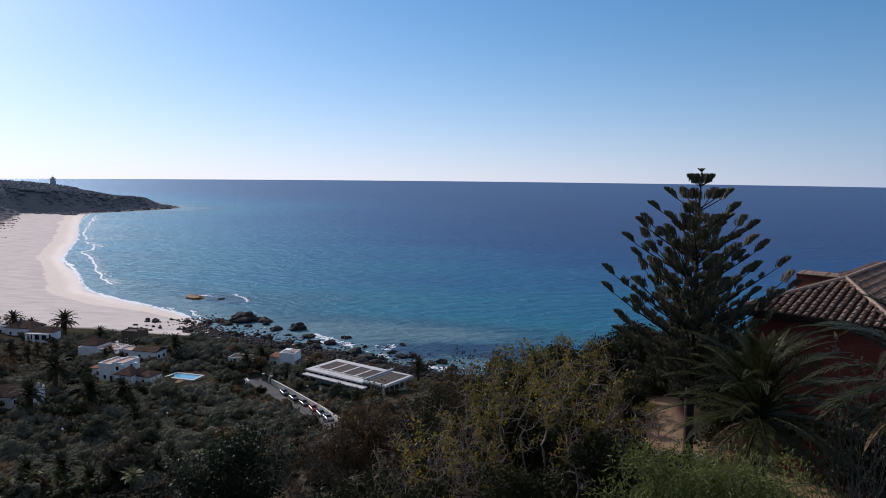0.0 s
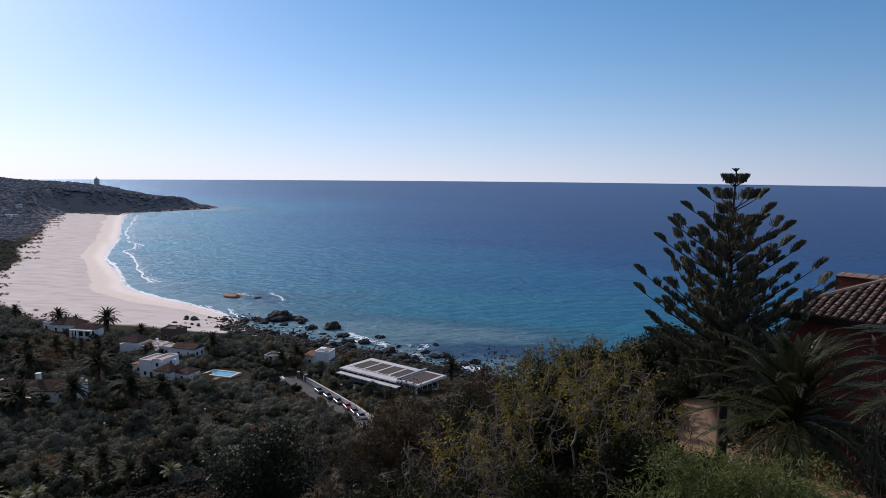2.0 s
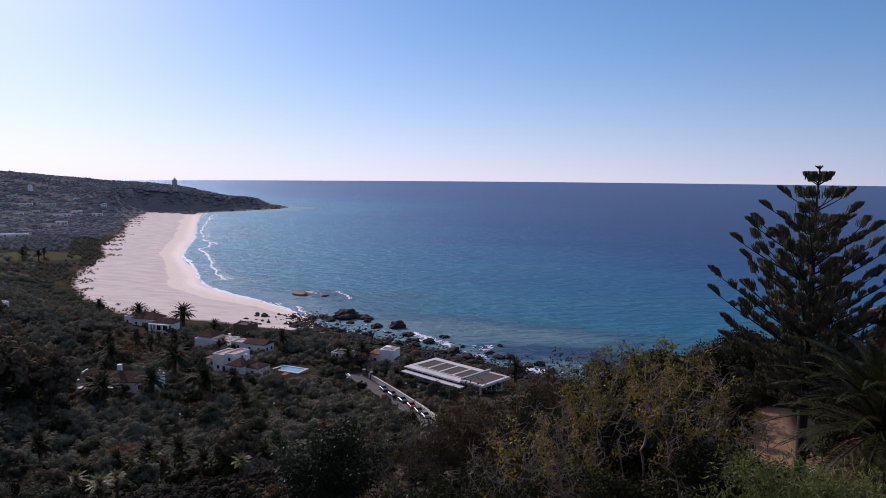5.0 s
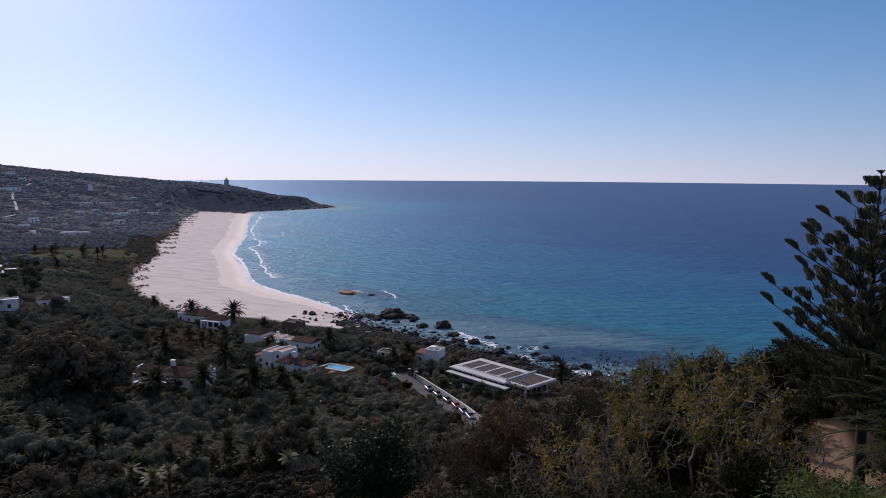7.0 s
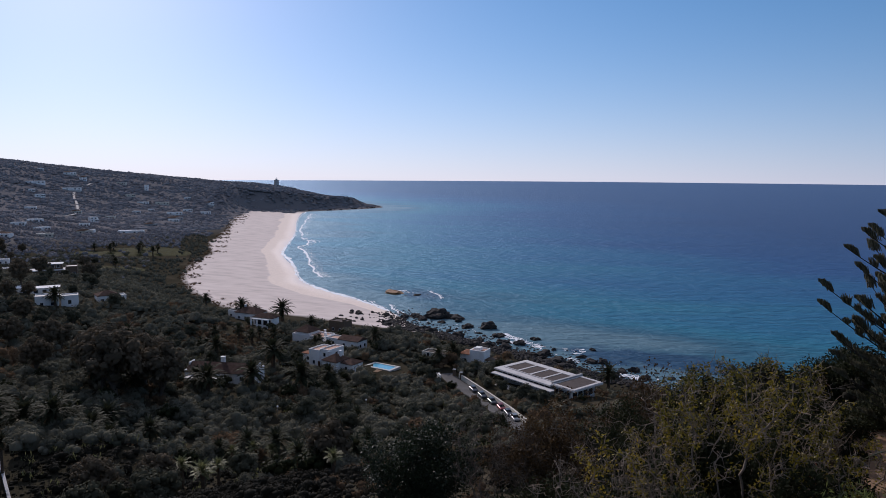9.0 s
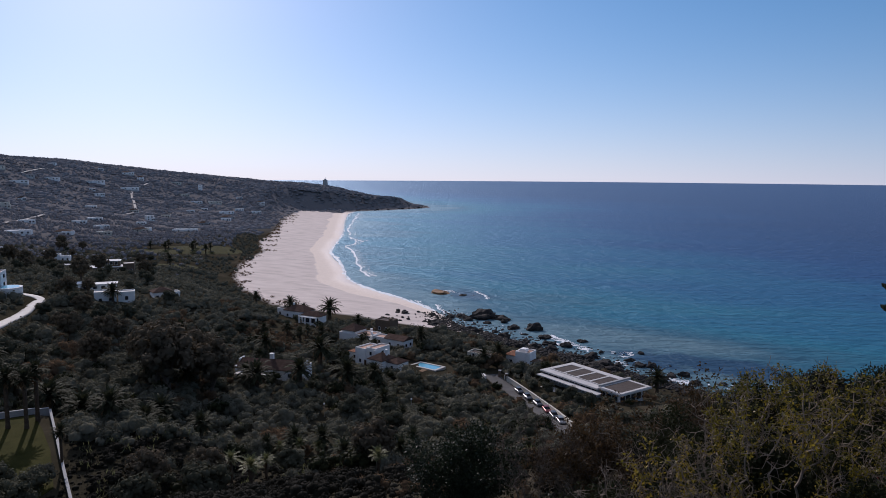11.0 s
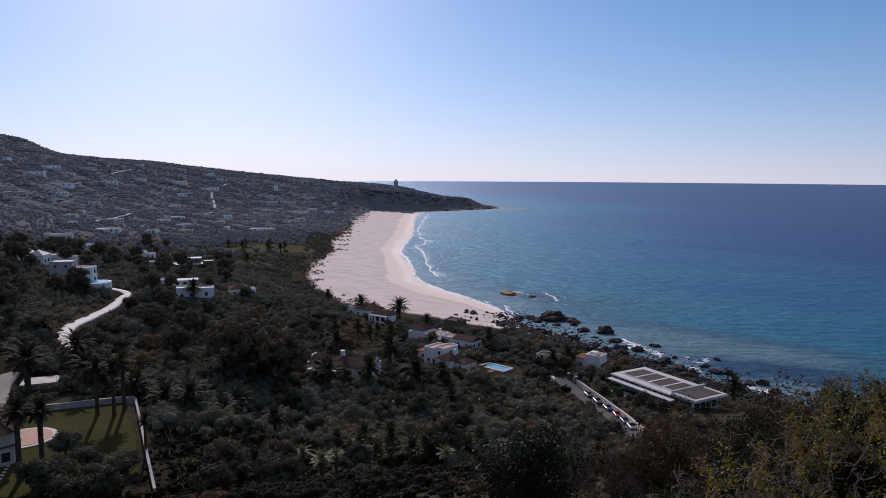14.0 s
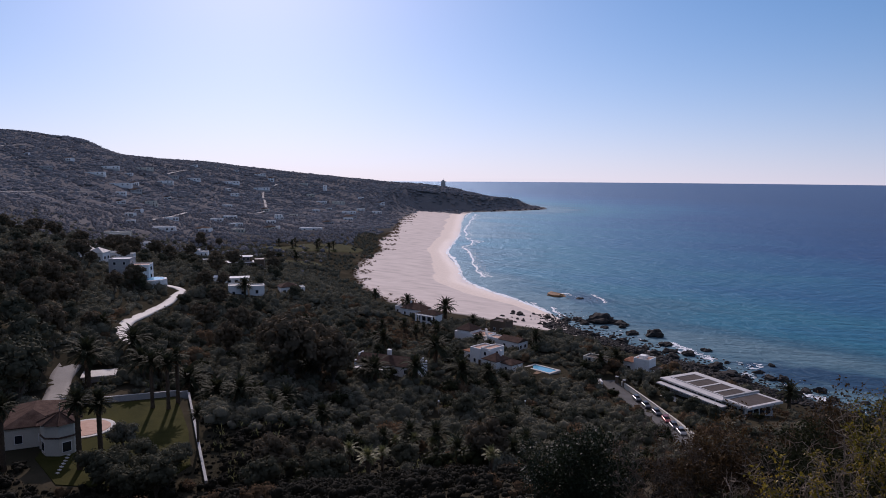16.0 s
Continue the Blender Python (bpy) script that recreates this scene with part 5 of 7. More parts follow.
ROCKS = [rock_mesh(k + 1, 0.55 + 0.08 * (k % 4)) for k in range(8)]


def boulder(x, y, r, me=None, mat=None, sink=0.25, label="dark sea-worn boulder on the shore", flat=1.0):
    ob = new("boulder", me or ROCKS[rng.randint(8)])
    z = max(-0.4, height(x, y))
    ob.matrix_world = pose(x, y, z + r * (0.45 - sink) * flat, rng.uniform(-8, 8), rng.uniform(-8, 8), rng.uniform(0, 360)) @ Matrix.Diagonal((r * rng.uniform(0.85, 1.4), r * rng.uniform(0.7, 1.1), r * rng.uniform(0.7, 1.1) * flat, 1))
    return tagged(ob, label, "rock", "rocks along the shore")


for x, y, r in ((-98, 338, 5.4), (-103, 346, 3.4), (-92, 339, 3.2), (-87, 338, 3.6), (-109, 336, 3.0), (-114, 333, 2.6), (-104, 331, 2.6), (-78, 320, 2.9), (-68, 322, 3.9), (-60, 307, 2.4), (-77, 300, 3.0), (-48, 295, 2.6), (-43, 306, 1.8), (-36, 281, 2.7), (-42, 280, 1.7), (-29, 269, 3.0), (-24, 267, 2.2), (-16, 275, 2.0),
                (-12, 275, 2.2), (-17, 294, 1.6), (-53, 288, 2.2), (-44, 277, 1.8), (-25, 257, 2.2), (-4, 265, 1.9), (0, 267, 2.1), (-66, 297, 2.0), (-56, 296, 2.4), (-60, 285, 2.2), (-93, 327, 1.8), (-84, 310, 1.9), (-70, 310, 1.5), (-92, 302, 1.7), (-33, 290, 1.4), (4, 258, 1.7)):
    boulder(x, y, r, label="large dark boulder standing in the surf")
band = COAST[(COAST[:, 0] > -128) & (COAST[:, 0] < 60) & (COAST[:, 1] < 400)]
placed = 0
while placed < 195:
    i = rng.randint(len(band) - 1)
    p = band[i] + (band[i + 1] - band[i]) * rng.rand()
    q = p + np.array([0.55, 0.83]) * rng.normal(-7, 9) + rng.normal(0, 3, 2)
    if q[0] < -120 and q[1] < 320:
        continue
    boulder(q[0], q[1], min(1.7, 0.4 + rng.gamma(1.6, 0.3)))
    placed += 1
for k in range(14):
    boulder(-128 - rng.uniform(0, 16), 325 + rng.uniform(-22, 12), rng.uniform(0.5, 1.2), label="lone dark stone on the sand")
cape = COAST[(COAST[:, 1] > 1140) & (COAST[:, 0] > -600) & (COAST[:, 1] < 1420)]
for k in range(40):
    i = rng.randint(len(cape) - 1)
    q = cape[i] + (cape[i + 1] - cape[i]) * rng.rand() + (-5, -1) + rng.normal(0, 2, 2)
    boulder(q[0], q[1], rng.uniform(1.0, 2.2), label="dark rock at the foot of the cape")
pv = []
for k in range(3600):
    i = rng.randint(len(band) - 1)
    p = band[i] + (band[i + 1] - band[i]) * rng.rand() + np.array([0.55, 0.83]) * (rng.normal(-1, 8) if k % 2 else rng.uniform(-19, -1))
    if p[0] < -118 and k % 2 == 0:
        continue
    r = rng.uniform(0.2, 0.8) if k % 2 else rng.uniform(0.35, 1.15)
    pv.append((ICO_V * rng.uniform(0.6, 1.2, (12, 1)) * (r, r, r * 0.6) + (p[0], p[1], max(-0.05, height(*p)) + 0.1 * r), ICO_F))
tagged(new("pebbles", mesh_from("pebbles", *joined(pv), ROCK)), "dark stones strewn along the waterline", "stones", kind="stuff")
# the flat ochre reef
reef = new("reef_rock", ROCKS[3].copy())
reef.data.materials.clear()
reef.data.materials.append(BROWN_ROCK)
reef.matrix_world = pose(-144, 399.5, -0.1, 0, 0, -30) @ Matrix.Diagonal((7.5, 4.4, 2.4, 1))
tagged(reef, "flat ochre reef rock awash off the beach", "rock")
for x, y, r in ((-133, 392, 2.2), (-128, 396, 2.6), (-122, 399, 2.0), (-117, 394, 1.8), (-137, 391, 1.6)):
    boulder(x, y, r, sink=0.5, flat=0.55, label="low dark reef rock awash in the sea")

# ---- surf ----
rng = np.random.RandomState(77)


def flecks(centre_line, spread, count, size, loose=0.2):
    """Patches of foam strewn along a line."""
    out = []
    seg = rng.randint(0, len(centre_line) - 1, count)
    u = rng.rand(count, 1)
    p = centre_line[seg] * (1 - u) + centre_line[seg + 1] * u + rng.normal(0, spread, (count, 2))
    along = unit(centre_line[seg + 1] - centre_line[seg])
    for (x, y), a_ in zip(p, along):
        q = rng.normal(0, loose)
        a_ = np.array([a_[0] * math.cos(q) - a_[1] * math.sin(q), a_[0] * math.sin(q) + a_[1] * math.cos(q)])
        s = size * rng.gamma(2, 0.5)
        q = np.linspace(0, 2 * np.pi, 7, endpoint=False)
        ring_ = np.stack([np.cos(q) * s * 1.8, np.sin(q) * s * 0.55], 1) * rng.uniform(0.55, 1.2, (7, 1))
        xy = ring_[:, :1] * a_ + ring_[:, 1:] * np.array([-a_[1], a_[0]]) + (x, y)
        vz = np.column_stack([xy, np.full(7, rng.uniform(0.05, 0.11))])
        vz = np.vstack([vz, [[x, y, 0.14 + 0.05 * s]]])
        out.append((vz, np.array([(i, (i + 1) % 7, 7) for i in range(7)])))
    return out


foam = []
shore_line = np.array([(-572, 1128), (-500, 960), (-389, 738), (-350, 652), (-311, 566), (-284, 526), (-259, 488), (-222, 428), (-190, 396), (-156, 371), (-128, 346)], float)
shore_line = curve_through(shore_line, 10)
foam += flecks(shore_line + (0.6, 0.4), 0.5, 1500, 0.75)
# small waves breaking: a crisp crest and a lacy wash behind it
WAVES = (([(-342, 676), (-322, 640), (-318, 611), (-295, 579), (-277, 549), (-258, 514), (-238, 480), (-225, 459), (-213, 444)], 900, 0.75, 4.5),
         ([(-538, 1078), (-505, 1005), (-476, 940), (-438, 855), (-408, 789), (-371, 721)], 420, 1.2, 6.0),
         ([(-362, 700), (-344, 678), (-320, 655)], 110, 0.9, 4.0),
         ([(-149, 370), (-139, 359), (-130, 349)], 130, 0.5, 1.2), ([(-133, 362), (-126, 351), (-119, 339)], 130, 0.55, 1.2), ([(-126, 412), (-119, 405), (-110, 390)], 110, 0.5, 1.0))
for pts, count, size, wash in WAVES:
    line = curve_through(np.array(pts, float), 8)
    step_ = np.arange(len(line))
    line = line + np.stack([np.sin(step_ * 0.7), np.cos(step_ * 0.53)], 1) * size
    foam += flecks(line, 0.35 * size, count, size * 0.8, 0.15)
    foam += flecks(line + np.array((0.55, 0.3)) * wash, wash * 0.55, count, size * 0.42, 0.5)
foam += flecks(np.array([(-146, 405), (-140, 408), (-133, 402)]), 1.2, 40, 0.4, 0.8)
foam += flecks(np.array([(-60, 313), (-54, 307), (-49, 302), (-43, 297), (-39, 291)]), 1.2, 170, 0.5, 0.9)
foam += flecks(np.array([(-27, 292), (-21, 291), (-25, 273), (-21, 276)]), 1.6, 60, 0.4, 1.0)
foam += flecks(np.array([(-6, 262), (-2, 259), (2, 258)]), 1.4, 70, 0.45, 1.0)
rocky = band + (2.0, 3.0)
foam += flecks(rocky + (4.0, 5.0), 4.5, 170, 0.3, 1.2)
tagged(new("surf", mesh_from("surf", *joined(foam), FOAM)), "white foam of small breaking waves", "surf", kind="stuff")

# ---- palms and trees: each kind is built once ----
def frond(length, rise, droop, rng, leaflets, wide, leaf, twist=0.0):
    """One feather frond along +x: a tapering stalk and two rows of leaflets. Returns stalk and leaflets."""
    n_ = 9 if leaflets > 30 else 6
    s = np.linspace(0, 1, n_)
    ang = rise - droop * s ** 1.3
    step = length / (n_ - 1)
    x = np.concatenate([[0], np.cumsum(np.cos(ang[:-1]) * step)])
    z = np.concatenate([[0], np.cumsum(np.sin(ang[:-1]) * step)])
    pts = np.stack([x, twist * s ** 2 * length, z], 1)
    stalk = tube(pts, np.linspace(0.04, 0.008, n_) * length / 3.5, 4 if leaflets > 30 else 3)
    u = np.repeat(np.linspace(0.12, 1.0, leaflets), 2)
    sign = np.tile([1.0, -1.0], leaflets)
    p = np.stack([np.interp(u, s, pts[:, k]) for k in range(3)], 1)
    a_ = np.interp(u, s, ang)
    fwd = np.stack([np.cos(a_), 0 * a_, np.sin(a_)], 1)
    up = np.stack([-np.sin(a_), 0 * a_, np.cos(a_)], 1)
    side = np.stack([0 * a_, sign, 0 * a_], 1)
    way_ = unit(fwd * (0.55 + 0.5 * u[:, None]) + side * (0.9 - 0.35 * u[:, None]) + up * rng.uniform(0.1, 0.5, (len(u), 1)))
    long = leaf * np.sin(np.pi * np.clip(0.18 + 0.8 * u, 0, 1)) * rng.uniform(0.8, 1.15, len(u))
    width = wide * rng.uniform(0.8, 1.2, len(u))
    mid = p + way_ * (long * 0.5)[:, None] + (0, 0, 0.01)
    tip = p + way_ * long[:, None] - np.stack([0 * long, 0 * long, 0.18 * long], 1)
    flatw = unit(np.cross(way_, up)) * (width * 0.5)[:, None]
    v = np.stack([p, mid + flatw, tip, mid - flatw], 1).reshape(-1, 3)
    return stalk, (v, np.arange(len(v)).reshape(-1, 4))


def turned(vf, q, at=(0, 0, 0)):
    c, s = math.cos(q), math.sin(q)
    v = vf[0]
    return np.stack([v[:, 0] * c - v[:, 1] * s + at[0], v[:, 0] * s + v[:, 1] * c + at[1], v[:, 2] + at[2]], 1), vf[1]


def palm(name, label, trunk_h, trunk_r, fronds, length, leaflets, leaf, wide, seed, skirt=8, lean=0.0, mat=None, fan=False, upright=1.0):
    """A feather palm: ringed trunk, crown of arching fronds, some dead ones hanging under it."""
    rng = np.random.RandomState(seed)
    root = thing(name, Matrix(), label, "palm tree", "palms of the village")
    zs = np.linspace(-1.5, trunk_h, 26)
    rad = trunk_r * (1 + 0.12 * (np.arange(26) % 2) + 0.35 * np.exp(-(zs + 0.3) ** 2) + 0.3 * smoothstep(trunk_h - 1.2, trunk_h, zs))
    lx = lean * (zs / max(trunk_h, 1)) ** 2
    mesh_part("trunk", mesh_from("trunk", *tube(np.stack([lx, 0 * zs, zs], 1), rad, 10), PALM_TRUNK), root)
    leaves, dead = [], []
    for k in range(fronds):
        u = (k + 0.5) / fronds
        rise = radians(86 - 112 * u ** upright + rng.normal(0, 6))
        ln = length * (0.78 + 0.3 * math.sin(math.pi * u)) * rng.uniform(0.9, 1.1)
        st, lf = frond(ln, rise, radians(38 + 50 * (1 - abs(2 * u - 0.8))) * (0.6 if fan else 1), rng, leaflets, wide, leaf, rng.normal(0, 0.08))
        q = k * 2.39996 + rng.normal(0, 0.15)
        for piece in (st, lf):
            leaves.append(turned(piece, q, (lean, 0, trunk_h)))
    for k in range(skirt):
        st, lf = frond(length * 0.7, radians(-35 + rng.normal(0, 8)), radians(45), rng, max(8, leaflets // 2), wide, leaf * 0.7)
        q = rng.uniform(0, 2 * np.pi)
        for piece in (st, lf):
            dead.append(turned(piece, q, (lean, 0, trunk_h - 0.15)))
    mesh_part("crown", mesh_from("crown", *joined(leaves), mat or PALM_LEAF), root)
    if dead:
        mesh_part("dead_fronds", mesh_from("dead_fronds", *joined(dead), DRY_FROND), root, "brown hanging dead fronds")
    return root


def put(proto, x, y, size, rng=None, turn_=None, dz=0.0, label=""):
    """A copy of a built plant, on the ground."""
    q = turn_ if turn_ is not None else rng.uniform(0, 360)
    ob = copy_thing(proto, pose(x, y, height(x, y) - 0.1 + dz, 0, 0, q) @ Matrix.Diagonal((size, size, size, 1)))
    if label:
        tagged(ob, label)
    return ob


def away(proto):
    """Takes the pattern plant out of the scene once it has been copied."""
    for ob in (*proto.children_recursive, proto):
        bpy.data.objects.remove(ob)


rng = np.random.RandomState(4)
big_palm = [palm("palm_tree", "broad feather palm with a thick trunk and full dark crown", 4.2 + k, 0.42, 48, 4.1, 20, 0.7, 0.24, 50 + k) for k in range(2)]
tall_palm = palm("palm_tree", "tall slim palm with a shaggy round crown", 8.6, 0.3, 40, 2.5, 20, 0.55, 0.15, 60, skirt=16, fan=True)
yucca = palm("yucca", "spiky pale-tipped yucca with a short stem", 2.6, 0.16, 34, 1.15, 8, 0.32, 0.12, 70, skirt=4, mat=YUCCA_LEAF, fan=True)
for x, y, s in ((-155.8, 282.4, 1.35), (-178.4, 285, 1.0), (-171, 285, 0.75), (-212, 306, 0.8), (-110.5, 194, 1.3), (-104, 171, 1.1), (-92.9, 179, 1.25), (-111.7, 161, 1.15), (-96, 246, 0.9), (-8, 231, 1.0), (-89, 189, 0.8), (-141, 93, 1.2), (-226, 225, 1.0), (-152, 113, 1.1), (-110, 101, 1.0), (-101, 99, 0.9), (-109, 121, 0.9), (-63, 238, 0.85), (-140, 280, 0.7), (-135, 200, 1.0), (-118, 165, 0.8), (-128, 152, 0.9), (-100, 105, 0.9), (-122, 104, 1.1), (-132, 100, 1.0), (-124, 108, 0.9), (-117, 105, 0.85), (-108, 106, 0.8), (-105, 112, 0.9), (-98, 109, 0.85), (-92, 104, 0.8), (-115, 116, 0.85), (-135, 107, 1.0), (-96, 118, 0.8), (-84, 108, 0.75), (-392, 478, 0.9), (-385, 468, 0.8), (-407, 462, 0.9), (-398, 488, 0.8), (-414, 474, 0.9), (-378, 482, 0.8), (-370, 466, 0.9), (-424, 464, 0.8), (-352, 402, 0.8), (-340, 390, 0.9)):
    put(big_palm[rng.randint(2)], x, y, s * 1.18, rng)
for x, y, s in ((-101.9, 65.2, 1.28), (-101.2, 68.4, 1.2), (-116.3, 90.2, 1.12), (-113.1, 91.4, 1.1), (-114.6, 95.0, 1.15), (-112, 59, 1.2), (-93, 81, 0.7)):
    put(tall_palm, x, y, s, rng)
while True:
    x, y = rng.uniform(-190, -45), rng.uniform(110, 245)
    if float(inland(x, y)) > 40 and all(math.hypot(x - q[0], y - q[1]) > q[2] + 2 for q in CLEAR):
        put(big_palm[rng.randint(2)], x, y, rng.uniform(0.55, 1.0), rng)
        if len([o for o in scene.objects if o.parent is None and o.name.startswith("palm_tree")]) > 84:
            break
for x, y in ((-76, 117), (-73, 119.6), (-68.5, 119.3), (-64.5, 120.5), (-61.8, 122.8), (-67.5, 90), (-64, 94.5), (-47.5, 95), (-54.5, 77), (-57, 118), (-36.5, 79)):
    put(yucca, x, y, rng.uniform(1.2, 1.6), rng)
    keep_clear(x, y, 1.3)
    keep_clear(x + 1.2, y - 2.2, 1.0)
for p in (*big_palm, tall_palm, yucca):
    away(p)


def tree(name, label, leaf_mat, tall, wide, seed, leaf=0.3, per=30, trunk_share=0.2, lumps=30, flat=0.8, lump=0.24, category="tree"):
    """A broad-leaved tree: tapered trunk, limbs and a crown of many leafy clumps with an uneven outline."""
    rng = np.random.RandomState(seed)
    root = thing(name, Matrix(), label, category, "trees of the slope")
    r = wide / 2
    fork = tall * trunk_share
    pieces = [tube([(0, 0, -1.2), (0.05 * r, 0, fork * 0.5), (0, 0.06 * r, fork)], [0.055 * wide, 0.04 * wide, 0.034 * wide], 8)]
    cen = []
    mid = fork + (tall - fork) * 0.5
    while len(cen) < lumps:
        d = unit(rng.normal(size=3))
        k = rng.uniform(0.45, 0.82) if rng.rand() < 0.75 else rng.uniform(0, 0.45)
        p = np.array([d[0] * r * k, d[1] * r * k, mid + d[2] * (tall - fork) * 0.5 * k * 1.05 * flat])
        cen.append(p * (1, 1, 1) + (0, 0, 0.12 * tall * (rng.rand() - 0.4)))
    cen = np.array(cen)
    rad = lump * wide * rng.uniform(0.45, 1.0, lumps)
    for p in cen[::3]:
        bend = np.array([p[0] * 0.45, p[1] * 0.45, fork + (p[2] - fork) * 0.65])
        pieces.append(tube([(0, 0, fork * 0.92), bend, p], [0.026 * wide, 0.016 * wide, 0.006 * wide], 5))
    mesh_part("trunk", mesh_from("trunk", *joined(pieces), BARK), root)
    leaves, core = clumps(cen, rad, per * 2.2, leaf * 0.72, rng, core=0.72, low=-0.7, inner=0.8, shell=True)
    mesh_part("crown", tri_mesh("crown", leaves, core, leaf_mat), root)
    return root


rng = np.random.RandomState(9)
kinds = [
    tree("tree", "rounded dark evergreen tree among the scrub", TREE_LEAF, 6, 6.5, 1, per=15, leaf=0.55),
    tree("tree", "grey-green wild olive tree among the scrub", OLIVE_LEAF, 5, 6.2, 2, per=15, leaf=0.52),
    tree("pine_tree", "dark brownish pine tree with a dense crown", PINE_LEAF, 12, 9.5, 3, per=10, leaf=0.8, trunk_share=0.2, lumps=56, lump=0.2),
    tree("tree", "dense dark tree with a domed crown", TREE_LEAF, 8, 6.5, 4, per=11, leaf=0.7, trunk_share=0.15, lumps=42),
]
# x, y, kind, size
for x, y, k, s in ((-124, 140, 2, 1.7), (-133, 147, 2, 1.65), (-117, 149, 2, 1.45), (-140, 153, 2, 1.5), (-127, 155, 2, 1.5), (-141.5, 78.5, 3, 1.7), (-146, 82, 3, 1.6), (-104.0, 74.4, 1, 0.95), (-94.5, 71.3, 0, 0.8), (-90.5, 75, 1, 0.7), (-89, 67, 0, 0.8), (-93, 63.5, 0, 0.85), (-98.5, 70, 0, 0.55), (-79, 153, 3, 1.0), (-100, 146, 1, 1.05), (-94.5, 150, 1, 1.15), (-89, 149, 1, 0.7), (-99.5, 126.5, 1, 0.9), (-116, 127.5, 1, 1.35), (-110, 129, 1, 0.9), (-80, 114, 1, 0.95), (-74.5, 96.5, 1, 0.8), (-70.5, 157, 3, 0.85), (-59, 150, 1, 0.85), (-76.5, 191, 0, 0.95), (-63, 211, 0, 0.85), (-46, 137.5, 0, 0.75), (-66, 150, 0, 1.0),
                   (-24, 192, 3, 0.75), (-31, 198, 3, 0.78), (-27, 195, 3, 0.66), (-39, 207, 0, 0.7), (-86, 62, 0, 0.9)):
    put(kinds[k], x, y, s, rng)
for x, y, k, s in ((-72, 77, 2, 0.7), (-66, 83, 2, 0.65), (-60, 74, 0, 1.0), (-68, 70, 3, 0.9), (-204, 179, 2, 0.6), (-182, 178, 2, 1.0), (-190, 171, 2, 0.95), (-197, 124, 2, 1.0), (-189, 111, 2, 1.0), (-216, 140, 2, 1.0), (-226, 128, 2, 1.1), (-208, 112, 2, 1.0), (-236, 148, 3, 1.2), (-200, 100, 3, 1.2),
                   (-157, 90.5, 3, 1.5), (-152, 86, 3, 1.35), (-161, 97, 2, 0.95), (-147, 83, 0, 1.3), (-91, 63, 0, 1.0), (-86, 69.5, 0, 0.9), (-89.5, 71.5, 1, 0.75), (-97, 64, 0, 0.8), (-82.5, 64, 3, 0.9), (-246, 152, 2, 1.0), (-228, 108, 2, 1.1), (-178, 112, 3, 1.1), (-186, 96, 2, 1.0), (-172, 96, 3, 1.2), (-236, 168, 2, 0.8), (-246, 182, 3, 0.9), (-66, 226, 0, 0.7)):
    put(kinds[k], x, y, s, rng)
count = 0
while count < 180:
    x, y = rng.uniform(-430, 10), rng.uniform(60, 380)
    s_in = float(inland(x, y))
    west = x < -150
    if s_in < beach_width(x, y) + (50 if west else 12) or y < -0.45 * x - 10 or x > -25 - 0.1 * y and y < 120 or any(math.hypot(x - q[0], y - q[1]) < q[2] + 2.2 for q in CLEAR):
        continue
    if not west and s_in < 70 and rng.rand() < 0.8:
        continue
    if -150 < x < -60 and 45 < y < 102:
        continue
    k = rng.choice(4, p=(0.3, 0.25, 0.25, 0.2) if west else (0.4, 0.4, 0.02, 0.18))
    put(kinds[k], x, y, rng.uniform(0.45, 0.9) if not west else rng.uniform(0.55, 1.1), rng)
    count += 1
# the wooded valley in front of the hill
count = 0
while count < 75:
    x, y = rng.uniform(-470, -215), rng.uniform(150, 420)
    if float(inland(x, y)) < beach_width(x, y) + 45 or y < -0.47 * x or any(math.hypot(x - q[0], y - q[1]) < q[2] + 2.5 for q in CLEAR) or any(math.hypot(x - q[0] - 4, y - q[1] + 6) < q[2] + 3 for q in VALLEY):
        continue
    put(kinds[rng.choice(4, p=(0.2, 0.15, 0.4, 0.25))], x, y, rng.uniform(0.55, 1.0), rng)
    count += 1
# rounded shrubs that stand out of the scrub
shrubs = [
    tree("round_shrub", "dense rounded dark evergreen shrub in the scrub", TREE_LEAF, 3.6, 5.0, 21, per=13, leaf=0.5, trunk_share=0.05, lumps=15, lump=0.3, category="shrub"),
    tree("round_shrub", "rounded grey-green lentisk shrub in the scrub", OLIVE_LEAF, 3.2, 5.2, 22, per=13, leaf=0.5, trunk_share=0.05, lumps=15, lump=0.3, category="shrub"),
    tree("round_shrub", "tall bushy dark green shrub", DARK_LEAF, 4.6, 4.4, 23, per=13, leaf=0.5, trunk_share=0.05, lumps=16, lump=0.3, category="shrub"),
]
count = 0
while count < 230:
    x, y = rng.uniform(-175, -22), rng.uniform(70, 262)
    if float(inland(x, y)) < 30 or y < -0.46 * x or x > -25 - 0.1 * y and y < 120 or any(math.hypot(x - q[0], y - q[1]) < q[2] + 1.2 for q in CLEAR):
        continue
    if math.hypot((x + 150) / 26, (y - 236) / 22) < 1:
        continue
    put(shrubs[rng.choice(3, p=(0.45, 0.35, 0.2))], x, y, rng.uniform(0.6, 1.25), rng)
    count += 1
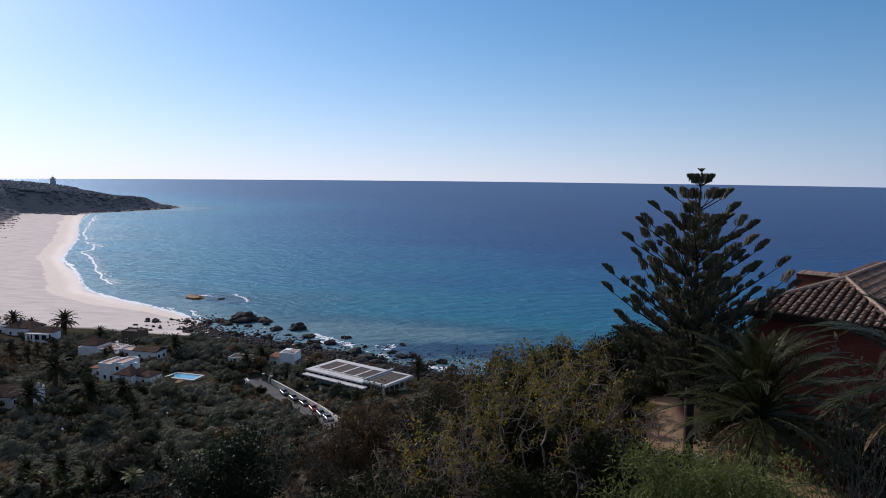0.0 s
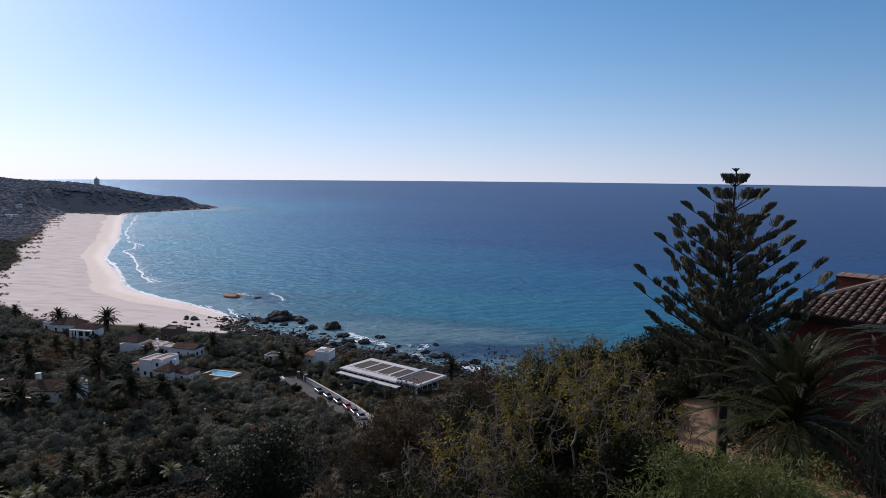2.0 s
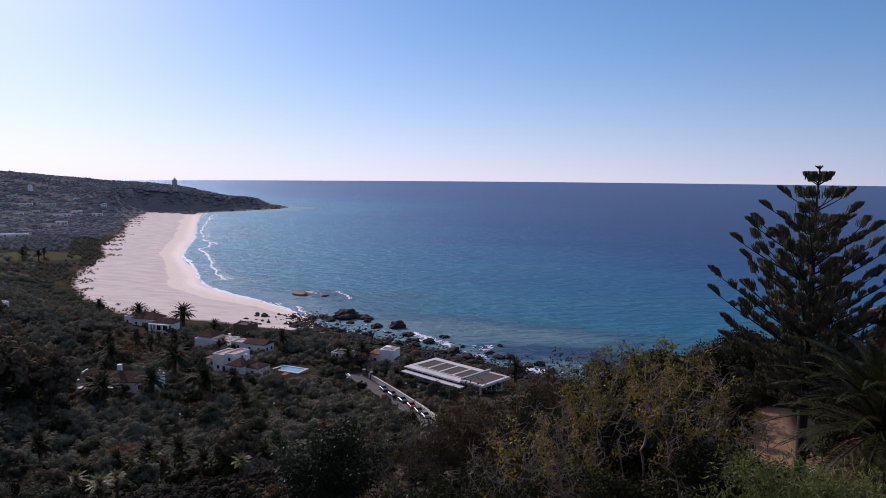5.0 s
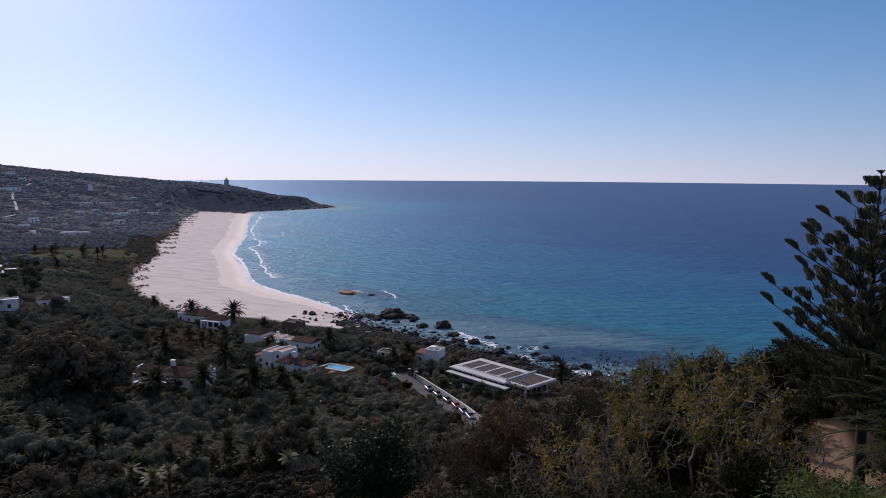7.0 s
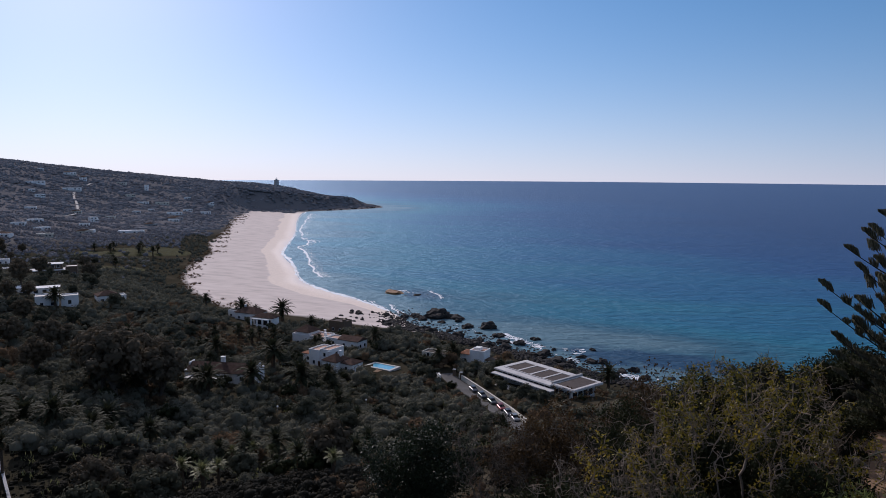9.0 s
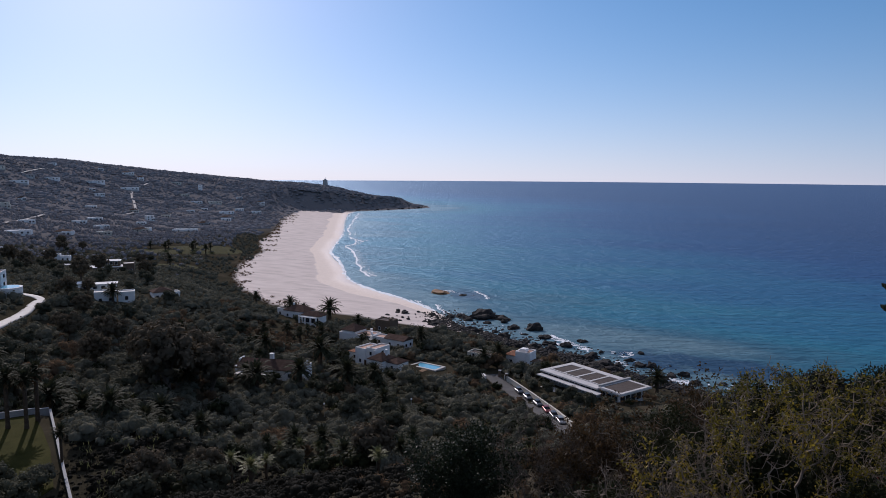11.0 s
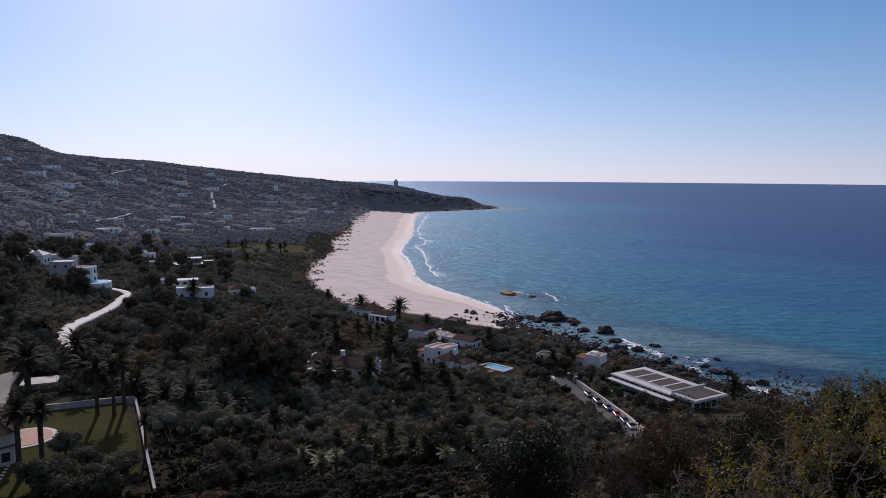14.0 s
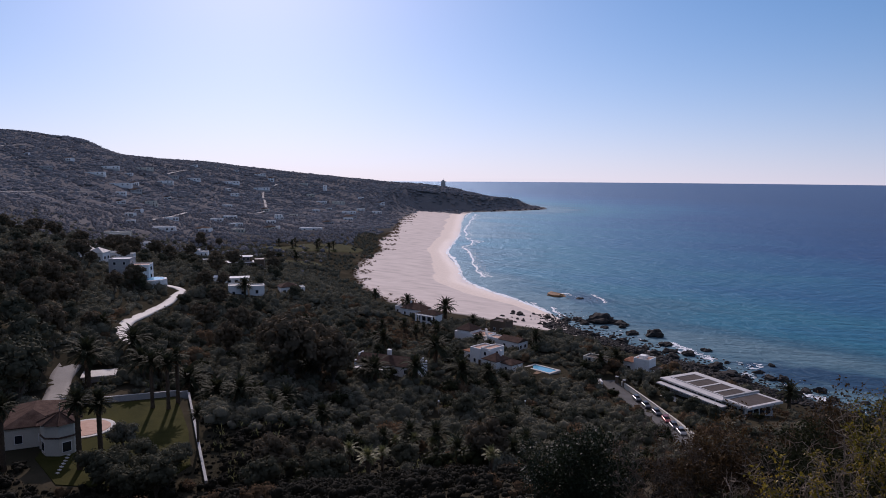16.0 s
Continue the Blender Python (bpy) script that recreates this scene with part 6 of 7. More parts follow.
# planting close round the houses of the village
for x, y, k, s in ((-113, 207, 0, 0.9), (-108, 204, 2, 0.8), (-97, 204, 0, 0.8), (-92, 207, 1, 0.7), (-118, 238, 0, 0.9), (-112, 236, 2, 0.8), (-130, 239, 0, 1.0), (-110, 232, 1, 0.9), (-62, 232, 0, 0.9), (-74, 232, 0, 0.8), (-68, 231, 2, 0.8), (-58, 231, 1, 0.7), (-131, 172, 0, 1.0), (-115, 174, 2, 1.0), (-110, 178, 0, 1.0), (-104, 179, 2, 0.9), (-46, 226, 0, 0.9), (-42, 216, 2, 0.8), (-35, 205, 0, 0.8), (-20, 199, 0, 0.9), (-14, 200, 2, 0.7), (-164, 268, 0, 0.9), (-150, 262, 2, 0.9), (-180, 272, 0, 1.1), (-142, 258, 0, 1.0), (-99, 232, 0, 0.8), (-93, 237, 2, 0.9)):
    put(shrubs[k], x, y, s, rng)
for p in (*kinds, *shrubs):
    away(p)

# ---- the garden on the terrace ----
def araucaria(x, y, top):
    """A Norfolk pine: straight trunk, tiers of rising boughs, brush-like tufts along their outer halves."""
    rng = np.random.RandomState(14)
    z0 = height(x, y) - 0.2
    tall = top - z0
    root = thing("araucaria", pose(x, y, z0), "tall Norfolk Island pine with tiered upswept boughs", "tree")
    zs = np.linspace(-0.5, tall, 20)
    mesh_part("trunk", mesh_from("trunk", *tube(np.stack([0.03 * np.sin(zs), 0.03 * np.cos(zs * 0.7), zs], 1), np.interp(zs, [0, tall], [0.24, 0.02]), 9), DARK_BARK), root)

    def shoots(starts, ways, longs):
        """Upswept needle-clad shoots."""
        return [tube([p, p + w * ln * 0.95 + (0, 0, 0.12 * ln)], [0.019, 0.009], 3) for p, w, ln in zip(starts, ways, longs)]

    def tuft(here, fwd, size, n_):
        """A rounded brush of shoots standing up from a bough."""
        lateral = unit(np.cross(fwd, (0, 0, 1.0)))
        u = rng.uniform(-0.5, 0.5, n_)
        starts = here + fwd * (u * size)[:, None] + lateral * rng.normal(0, 0.05, (n_, 1))
        ways = unit(np.array((0, 0, 1.0)) + fwd * (0.35 + 0.9 * u)[:, None] + lateral * rng.normal(0, 0.45, (n_, 1)))
        return shoots(starts, ways, size * rng.uniform(0.75, 1.1, n_) * (1 - 0.7 * np.abs(u)))

    def paddle(line, long, slope, n_):
        """The flat-topped fan at a bough's end: shoots fill the wedge between the bough and the level of its tip."""
        tip, fwd = line[-1], unit(line[-1] - line[-3])
        lateral = unit(np.cross(fwd, (0, 0, 1.0)))
        w = rng.uniform(0, 1, n_) ** 0.9 * long
        starts = tip - fwd * w[:, None] + lateral * (rng.normal(0, 0.1, n_) * (0.25 + w / long))[:, None]
        ways = unit(np.array((0, 0, 1.0)) + fwd * rng.uniform(0.5, 0.85, (n_, 1)) + lateral * rng.normal(0, 0.2, (n_, 1)))
        return shoots(starts, ways, 0.09 + np.minimum(w * slope * 0.8, 0.2) * rng.uniform(0.7, 1.15, n_))

    # each tier: depth of the bough tips under the top, reach, count
    tiers = [(0.32, 0.58, 6), (0.86, 1.36, 6), (1.42, 1.98, 5), (2.0, 2.7, 6), (2.7, 3.25, 6), (3.45, 3.55, 6), (4.15, 3.85, 7), (4.9, 3.85, 7), (5.65, 3.7, 7), (6.4, 3.4, 7), (7.15, 3.1, 7), (7.9, 2.8, 6), (8.7, 2.5, 6)]
    tiers = [(q_ * 0.935, r_ * 0.935, c_) for q_, r_, c_ in tiers]
    tiers += [(q_ + 0.4, r_ * 0.7, 5) for q_, r_, c_ in tiers[2:11]] + [(q_ + 0.15, r_ * 0.42, 5) for q_, r_, c_ in tiers[3:12]]
    for tier, (q, far_, count) in enumerate(tiers):
        for k in range(count):
            r = far_ * rng.uniform(0.86, 1.05) * (1 if rng.rand() < 0.85 else 0.8)
            slope = float(np.interp(q, [0, 1, 2, 4, 5.5, 7, 9], [0.75, 0.6, 0.66, 0.7, 0.58, 0.42, 0.2])) * rng.uniform(0.9, 1.1)
            ang = 2 * math.pi * (k / count) + tier * 0.77 + rng.normal(0, 0.12)
            u = np.linspace(0, 1, 9)
            line = np.stack([u * r, rng.normal(0, 0.05) * u ** 2 * r, slope * r * (0.8 * u + 0.2 * u * u)], 1)
            wood, tufts = [tube(line, np.linspace(0.016 + 0.009 * r, 0.009, 9), 5)], []
            end = min(0.6, 0.8 * r)
            tufts += paddle(line, end, slope * 1.1, int(56 + 110 * end))
            s, gap = 1 - (end + 0.42) / r, 0.44
            while s * r > 0.3:
                here = np.array([np.interp(s, u, line[:, j]) for j in range(3)])
                fwd = unit(line[5] - line[3])
                size = rng.uniform(0.18, 0.29)
                for sign in (-1, 1):
                    if rng.rand() < 0.8:
                        tip = here + fwd * 0.1 + np.array((0, sign * rng.uniform(0.05, 0.3) * min(1, r / 2), rng.uniform(-0.02, 0.08)))
                        wood.append(tube([here, tip], [0.011, 0.007], 3))
                        tufts += tuft(tip, unit(fwd + (0, sign * 0.4, 0)), size, 34)
                s -= rng.uniform(0.3, 0.5) / r
            bough = mesh_part("bough", mesh_from("bough", *joined(wood), DARK_BARK), root)
            bough.matrix_basis = pose(0, 0, tall - q - slope * r, 0, 0, math.degrees(ang))
            mesh_part("needles", mesh_from("needles", *joined(tufts), ARAUCARIA_LEAF), bough)
    spread = rng.uniform(0, 2 * np.pi, 40)
    ways = unit(np.stack([np.cos(spread), np.sin(spread), rng.uniform(0.5, 1.1, 40)], 1))
    mesh_part("leader", mesh_from("leader", *joined(shoots(np.tile((0, 0, tall - 0.14), (40, 1)), ways, 0.1 / ways[:, 2] * rng.uniform(0.8, 1.1, 40) + 0.02)), ARAUCARIA_LEAF), root)
    return root


araucaria(9.64, 26.3, 75.18)

# two large feather palms by the red house
p1 = palm("palm_tree", "large feather palm with long arching fronds beside the red house", 5.3, 0.36, 66, 3.5, 64, 0.5, 0.036, 81, skirt=16, upright=1.9, mat=GARDEN_PALM)
p1.matrix_world = pose(9.75, 20.8, 62.3, 0, 0, 40)
p2 = palm("palm_tree", "feather palm with drooping grey-green fronds by the path", 7.4, 0.34, 50, 3.4, 64, 0.48, 0.034, 83, skirt=12, upright=1.2, mat=GARDEN_PALM)
p2.matrix_world = pose(12.3, 17.0, 62.3, 0, 0, 10)


def branching(name, label, x, y, tall, wide, seed, wood, leaf_mat, leaf=0.2, per_tip=7, depth=4, stems=5, kids=4, droop=0.0, thick=1.0, category="tree", base=None):
    """A much-branched small tree; leaves only at the twig ends."""
    rng = np.random.RandomState(seed)
    z0 = height(x, y) if base is None else base
    root = thing(name, pose(x, y, z0), label, category)
    tubes, tips = [], []

    def grow(p, d, long, r, level):
        pts, w = [p], d
        for _ in range(3):
            w = unit(w + rng.normal(0, 0.2, 3) + (0, 0, 0.08 - droop))
            pts.append(pts[-1] + w * long / 3)
        tubes.append(tube(pts, np.linspace(r, r * 0.6, 4), 5 if level > 1 else 3))
        if level == 0:
            tips.append((pts[-1], w))
            tips.append((pts[2], w))
            return
        for k in range(kids if level > 1 else kids - 1):
            at = pts[rng.randint(1, 4)] if k else pts[-1]
            side = unit(np.cross(w, rng.normal(size=3)))
            q = rng.uniform(0.35, 0.95)
            grow(at, unit(w * math.cos(q) + side * math.sin(q)), long * rng.uniform(0.6, 0.82), r * 0.58, level - 1)

    first = tall * 0.36
    for k in range(stems):
        q = 2 * math.pi * k / stems + rng.uniform(-0.4, 0.4)
        out = wide / tall * rng.uniform(0.35, 0.75)
        grow(np.array([0.12 * math.cos(q), 0.12 * math.sin(q), -0.6]), unit(np.array([math.cos(q) * out, math.sin(q) * out, 1.0])), first * rng.uniform(0.85, 1.2), 0.011 * tall * thick, depth)
    v, f = joined(tubes)
    # fit the crown to its height and width
    zmax, rmax = np.percentile(v[:, 2], 99.5), np.percentile(np.hypot(v[:, 0], v[:, 1]), 97)
    k = np.array([wide / 2 / rmax, wide / 2 / rmax, tall / zmax])
    mesh_part("branchwork", mesh_from("branches", v * k, f, wood), root)
    if leaf_mat:
        tp, tw = np.array([t_[0] for t_ in tips]) * k, np.array([t_[1] for t_ in tips])
        keep = rng.rand(len(tp)) < 0.55 + 0.45 * np.clip(wave_noise(tp[:, 0], tp[:, 1] + tp[:, 2], 2.5, seed), -1, 1)
        tp, tw = np.repeat(tp[keep], per_tip, 0), np.repeat(tw[keep], per_tip, 0)
        tp = tp + rng.normal(0, leaf * 0.7, tp.shape)
        mesh_part("leaves", mesh_from("leaves", *leaf_quads(tp, tw + (0, 0, -0.2), leaf, rng, 0.5, 0.9), leaf_mat), root)
    return root


def gnarled(name, label, x, y, top, wide, deep, seed, wood, leaf_mat, leaf, per, goals=700, low=0.25, thin=0.016, bare=0.0):
    """A spreading crooked tree whose branches grow towards points strewn through a dome-shaped crown."""
    rng = np.random.RandomState(seed)
    z0 = height(x, y)
    tall = top - z0
    root = thing(name, pose(x, y, z0), label, "tree")
    d = unit(rng.normal(size=(goals, 3)))
    k = rng.uniform(0.2, 1.0, (goals, 1)) ** 0.45 * (1 + 0.12 * wave_noise(d[:, :1] * 3, d[:, 1:2] * 3 + d[:, 2:] * 2, 1.6, seed))
    want = d * k * (wide / 2, deep / 2, tall * (1 - low) / 2) + (0, 0, tall * (1 + low) / 2)
    nodes = [np.array((0.0, 0.0, -0.5))]
    parent = [-1]
    for q in range(4):
        w, at, last = np.array((math.cos(q * 1.7 + seed), math.sin(q * 1.7 + seed), 1.5)), nodes[0], 0
        for _ in range(int(tall * low / 0.34)):
            w = unit(w + rng.normal(0, 0.25, 3))
            at = at + w * 0.38
            nodes.append(at)
            parent.append(last)
            last = len(nodes) - 1
    alive = np.ones(goals, bool)
    for _ in range(70):
        if not alive.any():
            break
        n_ = np.array(nodes)
        g = want[alive]
        dist = np.linalg.norm(g[:, None] - n_[None], axis=2)
        near = dist.argmin(1)
        for i in np.unique(near):
            pull = unit(g[near == i] - n_[i]).mean(0)
            step_ = unit(unit(pull) + rng.normal(0, 0.5, 3))
            nodes.append(n_[i] + step_ * 0.3)
            parent.append(int(i))
        n_ = np.array(nodes)
        alive[alive] = np.linalg.norm(g[:, None] - n_[None, len(n_) - len(np.unique(near)):], axis=2).min(1) > 0.42
    n_ = np.array(nodes)
    load = np.full(len(n_), 1e-9)
    kids = [[] for _ in n_]
    for i in range(len(n_) - 1, 0, -1):
        load[i] = max(load[i], 1.0)
        load[parent[i]] += load[i]
        kids[parent[i]].append(i)
    rad = np.minimum(thin * load ** 0.42 * 0.75, 0.2)
    rad = np.maximum(rad, thin * 0.75)
    tubes, starts = [], [0]
    while starts:
        i = starts.pop()
        chain = [parent[i], i] if parent[i] >= 0 else [i]
        while kids[i]:
            order = sorted(kids[i], key=lambda j: -load[j])
            starts += order[1:]
            i = order[0]
            chain.append(i)
        if len(chain) > 1:
            r_ = rad[chain]
            r_[0] = min(r_[0], r_[1] * 1.2)
            tubes.append(tube(n_[chain], r_, 5))
    # short crooked twigs on the thin wood
    thin_ones = np.where((load < 12) & (n_[:, 2] > tall * low))[0]
    for i in thin_ones:
        for _ in range(2):
            w = unit(rng.normal(size=3) + (0, 0, 0.25))
            a1 = n_[i] + w * rng.uniform(0.14, 0.3)
            a2 = a1 + unit(w + rng.normal(0, 0.6, 3)) * rng.uniform(0.1, 0.28)
            tubes.append(tube([n_[i], a1, a2], [thin * 0.75, thin * 0.6, thin * 0.4], 3))
    mesh_part("branchwork", mesh_from("branches", *joined(tubes), wood), root)
    if not leaf_mat:
        return root
    at = n_[thin_ones]
    keep = 1.2 * wave_noise(at[:, 0], at[:, 1] + at[:, 2], 1.7, seed) + 2.6 * (at[:, 2] / tall - 0.66) + rng.normal(0, 0.3, len(at)) > bare
    at = np.repeat(at[keep], per, 0)
    at = at + rng.normal(0, 0.1, at.shape)
    mesh_part("leaves", mesh_from("leaves", *leaf_quads(at, np.tile((0, 0, 0.4), (len(at), 1)), leaf, rng, 0.55, 0.9), leaf_mat), root)
    return root


gnarled("yellowing_tree", "spreading half-bare tree with yellow-green autumn leaves and pale crooked twigs", 4.0, 25.6, 68.95, 8.8, 7.0, 3, PALE_BARK, YELLOW_LEAF, 0.1, 20, 1100, thin=0.0155, bare=0.15)
gnarled("yellowing_tree", "lower half-bare tree with yellowing leaves beside a taller one", -0.2, 24.4, 66.6, 6.4, 6.0, 5, PALE_BARK, YELLOW_LEAF, 0.12, 10, 900, thin=0.012, bare=1.0)
branching("russet_tree", "small russet-brown tree with fine twigs", -5.5, 46.5, 9.0, 7.6, 7, BARK, RUST_LEAF, leaf=0.22, per_tip=7, depth=4, stems=6, kids=4)
branching("russet_tree", "fine-twigged brown shrub on the slope", 0.5, 52, 9.5, 7.0, 8, BARK, RUST_LEAF, leaf=0.22, per_tip=6, depth=4, stems=6, kids=4)
gnarled("bare_tree", "small bare tree with crooked dark branches above the lane", -8.6, 44.0, 60.2, 6.4, 5.0, 9, BARK, None, 0, 0, 260, low=0.2, thin=0.016)
branching("bare_tree", "bare grey shrub in front of the red house", 12.4, 19.8, 7.2, 3.6, 10, PALE_BARK, OLIVE_LEAF, leaf=0.16, per_tip=3, depth=3, stems=5, kids=4, category="shrub")


def leafy(name, label, x, y, z, wide, deep, tall, mat, lumps, lump, leaf, per, seed, slim=0.4, category="shrub"):
    """A dense shrub or crown made of leafy clumps over stems, rising from the ground to the height z."""
    rng = np.random.RandomState(seed)
    z0 = height(x, y)
    root = thing(name, pose(x, y, z0), label, category)
    cen = unit(rng.normal(size=(lumps, 3))) * rng.uniform(0.25, 0.9, (lumps, 1)) * (wide / 2, deep / 2, tall / 2) + (0, 0, z - z0 - tall / 2)
    rad = lump * rng.uniform(0.6, 1.1, lumps)
    leaves, core = clumps(cen, rad, per, leaf, rng, slim, core=0.12, low=-0.9, inner=0.25)
    mesh_part("foliage", tri_mesh("foliage", leaves, core, mat), root)
    for k in range(min(6, lumps)):
        mesh_part("stem", mesh_from("stem", *tube([(0.1 * k, 0, -0.4), (cen[k][0] * 0.4, cen[k][1] * 0.4, (z - z0 - tall / 2) * 0.6), cen[k]], [0.09, 0.06, 0.03], 5), BARK), root)
    return root


# dark evergreens, some added to deepen the shade under the yellowing trees
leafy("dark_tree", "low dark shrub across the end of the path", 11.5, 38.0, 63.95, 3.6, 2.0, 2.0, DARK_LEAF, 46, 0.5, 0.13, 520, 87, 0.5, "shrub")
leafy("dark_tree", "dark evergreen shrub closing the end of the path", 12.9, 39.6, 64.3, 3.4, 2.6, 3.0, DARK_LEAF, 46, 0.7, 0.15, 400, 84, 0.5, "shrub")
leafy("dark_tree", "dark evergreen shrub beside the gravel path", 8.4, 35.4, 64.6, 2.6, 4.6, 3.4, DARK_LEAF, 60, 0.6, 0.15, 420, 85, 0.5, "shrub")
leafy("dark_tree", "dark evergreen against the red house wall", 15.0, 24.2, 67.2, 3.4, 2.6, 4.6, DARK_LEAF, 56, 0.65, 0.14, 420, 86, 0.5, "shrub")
leafy("dark_tree", "dark shrub added among the yellowing branches to deepen their shade", 3.2, 27.4, 66.4, 5.5, 3.6, 5.0, DARK_LEAF, 60, 0.8, 0.16, 380, 81, 0.5, "shrub")
leafy("dark_tree", "dark shrub added below the half-bare tree to deepen its shade", -1.2, 24.0, 64.0, 5.0, 3.6, 4.4, DARK_LEAF, 60, 0.8, 0.16, 380, 82, 0.5, "shrub")
leafy("dark_tree", "dark shrub added at the edge of the terrace to deepen the shade", 1.6, 20.6, 64.4, 4.4, 3.0, 3.6, DARK_LEAF, 50, 0.7, 0.14, 420, 83, 0.5, "shrub")
# fresh green shrubs at the edge of the terrace
leafy("green_shrub", "tall fresh-green shrub with narrow willow-like leaves", 5.0, 13.4, 69.8, 3.9, 3.2, 3.4, HEDGE_LEAF, 76, 0.62, 0.12, 1000, 41, 0.17)
leafy("green_shrub", "low fresh-green shrub with narrow leaves on the terrace", 2.6, 13.6, 68.5, 2.6, 2.8, 3.0, HEDGE_LEAF, 40, 0.6, 0.12, 1000, 42, 0.17)
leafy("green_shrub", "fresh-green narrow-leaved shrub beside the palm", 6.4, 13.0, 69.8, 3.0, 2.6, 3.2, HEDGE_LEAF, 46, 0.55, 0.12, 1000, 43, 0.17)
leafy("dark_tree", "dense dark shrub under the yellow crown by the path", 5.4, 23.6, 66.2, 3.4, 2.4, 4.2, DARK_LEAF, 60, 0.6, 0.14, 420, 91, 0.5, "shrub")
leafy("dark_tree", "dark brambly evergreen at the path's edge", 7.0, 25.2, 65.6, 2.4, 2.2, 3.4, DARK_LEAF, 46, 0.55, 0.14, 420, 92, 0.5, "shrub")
leafy("dark_tree", "dark evergreen added under bare yellowing twigs to deepen their shade", 2.6, 22.4, 65.6, 3.6, 2.4, 3.6, DARK_LEAF, 54, 0.6, 0.14, 420, 93, 0.5, "shrub")
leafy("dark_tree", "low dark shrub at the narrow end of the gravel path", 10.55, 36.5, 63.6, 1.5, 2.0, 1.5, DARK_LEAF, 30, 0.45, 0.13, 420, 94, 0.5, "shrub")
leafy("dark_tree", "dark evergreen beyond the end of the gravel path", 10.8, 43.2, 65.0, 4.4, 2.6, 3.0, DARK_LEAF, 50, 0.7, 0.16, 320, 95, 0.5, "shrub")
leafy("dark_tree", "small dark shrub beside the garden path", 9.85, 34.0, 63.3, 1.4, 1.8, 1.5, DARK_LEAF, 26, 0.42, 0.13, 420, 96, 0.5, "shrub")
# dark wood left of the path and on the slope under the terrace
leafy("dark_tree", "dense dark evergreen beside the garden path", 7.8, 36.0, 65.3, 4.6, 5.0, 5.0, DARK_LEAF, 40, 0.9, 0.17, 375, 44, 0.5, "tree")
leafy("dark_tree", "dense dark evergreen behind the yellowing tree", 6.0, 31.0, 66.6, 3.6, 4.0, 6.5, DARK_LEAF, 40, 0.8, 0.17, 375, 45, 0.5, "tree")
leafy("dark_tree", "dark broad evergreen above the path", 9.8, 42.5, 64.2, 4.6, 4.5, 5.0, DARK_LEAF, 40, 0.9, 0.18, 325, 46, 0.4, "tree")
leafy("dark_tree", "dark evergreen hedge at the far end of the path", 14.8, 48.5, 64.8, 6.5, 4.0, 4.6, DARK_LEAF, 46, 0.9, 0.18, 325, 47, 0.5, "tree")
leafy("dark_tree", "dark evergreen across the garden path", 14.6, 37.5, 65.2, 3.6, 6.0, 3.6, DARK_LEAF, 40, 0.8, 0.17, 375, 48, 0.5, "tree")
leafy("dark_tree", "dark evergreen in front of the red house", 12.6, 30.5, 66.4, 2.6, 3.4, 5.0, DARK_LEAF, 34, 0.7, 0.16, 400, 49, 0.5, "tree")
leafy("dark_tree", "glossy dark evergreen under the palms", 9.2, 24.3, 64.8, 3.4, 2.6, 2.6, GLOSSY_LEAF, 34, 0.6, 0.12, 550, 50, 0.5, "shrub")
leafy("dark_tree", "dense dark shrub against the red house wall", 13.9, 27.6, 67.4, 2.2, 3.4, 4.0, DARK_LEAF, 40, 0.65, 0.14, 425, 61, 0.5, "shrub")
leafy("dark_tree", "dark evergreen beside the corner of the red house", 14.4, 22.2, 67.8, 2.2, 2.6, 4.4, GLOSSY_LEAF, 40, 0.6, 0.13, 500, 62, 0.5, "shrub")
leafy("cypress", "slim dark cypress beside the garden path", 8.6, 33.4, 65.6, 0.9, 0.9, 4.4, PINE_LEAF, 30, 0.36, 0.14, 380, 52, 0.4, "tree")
# two more cypresses, added to throw shadow stripes across the path
leafy("cypress", "slim dark cypress added behind the garden path to shade it", 8.8, 36.4, 66.0, 0.9, 0.9, 4.2, PINE_LEAF, 30, 0.34, 0.14, 380, 97, 0.4, "tree")
leafy("cypress", "slim dark cypress added at the path bend to shade it", 8.2, 31.9, 65.0, 0.8, 0.8, 3.4, PINE_LEAF, 26, 0.32, 0.14, 380, 98, 0.4, "tree")
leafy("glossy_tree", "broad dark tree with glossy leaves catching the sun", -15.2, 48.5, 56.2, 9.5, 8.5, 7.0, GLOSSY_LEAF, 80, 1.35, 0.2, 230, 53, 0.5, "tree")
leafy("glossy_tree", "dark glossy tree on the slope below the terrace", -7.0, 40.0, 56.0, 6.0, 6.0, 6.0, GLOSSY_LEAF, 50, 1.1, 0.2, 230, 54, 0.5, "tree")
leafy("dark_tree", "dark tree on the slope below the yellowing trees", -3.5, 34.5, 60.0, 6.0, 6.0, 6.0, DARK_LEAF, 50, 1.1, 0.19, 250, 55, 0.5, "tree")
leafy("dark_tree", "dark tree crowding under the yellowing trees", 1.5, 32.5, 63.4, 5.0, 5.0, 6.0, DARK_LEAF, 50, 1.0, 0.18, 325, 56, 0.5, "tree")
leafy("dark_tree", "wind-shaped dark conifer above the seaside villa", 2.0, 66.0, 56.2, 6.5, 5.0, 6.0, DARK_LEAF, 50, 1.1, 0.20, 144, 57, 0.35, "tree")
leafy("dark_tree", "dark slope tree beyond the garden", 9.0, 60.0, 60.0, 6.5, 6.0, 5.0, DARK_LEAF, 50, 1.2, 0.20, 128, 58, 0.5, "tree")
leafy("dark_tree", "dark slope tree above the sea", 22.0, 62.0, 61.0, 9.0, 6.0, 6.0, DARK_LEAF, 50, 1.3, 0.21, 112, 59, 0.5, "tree")

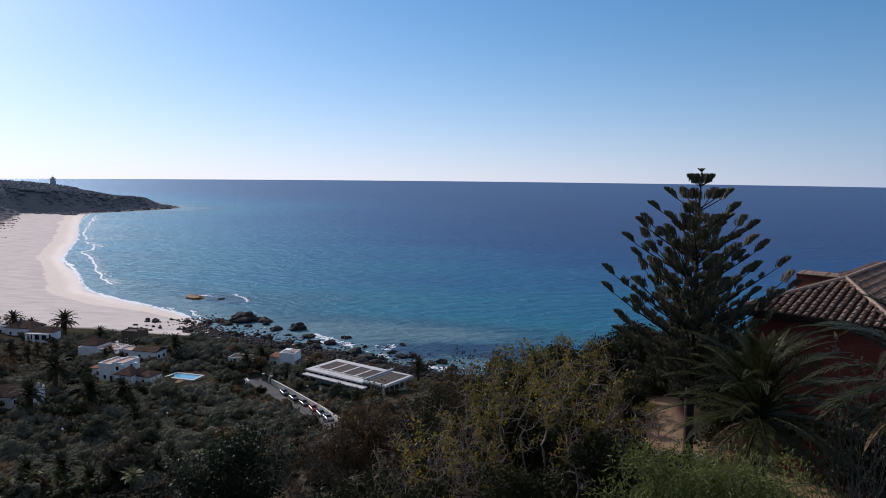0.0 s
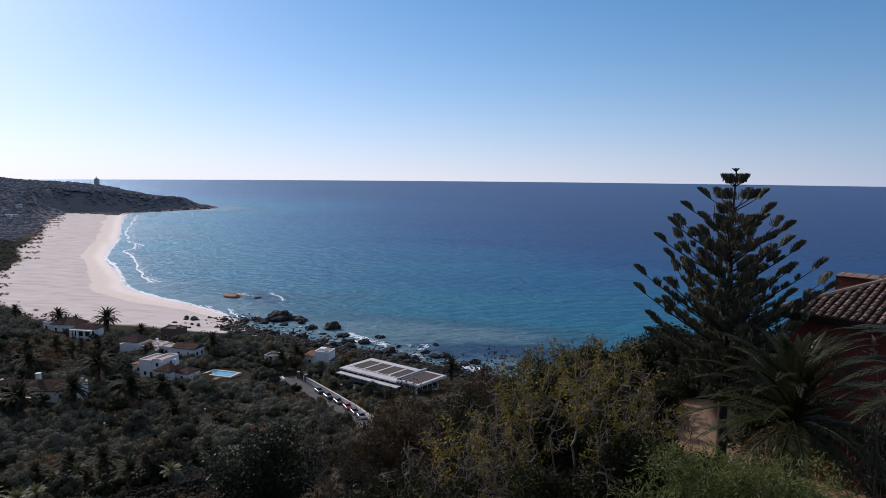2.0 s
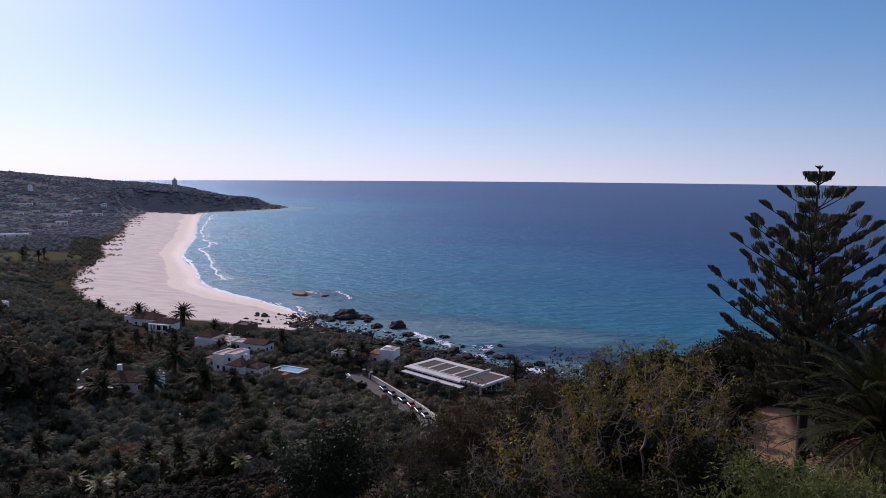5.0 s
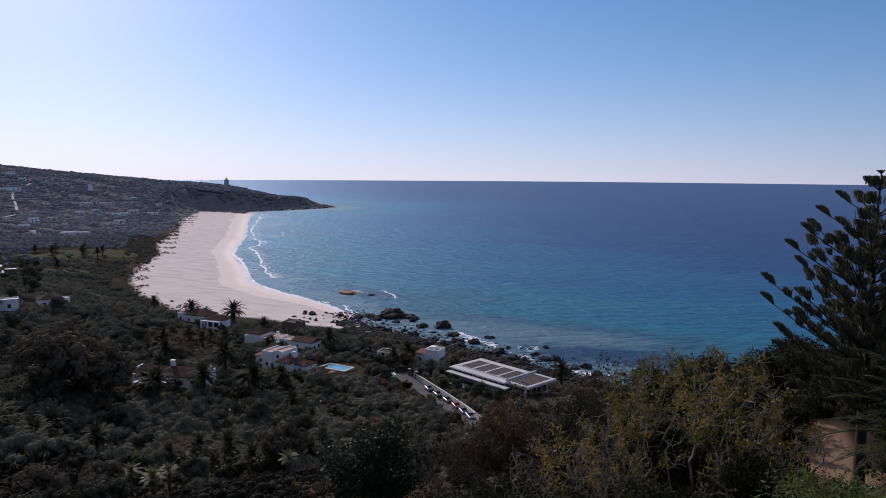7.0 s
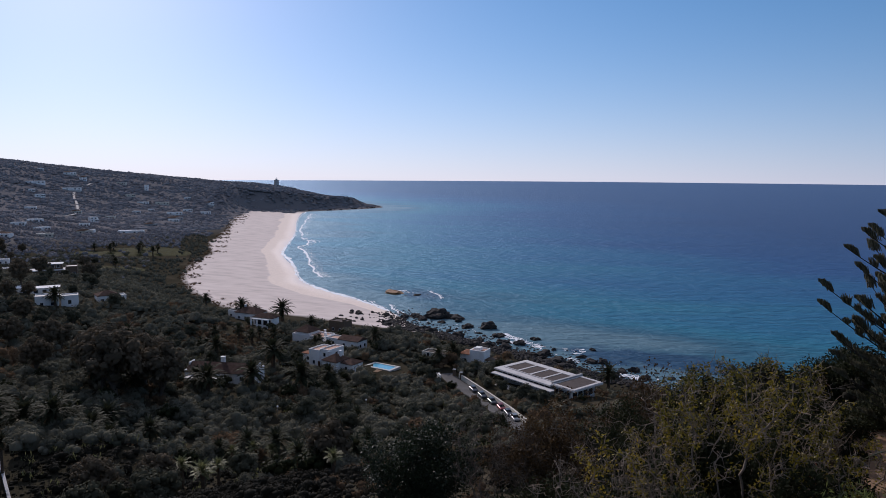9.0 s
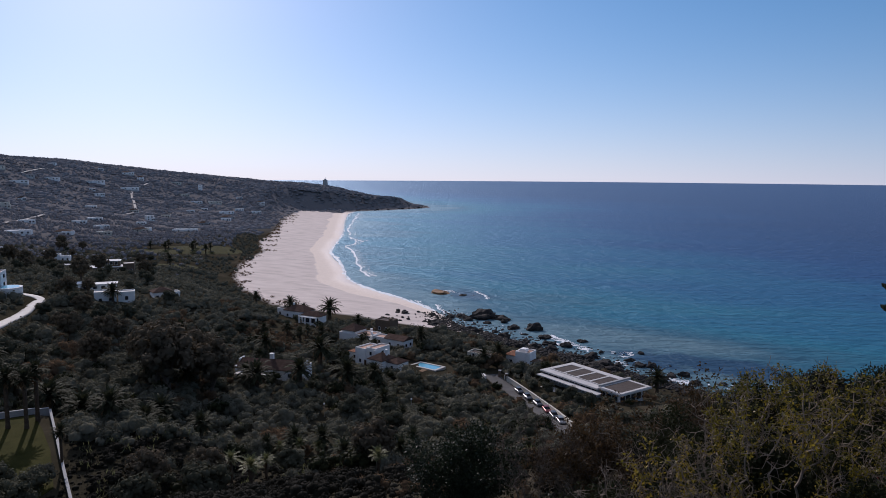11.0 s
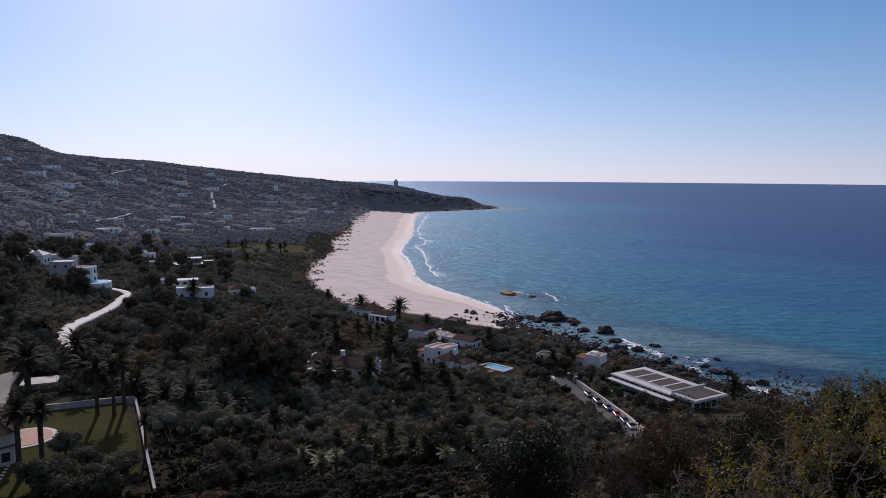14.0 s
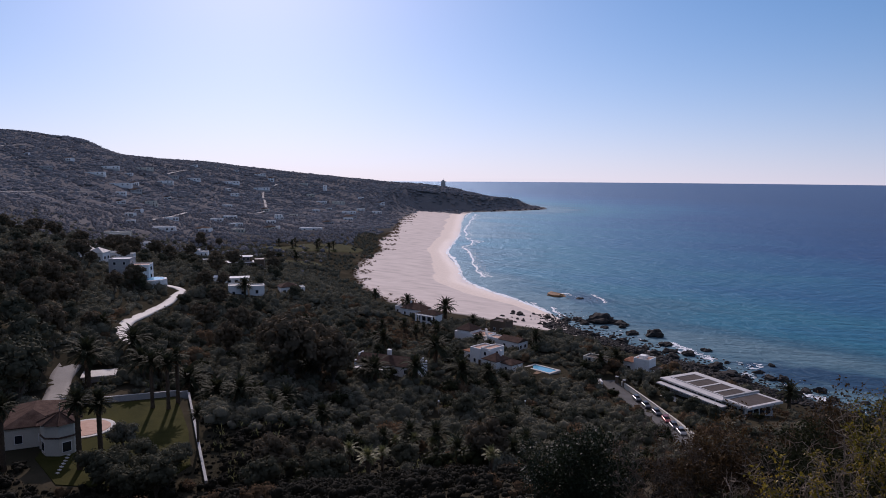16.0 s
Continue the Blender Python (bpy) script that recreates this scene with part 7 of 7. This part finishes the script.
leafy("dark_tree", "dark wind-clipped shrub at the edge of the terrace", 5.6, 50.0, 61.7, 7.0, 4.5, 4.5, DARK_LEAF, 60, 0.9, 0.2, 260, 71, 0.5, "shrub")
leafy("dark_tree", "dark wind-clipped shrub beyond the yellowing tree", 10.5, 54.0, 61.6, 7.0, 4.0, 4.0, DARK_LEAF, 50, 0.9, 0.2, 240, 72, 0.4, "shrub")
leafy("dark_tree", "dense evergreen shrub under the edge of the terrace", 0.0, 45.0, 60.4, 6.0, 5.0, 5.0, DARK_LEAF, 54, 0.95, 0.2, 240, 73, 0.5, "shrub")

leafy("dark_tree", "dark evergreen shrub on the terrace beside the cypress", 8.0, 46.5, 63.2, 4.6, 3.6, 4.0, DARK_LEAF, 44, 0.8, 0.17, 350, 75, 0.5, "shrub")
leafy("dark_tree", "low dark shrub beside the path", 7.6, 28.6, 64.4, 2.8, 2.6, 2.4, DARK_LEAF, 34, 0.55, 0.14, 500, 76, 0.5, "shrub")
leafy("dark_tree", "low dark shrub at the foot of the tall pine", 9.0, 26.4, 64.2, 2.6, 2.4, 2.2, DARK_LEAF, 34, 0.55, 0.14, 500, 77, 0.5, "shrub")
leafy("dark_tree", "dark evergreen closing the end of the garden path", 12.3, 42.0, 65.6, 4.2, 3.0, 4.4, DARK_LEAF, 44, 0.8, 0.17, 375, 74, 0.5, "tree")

# red flowers, a pale stone and a post by the path
frng = np.random.RandomState(3)
fl = thing("flower_bed", pose(8.2, 31.6, height(8.2, 31.6) + 0.15), "low bed of red garden flowers beside the path", "flowers")
pts = np.column_stack([frng.normal(0, 0.45, 90), frng.normal(0, 0.7, 90), frng.uniform(0.2, 0.85, 90)])
mesh_part("petals", mesh_from("petals", *leaf_quads(pts, np.tile((0, 0, 1.0), (90, 1)), 0.13, frng, 0.9, 0.5), FLOWER), fl)
pts = np.column_stack([frng.normal(0, 0.5, 500), frng.normal(0, 0.75, 500), frng.uniform(0, 0.7, 500)])
mesh_part("foliage", mesh_from("foliage", *leaf_quads(pts, np.tile((0, 0, 1.0), (500, 1)), 0.16, frng), TREE_LEAF), fl)
st = new("garden_stone", ROCKS[2].copy())
st.data.materials.clear()
st.data.materials.append(CONCRETE)
st.matrix_world = pose(11.2, 29.0, 62.75, 0, 0, 30) @ Matrix.Diagonal((0.3, 0.24, 0.28, 1))
tagged(st, "rounded pale stone at the edge of the path", "stone")
post = thing("gate_post", pose(12.0, 28.9, 62.6), "short rough stone gate post by the path", "post")
part("shaft", boxed(-0.16, -0.16, -0.3, 0.16, 0.16, 0.72, bevel=0.05), PATH_EARTH, post)
part("cap", boxed(-0.2, -0.2, 0.72, 0.2, 0.2, 0.8, bevel=0.03), BARK, post)

# a lamp on its post in the village gardens
for x, y, tall in ((-69.4, 170.9, 3.7), (-87, 154.6, 3.2)):
    sl = thing("street_lamp", pose(x, y, height(x, y)), "garden lamp post with a white globe", "street lamp", "lamp posts")
    mesh_part("post", mesh_from("post", *tube([(0, 0, -0.5), (0, 0, 0.6), (0, 0, tall)], [0.08, 0.06, 0.045], 8), METAL), sl)
    bm = bmesh.new()
    bmesh.ops.create_icosphere(bm, subdivisions=2, radius=0.26)
    bmesh.ops.translate(bm, verts=bm.verts[:], vec=(0, 0, tall + 0.22))
    part("globe", bm, WHITE, sl, "white glass globe")
    part("collar", boxed(-0.1, -0.1, tall - 0.08, 0.1, 0.1, tall + 0.02), METAL, sl)
    keep_clear(x, y, 1.5)
    keep_clear(x * 0.975, y * 0.975, 1.8)

# ---- scrub over the slopes ----
def free_ground(x, y):
    ok = np.ones(len(x), bool)
    for cx, cy, r in CLEAR:
        if r > 0:
            ok &= (x - cx) ** 2 + (y - cy) ** 2 > (r + 0.9) ** 2
    return ok


def jittered(x0, x1, y0, y1, step, rng):
    x, y = np.meshgrid(np.arange(x0, x1, step), np.arange(y0, y1, step))
    x, y = x.ravel() + rng.uniform(-0.55, 0.55, x.size) * step, y.ravel() + rng.uniform(-0.55, 0.55, x.size) * step
    return x, y


def scrub(name, label, x, y, radius, per, leaf, mat, rng, sit=0.3, slim=0.7, squash=0.85, lobes=1, fewest=4, core=0.5):
    """Rounded bushes on the ground, each of one or more lobes, clad in leaves."""
    z = ground(x, y)
    cen = np.stack([x, y, z + radius * sit], 1)
    n = len(x)
    if lobes > 1:
        big = np.repeat(np.arange(n), lobes)
        d = unit(rng.normal(size=(len(big), 3)))
        d[:, 2] = np.abs(d[:, 2]) * 0.8
        lob = cen[big] + d * (radius[big] * rng.uniform(0.3, 0.72, len(big)))[:, None] * (1, 1, squash)
        lr = radius[big] * rng.uniform(0.35, 0.6, len(big))
    else:
        lob, lr = cen, radius
    count = np.maximum(fewest, per * lr ** 2).astype(int)
    which = np.repeat(np.arange(len(lob)), count)
    d = unit(rng.normal(size=(len(which), 3)))
    d[:, 2] = np.where(d[:, 2] < -0.1, -d[:, 2], d[:, 2])
    at = lob[which] + d * (lr[which] * rng.uniform(0.8, 1.06, len(which)))[:, None] * (1, 1, squash)
    if lobes > 1:
        mids, wides = np.concatenate([cen, lob]), np.concatenate([radius * np.where(x > -14, 0.34, core), lr * np.repeat(np.where(x > -14, 0.5, 0.76), lobes)])
    else:
        mids, wides = cen, radius * core
    core_v = mids[:, None] + ICO_V[None] * wides[:, None, None] * (1, 1, squash) * rng.uniform(0.82, 1.08, (len(mids), 12, 1))
    core_f = (ICO_F[np.arange(20) % 4 < 3][None] + (12 * np.arange(len(mids)))[:, None, None]).reshape(-1, 3)
    return tagged(new(name, tri_mesh(name, leaf_shell(at, d, leaf, rng, slim), (core_v.reshape(-1, 3), core_f), mat)), label, "scrub", kind="stuff")


rng = np.random.RandomState(101)
x, y = jittered(-205, 40, 22, 275, 2.9, rng)
s = inland(x, y)
ok = free_ground(x, y) & (y > -0.46 * x - 6) & (s > beach_width(x, y) * 0.93 + 2 + 8 * smoothstep(-95, -60, x) + 4 * wave_noise(x, y, 30, 2)) & ~((x > -4) & (y < 60) & (np.hypot(x - 3, y - 12) < 12))
ok &= ~((x > 4) & (x < 24) & (y < 33)) | (rng.rand(len(x)) < 0.3)
x, y, s = x[ok], y[ok], s[ok]
patchy = wave_noise(x, y, 17, 6) + 0.6 * wave_noise(x, y, 6, 7)
r = np.clip(1.9 + 0.95 * patchy + rng.normal(0, 0.6, len(x)), 0.9, 4.6) * np.where((x > -4) & (y < 40), 0.7, 1) 
r = np.where(x > -14, np.minimum(r, 1.9), r)
r = np.where((np.hypot(x, y) < 128) & (x < -8), np.minimum(r * 0.85, 1.65), r)
flat_top = np.where((x > -14) | (np.hypot(x, y) < 128), 0.3, 1.0)
grow_up = np.clip(0.3 + 0.35 * np.maximum(0, patchy) * rng.rand(len(x)), 0.1, flat_top)
kind_ = wave_noise(x, y, 24, 8) + rng.normal(0, 0.5, len(x))
brown = (np.hypot((x + 150) / 26, (y - 236) / 22) < 1) & (rng.rand(len(x)) < 0.75) | (kind_ > 0.95)
olive = (kind_ < -0.55) & ~brown
r = np.where(np.hypot((x + 150) / 26, (y - 236) / 22) < 1, r * 0.6, r)
for pick, name, label, mat in ((~brown & ~olive, "scrub", "dense dark green coastal scrub of rounded bushes", SCRUB), (olive, "grey_scrub", "grey-green lentisk and wild olive scrub", OLIVE_LEAF), (brown, "dry_scrub", "dry brownish scrub and bracken", DRY_SCRUB)):
    # near bushes, green and olive alike, take the copy with shade in its colour
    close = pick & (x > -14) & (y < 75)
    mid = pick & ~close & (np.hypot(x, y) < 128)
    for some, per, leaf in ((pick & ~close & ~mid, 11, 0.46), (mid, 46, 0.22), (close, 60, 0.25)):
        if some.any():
            scrub(name, label, x[some], y[some], r[some], per, leaf, SHADE_SCRUB if mat is not DRY_SCRUB and per > 20 else mat, rng, sit=grow_up[some], lobes=5)
# low undergrowth in the gaps between the bushes, in the same shade-darkened colour
x, y = jittered(-128, -14, 34, 135, 1.5, rng)
ok = (y > -0.46 * x - 6) & (np.hypot(x, y) < 140)
for cx, cy, cr in CLEAR:
    if cr > 0:
        ok &= (x - cx) ** 2 + (y - cy) ** 2 > (cr + 0.4 if cr > 2 else max(0.3, cr - 0.8)) ** 2
x, y = x[ok], y[ok]
scrub("undergrowth", "low dark undergrowth between the bushes", x, y, rng.uniform(0.6, 1.15, len(x)), 10, 0.26, SHADE_SCRUB, rng, sit=0.1, squash=0.7)
# taller leafless-looking reeds and weeds between the bushes
x2, y2 = jittered(-140, 0, 60, 220, 3.2, rng)
ok = free_ground(x2, y2) & (np.hypot(x2, y2) > 105) & (inland(x2, y2) > 30) & (wave_noise(x2, y2, 14, 31) > 0.15)
x2, y2 = x2[ok], y2[ok]
n_ = len(x2) * 9
at = np.column_stack([np.repeat(x2, 9) + rng.normal(0, 0.5, n_), np.repeat(y2, 9) + rng.normal(0, 0.5, n_), 0 * np.repeat(x2, 9)])
at[:, 2] = ground(at[:, 0], at[:, 1]) + rng.uniform(1.1, 2.0, n_)
tagged(new("weeds", mesh_from("weeds", *leaf_quads(at, np.tile((0, 0, 1.4), (n_, 1)), 0.75, rng, 0.16, 0.5), YUCCA_LEAF)), "pale spiky weeds and fan palms among the scrub", "weeds", kind="stuff")

# low dry scrub creeping out over the back of the beach
x, y = jittered(-640, -190, 260, 1000, 3.4, rng)
s = inland(x, y) / beach_width(x, y)
ok = (s > 0.74) & (s < 1.02) & (1.0 * wave_noise(x, y, 26, 44) + 8 * (s - 0.93) + 0.4 * rng.normal(size=len(x)) > 0.12)
scrub("dune_scrub", "low dry tufts on the sand behind the beach", x[ok], y[ok], rng.uniform(0.7, 1.9, ok.sum()), 6, 0.7, DRY_SCRUB, rng, sit=0.1, squash=0.6)

# the valley behind the beach
x, y = jittered(-640, -60, 20, 640, 3.6, rng)
s = inland(x, y)
ok = free_ground(x, y) & (y > -0.46 * x - 6) & (s > beach_width(x, y) * 0.97 + 3 + 9 * wave_noise(x, y, 45, 2)) & ~((x > -206) & (x < 41) & (y > 22) & (y < 275))
ok &= (np.hypot(x, y) < 500) | (rng.rand(len(x)) < 0.6)
meadow = (np.hypot((x + 395) / 46, (y - 478) / 36) < 1) | (np.hypot((x + 345) / 25, (y - 395) / 18) < 1)
ok &= ~meadow | (rng.rand(len(x)) < 0.12)
x, y, s = x[ok], y[ok], s[ok]
r = np.clip(1.7 + 0.7 * wave_noise(x, y, 30, 16) + rng.normal(0, 0.35, len(x)), 0.7, 3.6)
dune = s < beach_width(x, y) + 26
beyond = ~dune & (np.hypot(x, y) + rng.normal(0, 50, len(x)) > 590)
for pick, name, label, mat in ((~dune & ~beyond, "scrub", "dark scrub and low trees across the valley", SCRUB), (beyond, "hill_scrub", "scrub at the foot of the hillside, paled in colour like haze", HAZE_SCRUB), (dune, "dune_scrub", "low wind-clipped scrub on the dunes behind the beach", OLIVE_LEAF)):
    scrub(name, label, x[pick], y[pick], r[pick] * (0.85 if mat is OLIVE_LEAF else 1.15 if mat is HAZE_SCRUB else 1), 2.5 if mat is HAZE_SCRUB else 5.0, 0.85, mat, rng, sit=0.25, core=0.75)
for cx, cy, wx, wy, q in ((-395, 478, 48, 30, 50), (-338, 388, 22, 12, 45)):
    n2 = 26
    uu, vv = np.meshgrid(np.linspace(-1, 1, n2), np.linspace(-1, 1, n2), indexing="ij")
    xx, yy = uu * np.sqrt(1 - vv ** 2 / 2), vv * np.sqrt(1 - uu ** 2 / 2)
    c_, s_ = math.cos(radians(q)), math.sin(radians(q))
    gxx, gyy = cx + xx * wx * c_ - yy * wy * s_, cy + xx * wx * s_ + yy * wy * c_
    I, J = np.meshgrid(np.arange(n2 - 1), np.arange(n2 - 1), indexing="ij")
    fq = np.stack([I * n2 + J, (I + 1) * n2 + J, (I + 1) * n2 + J + 1, I * n2 + J + 1], -1).reshape(-1, 4)
    vv3 = np.stack([gxx, gyy, ground(gxx, gyy) + 0.35 - 0.8 * np.maximum(np.abs(uu), np.abs(vv)) ** 6], -1).reshape(-1, 3)
    tagged(new("meadow", mesh_from("meadow", vv3, fq, LAWN, smooth=True)), "sunlit green meadow behind the dunes", "meadow", kind="structure")

# the far hillside and the cape
x, y = jittered(-1250, -440, 220, 1440, 6.4, rng)
s = inland(x, y)
near = (x > -640) & (y < 640)
ok = free_ground(x, y) & (y > -0.46 * x - 20) & (s > np.where(y > 1070, 14, beach_width(x, y) * 1.05 + 3 + 10 * wave_noise(x, y, 60, 2))) & ~near & (np.hypot(x, y) < 1700)
x, y = x[ok], y[ok]
r = np.clip(2.9 + 0.9 * wave_noise(x, y, 70, 26) + 0.6 * wave_noise(x, y, 24, 27) + rng.normal(0, 0.8, len(x)), 1.6, 6.0) * 1.5
scrub("hill_scrub", "scrub and scattered trees covering the far hillside, haze in the colour", x, y, r, 0.12, 2.2, HAZE_SCRUB, rng, sit=0.0, squash=0.36, fewest=2, core=0.9)
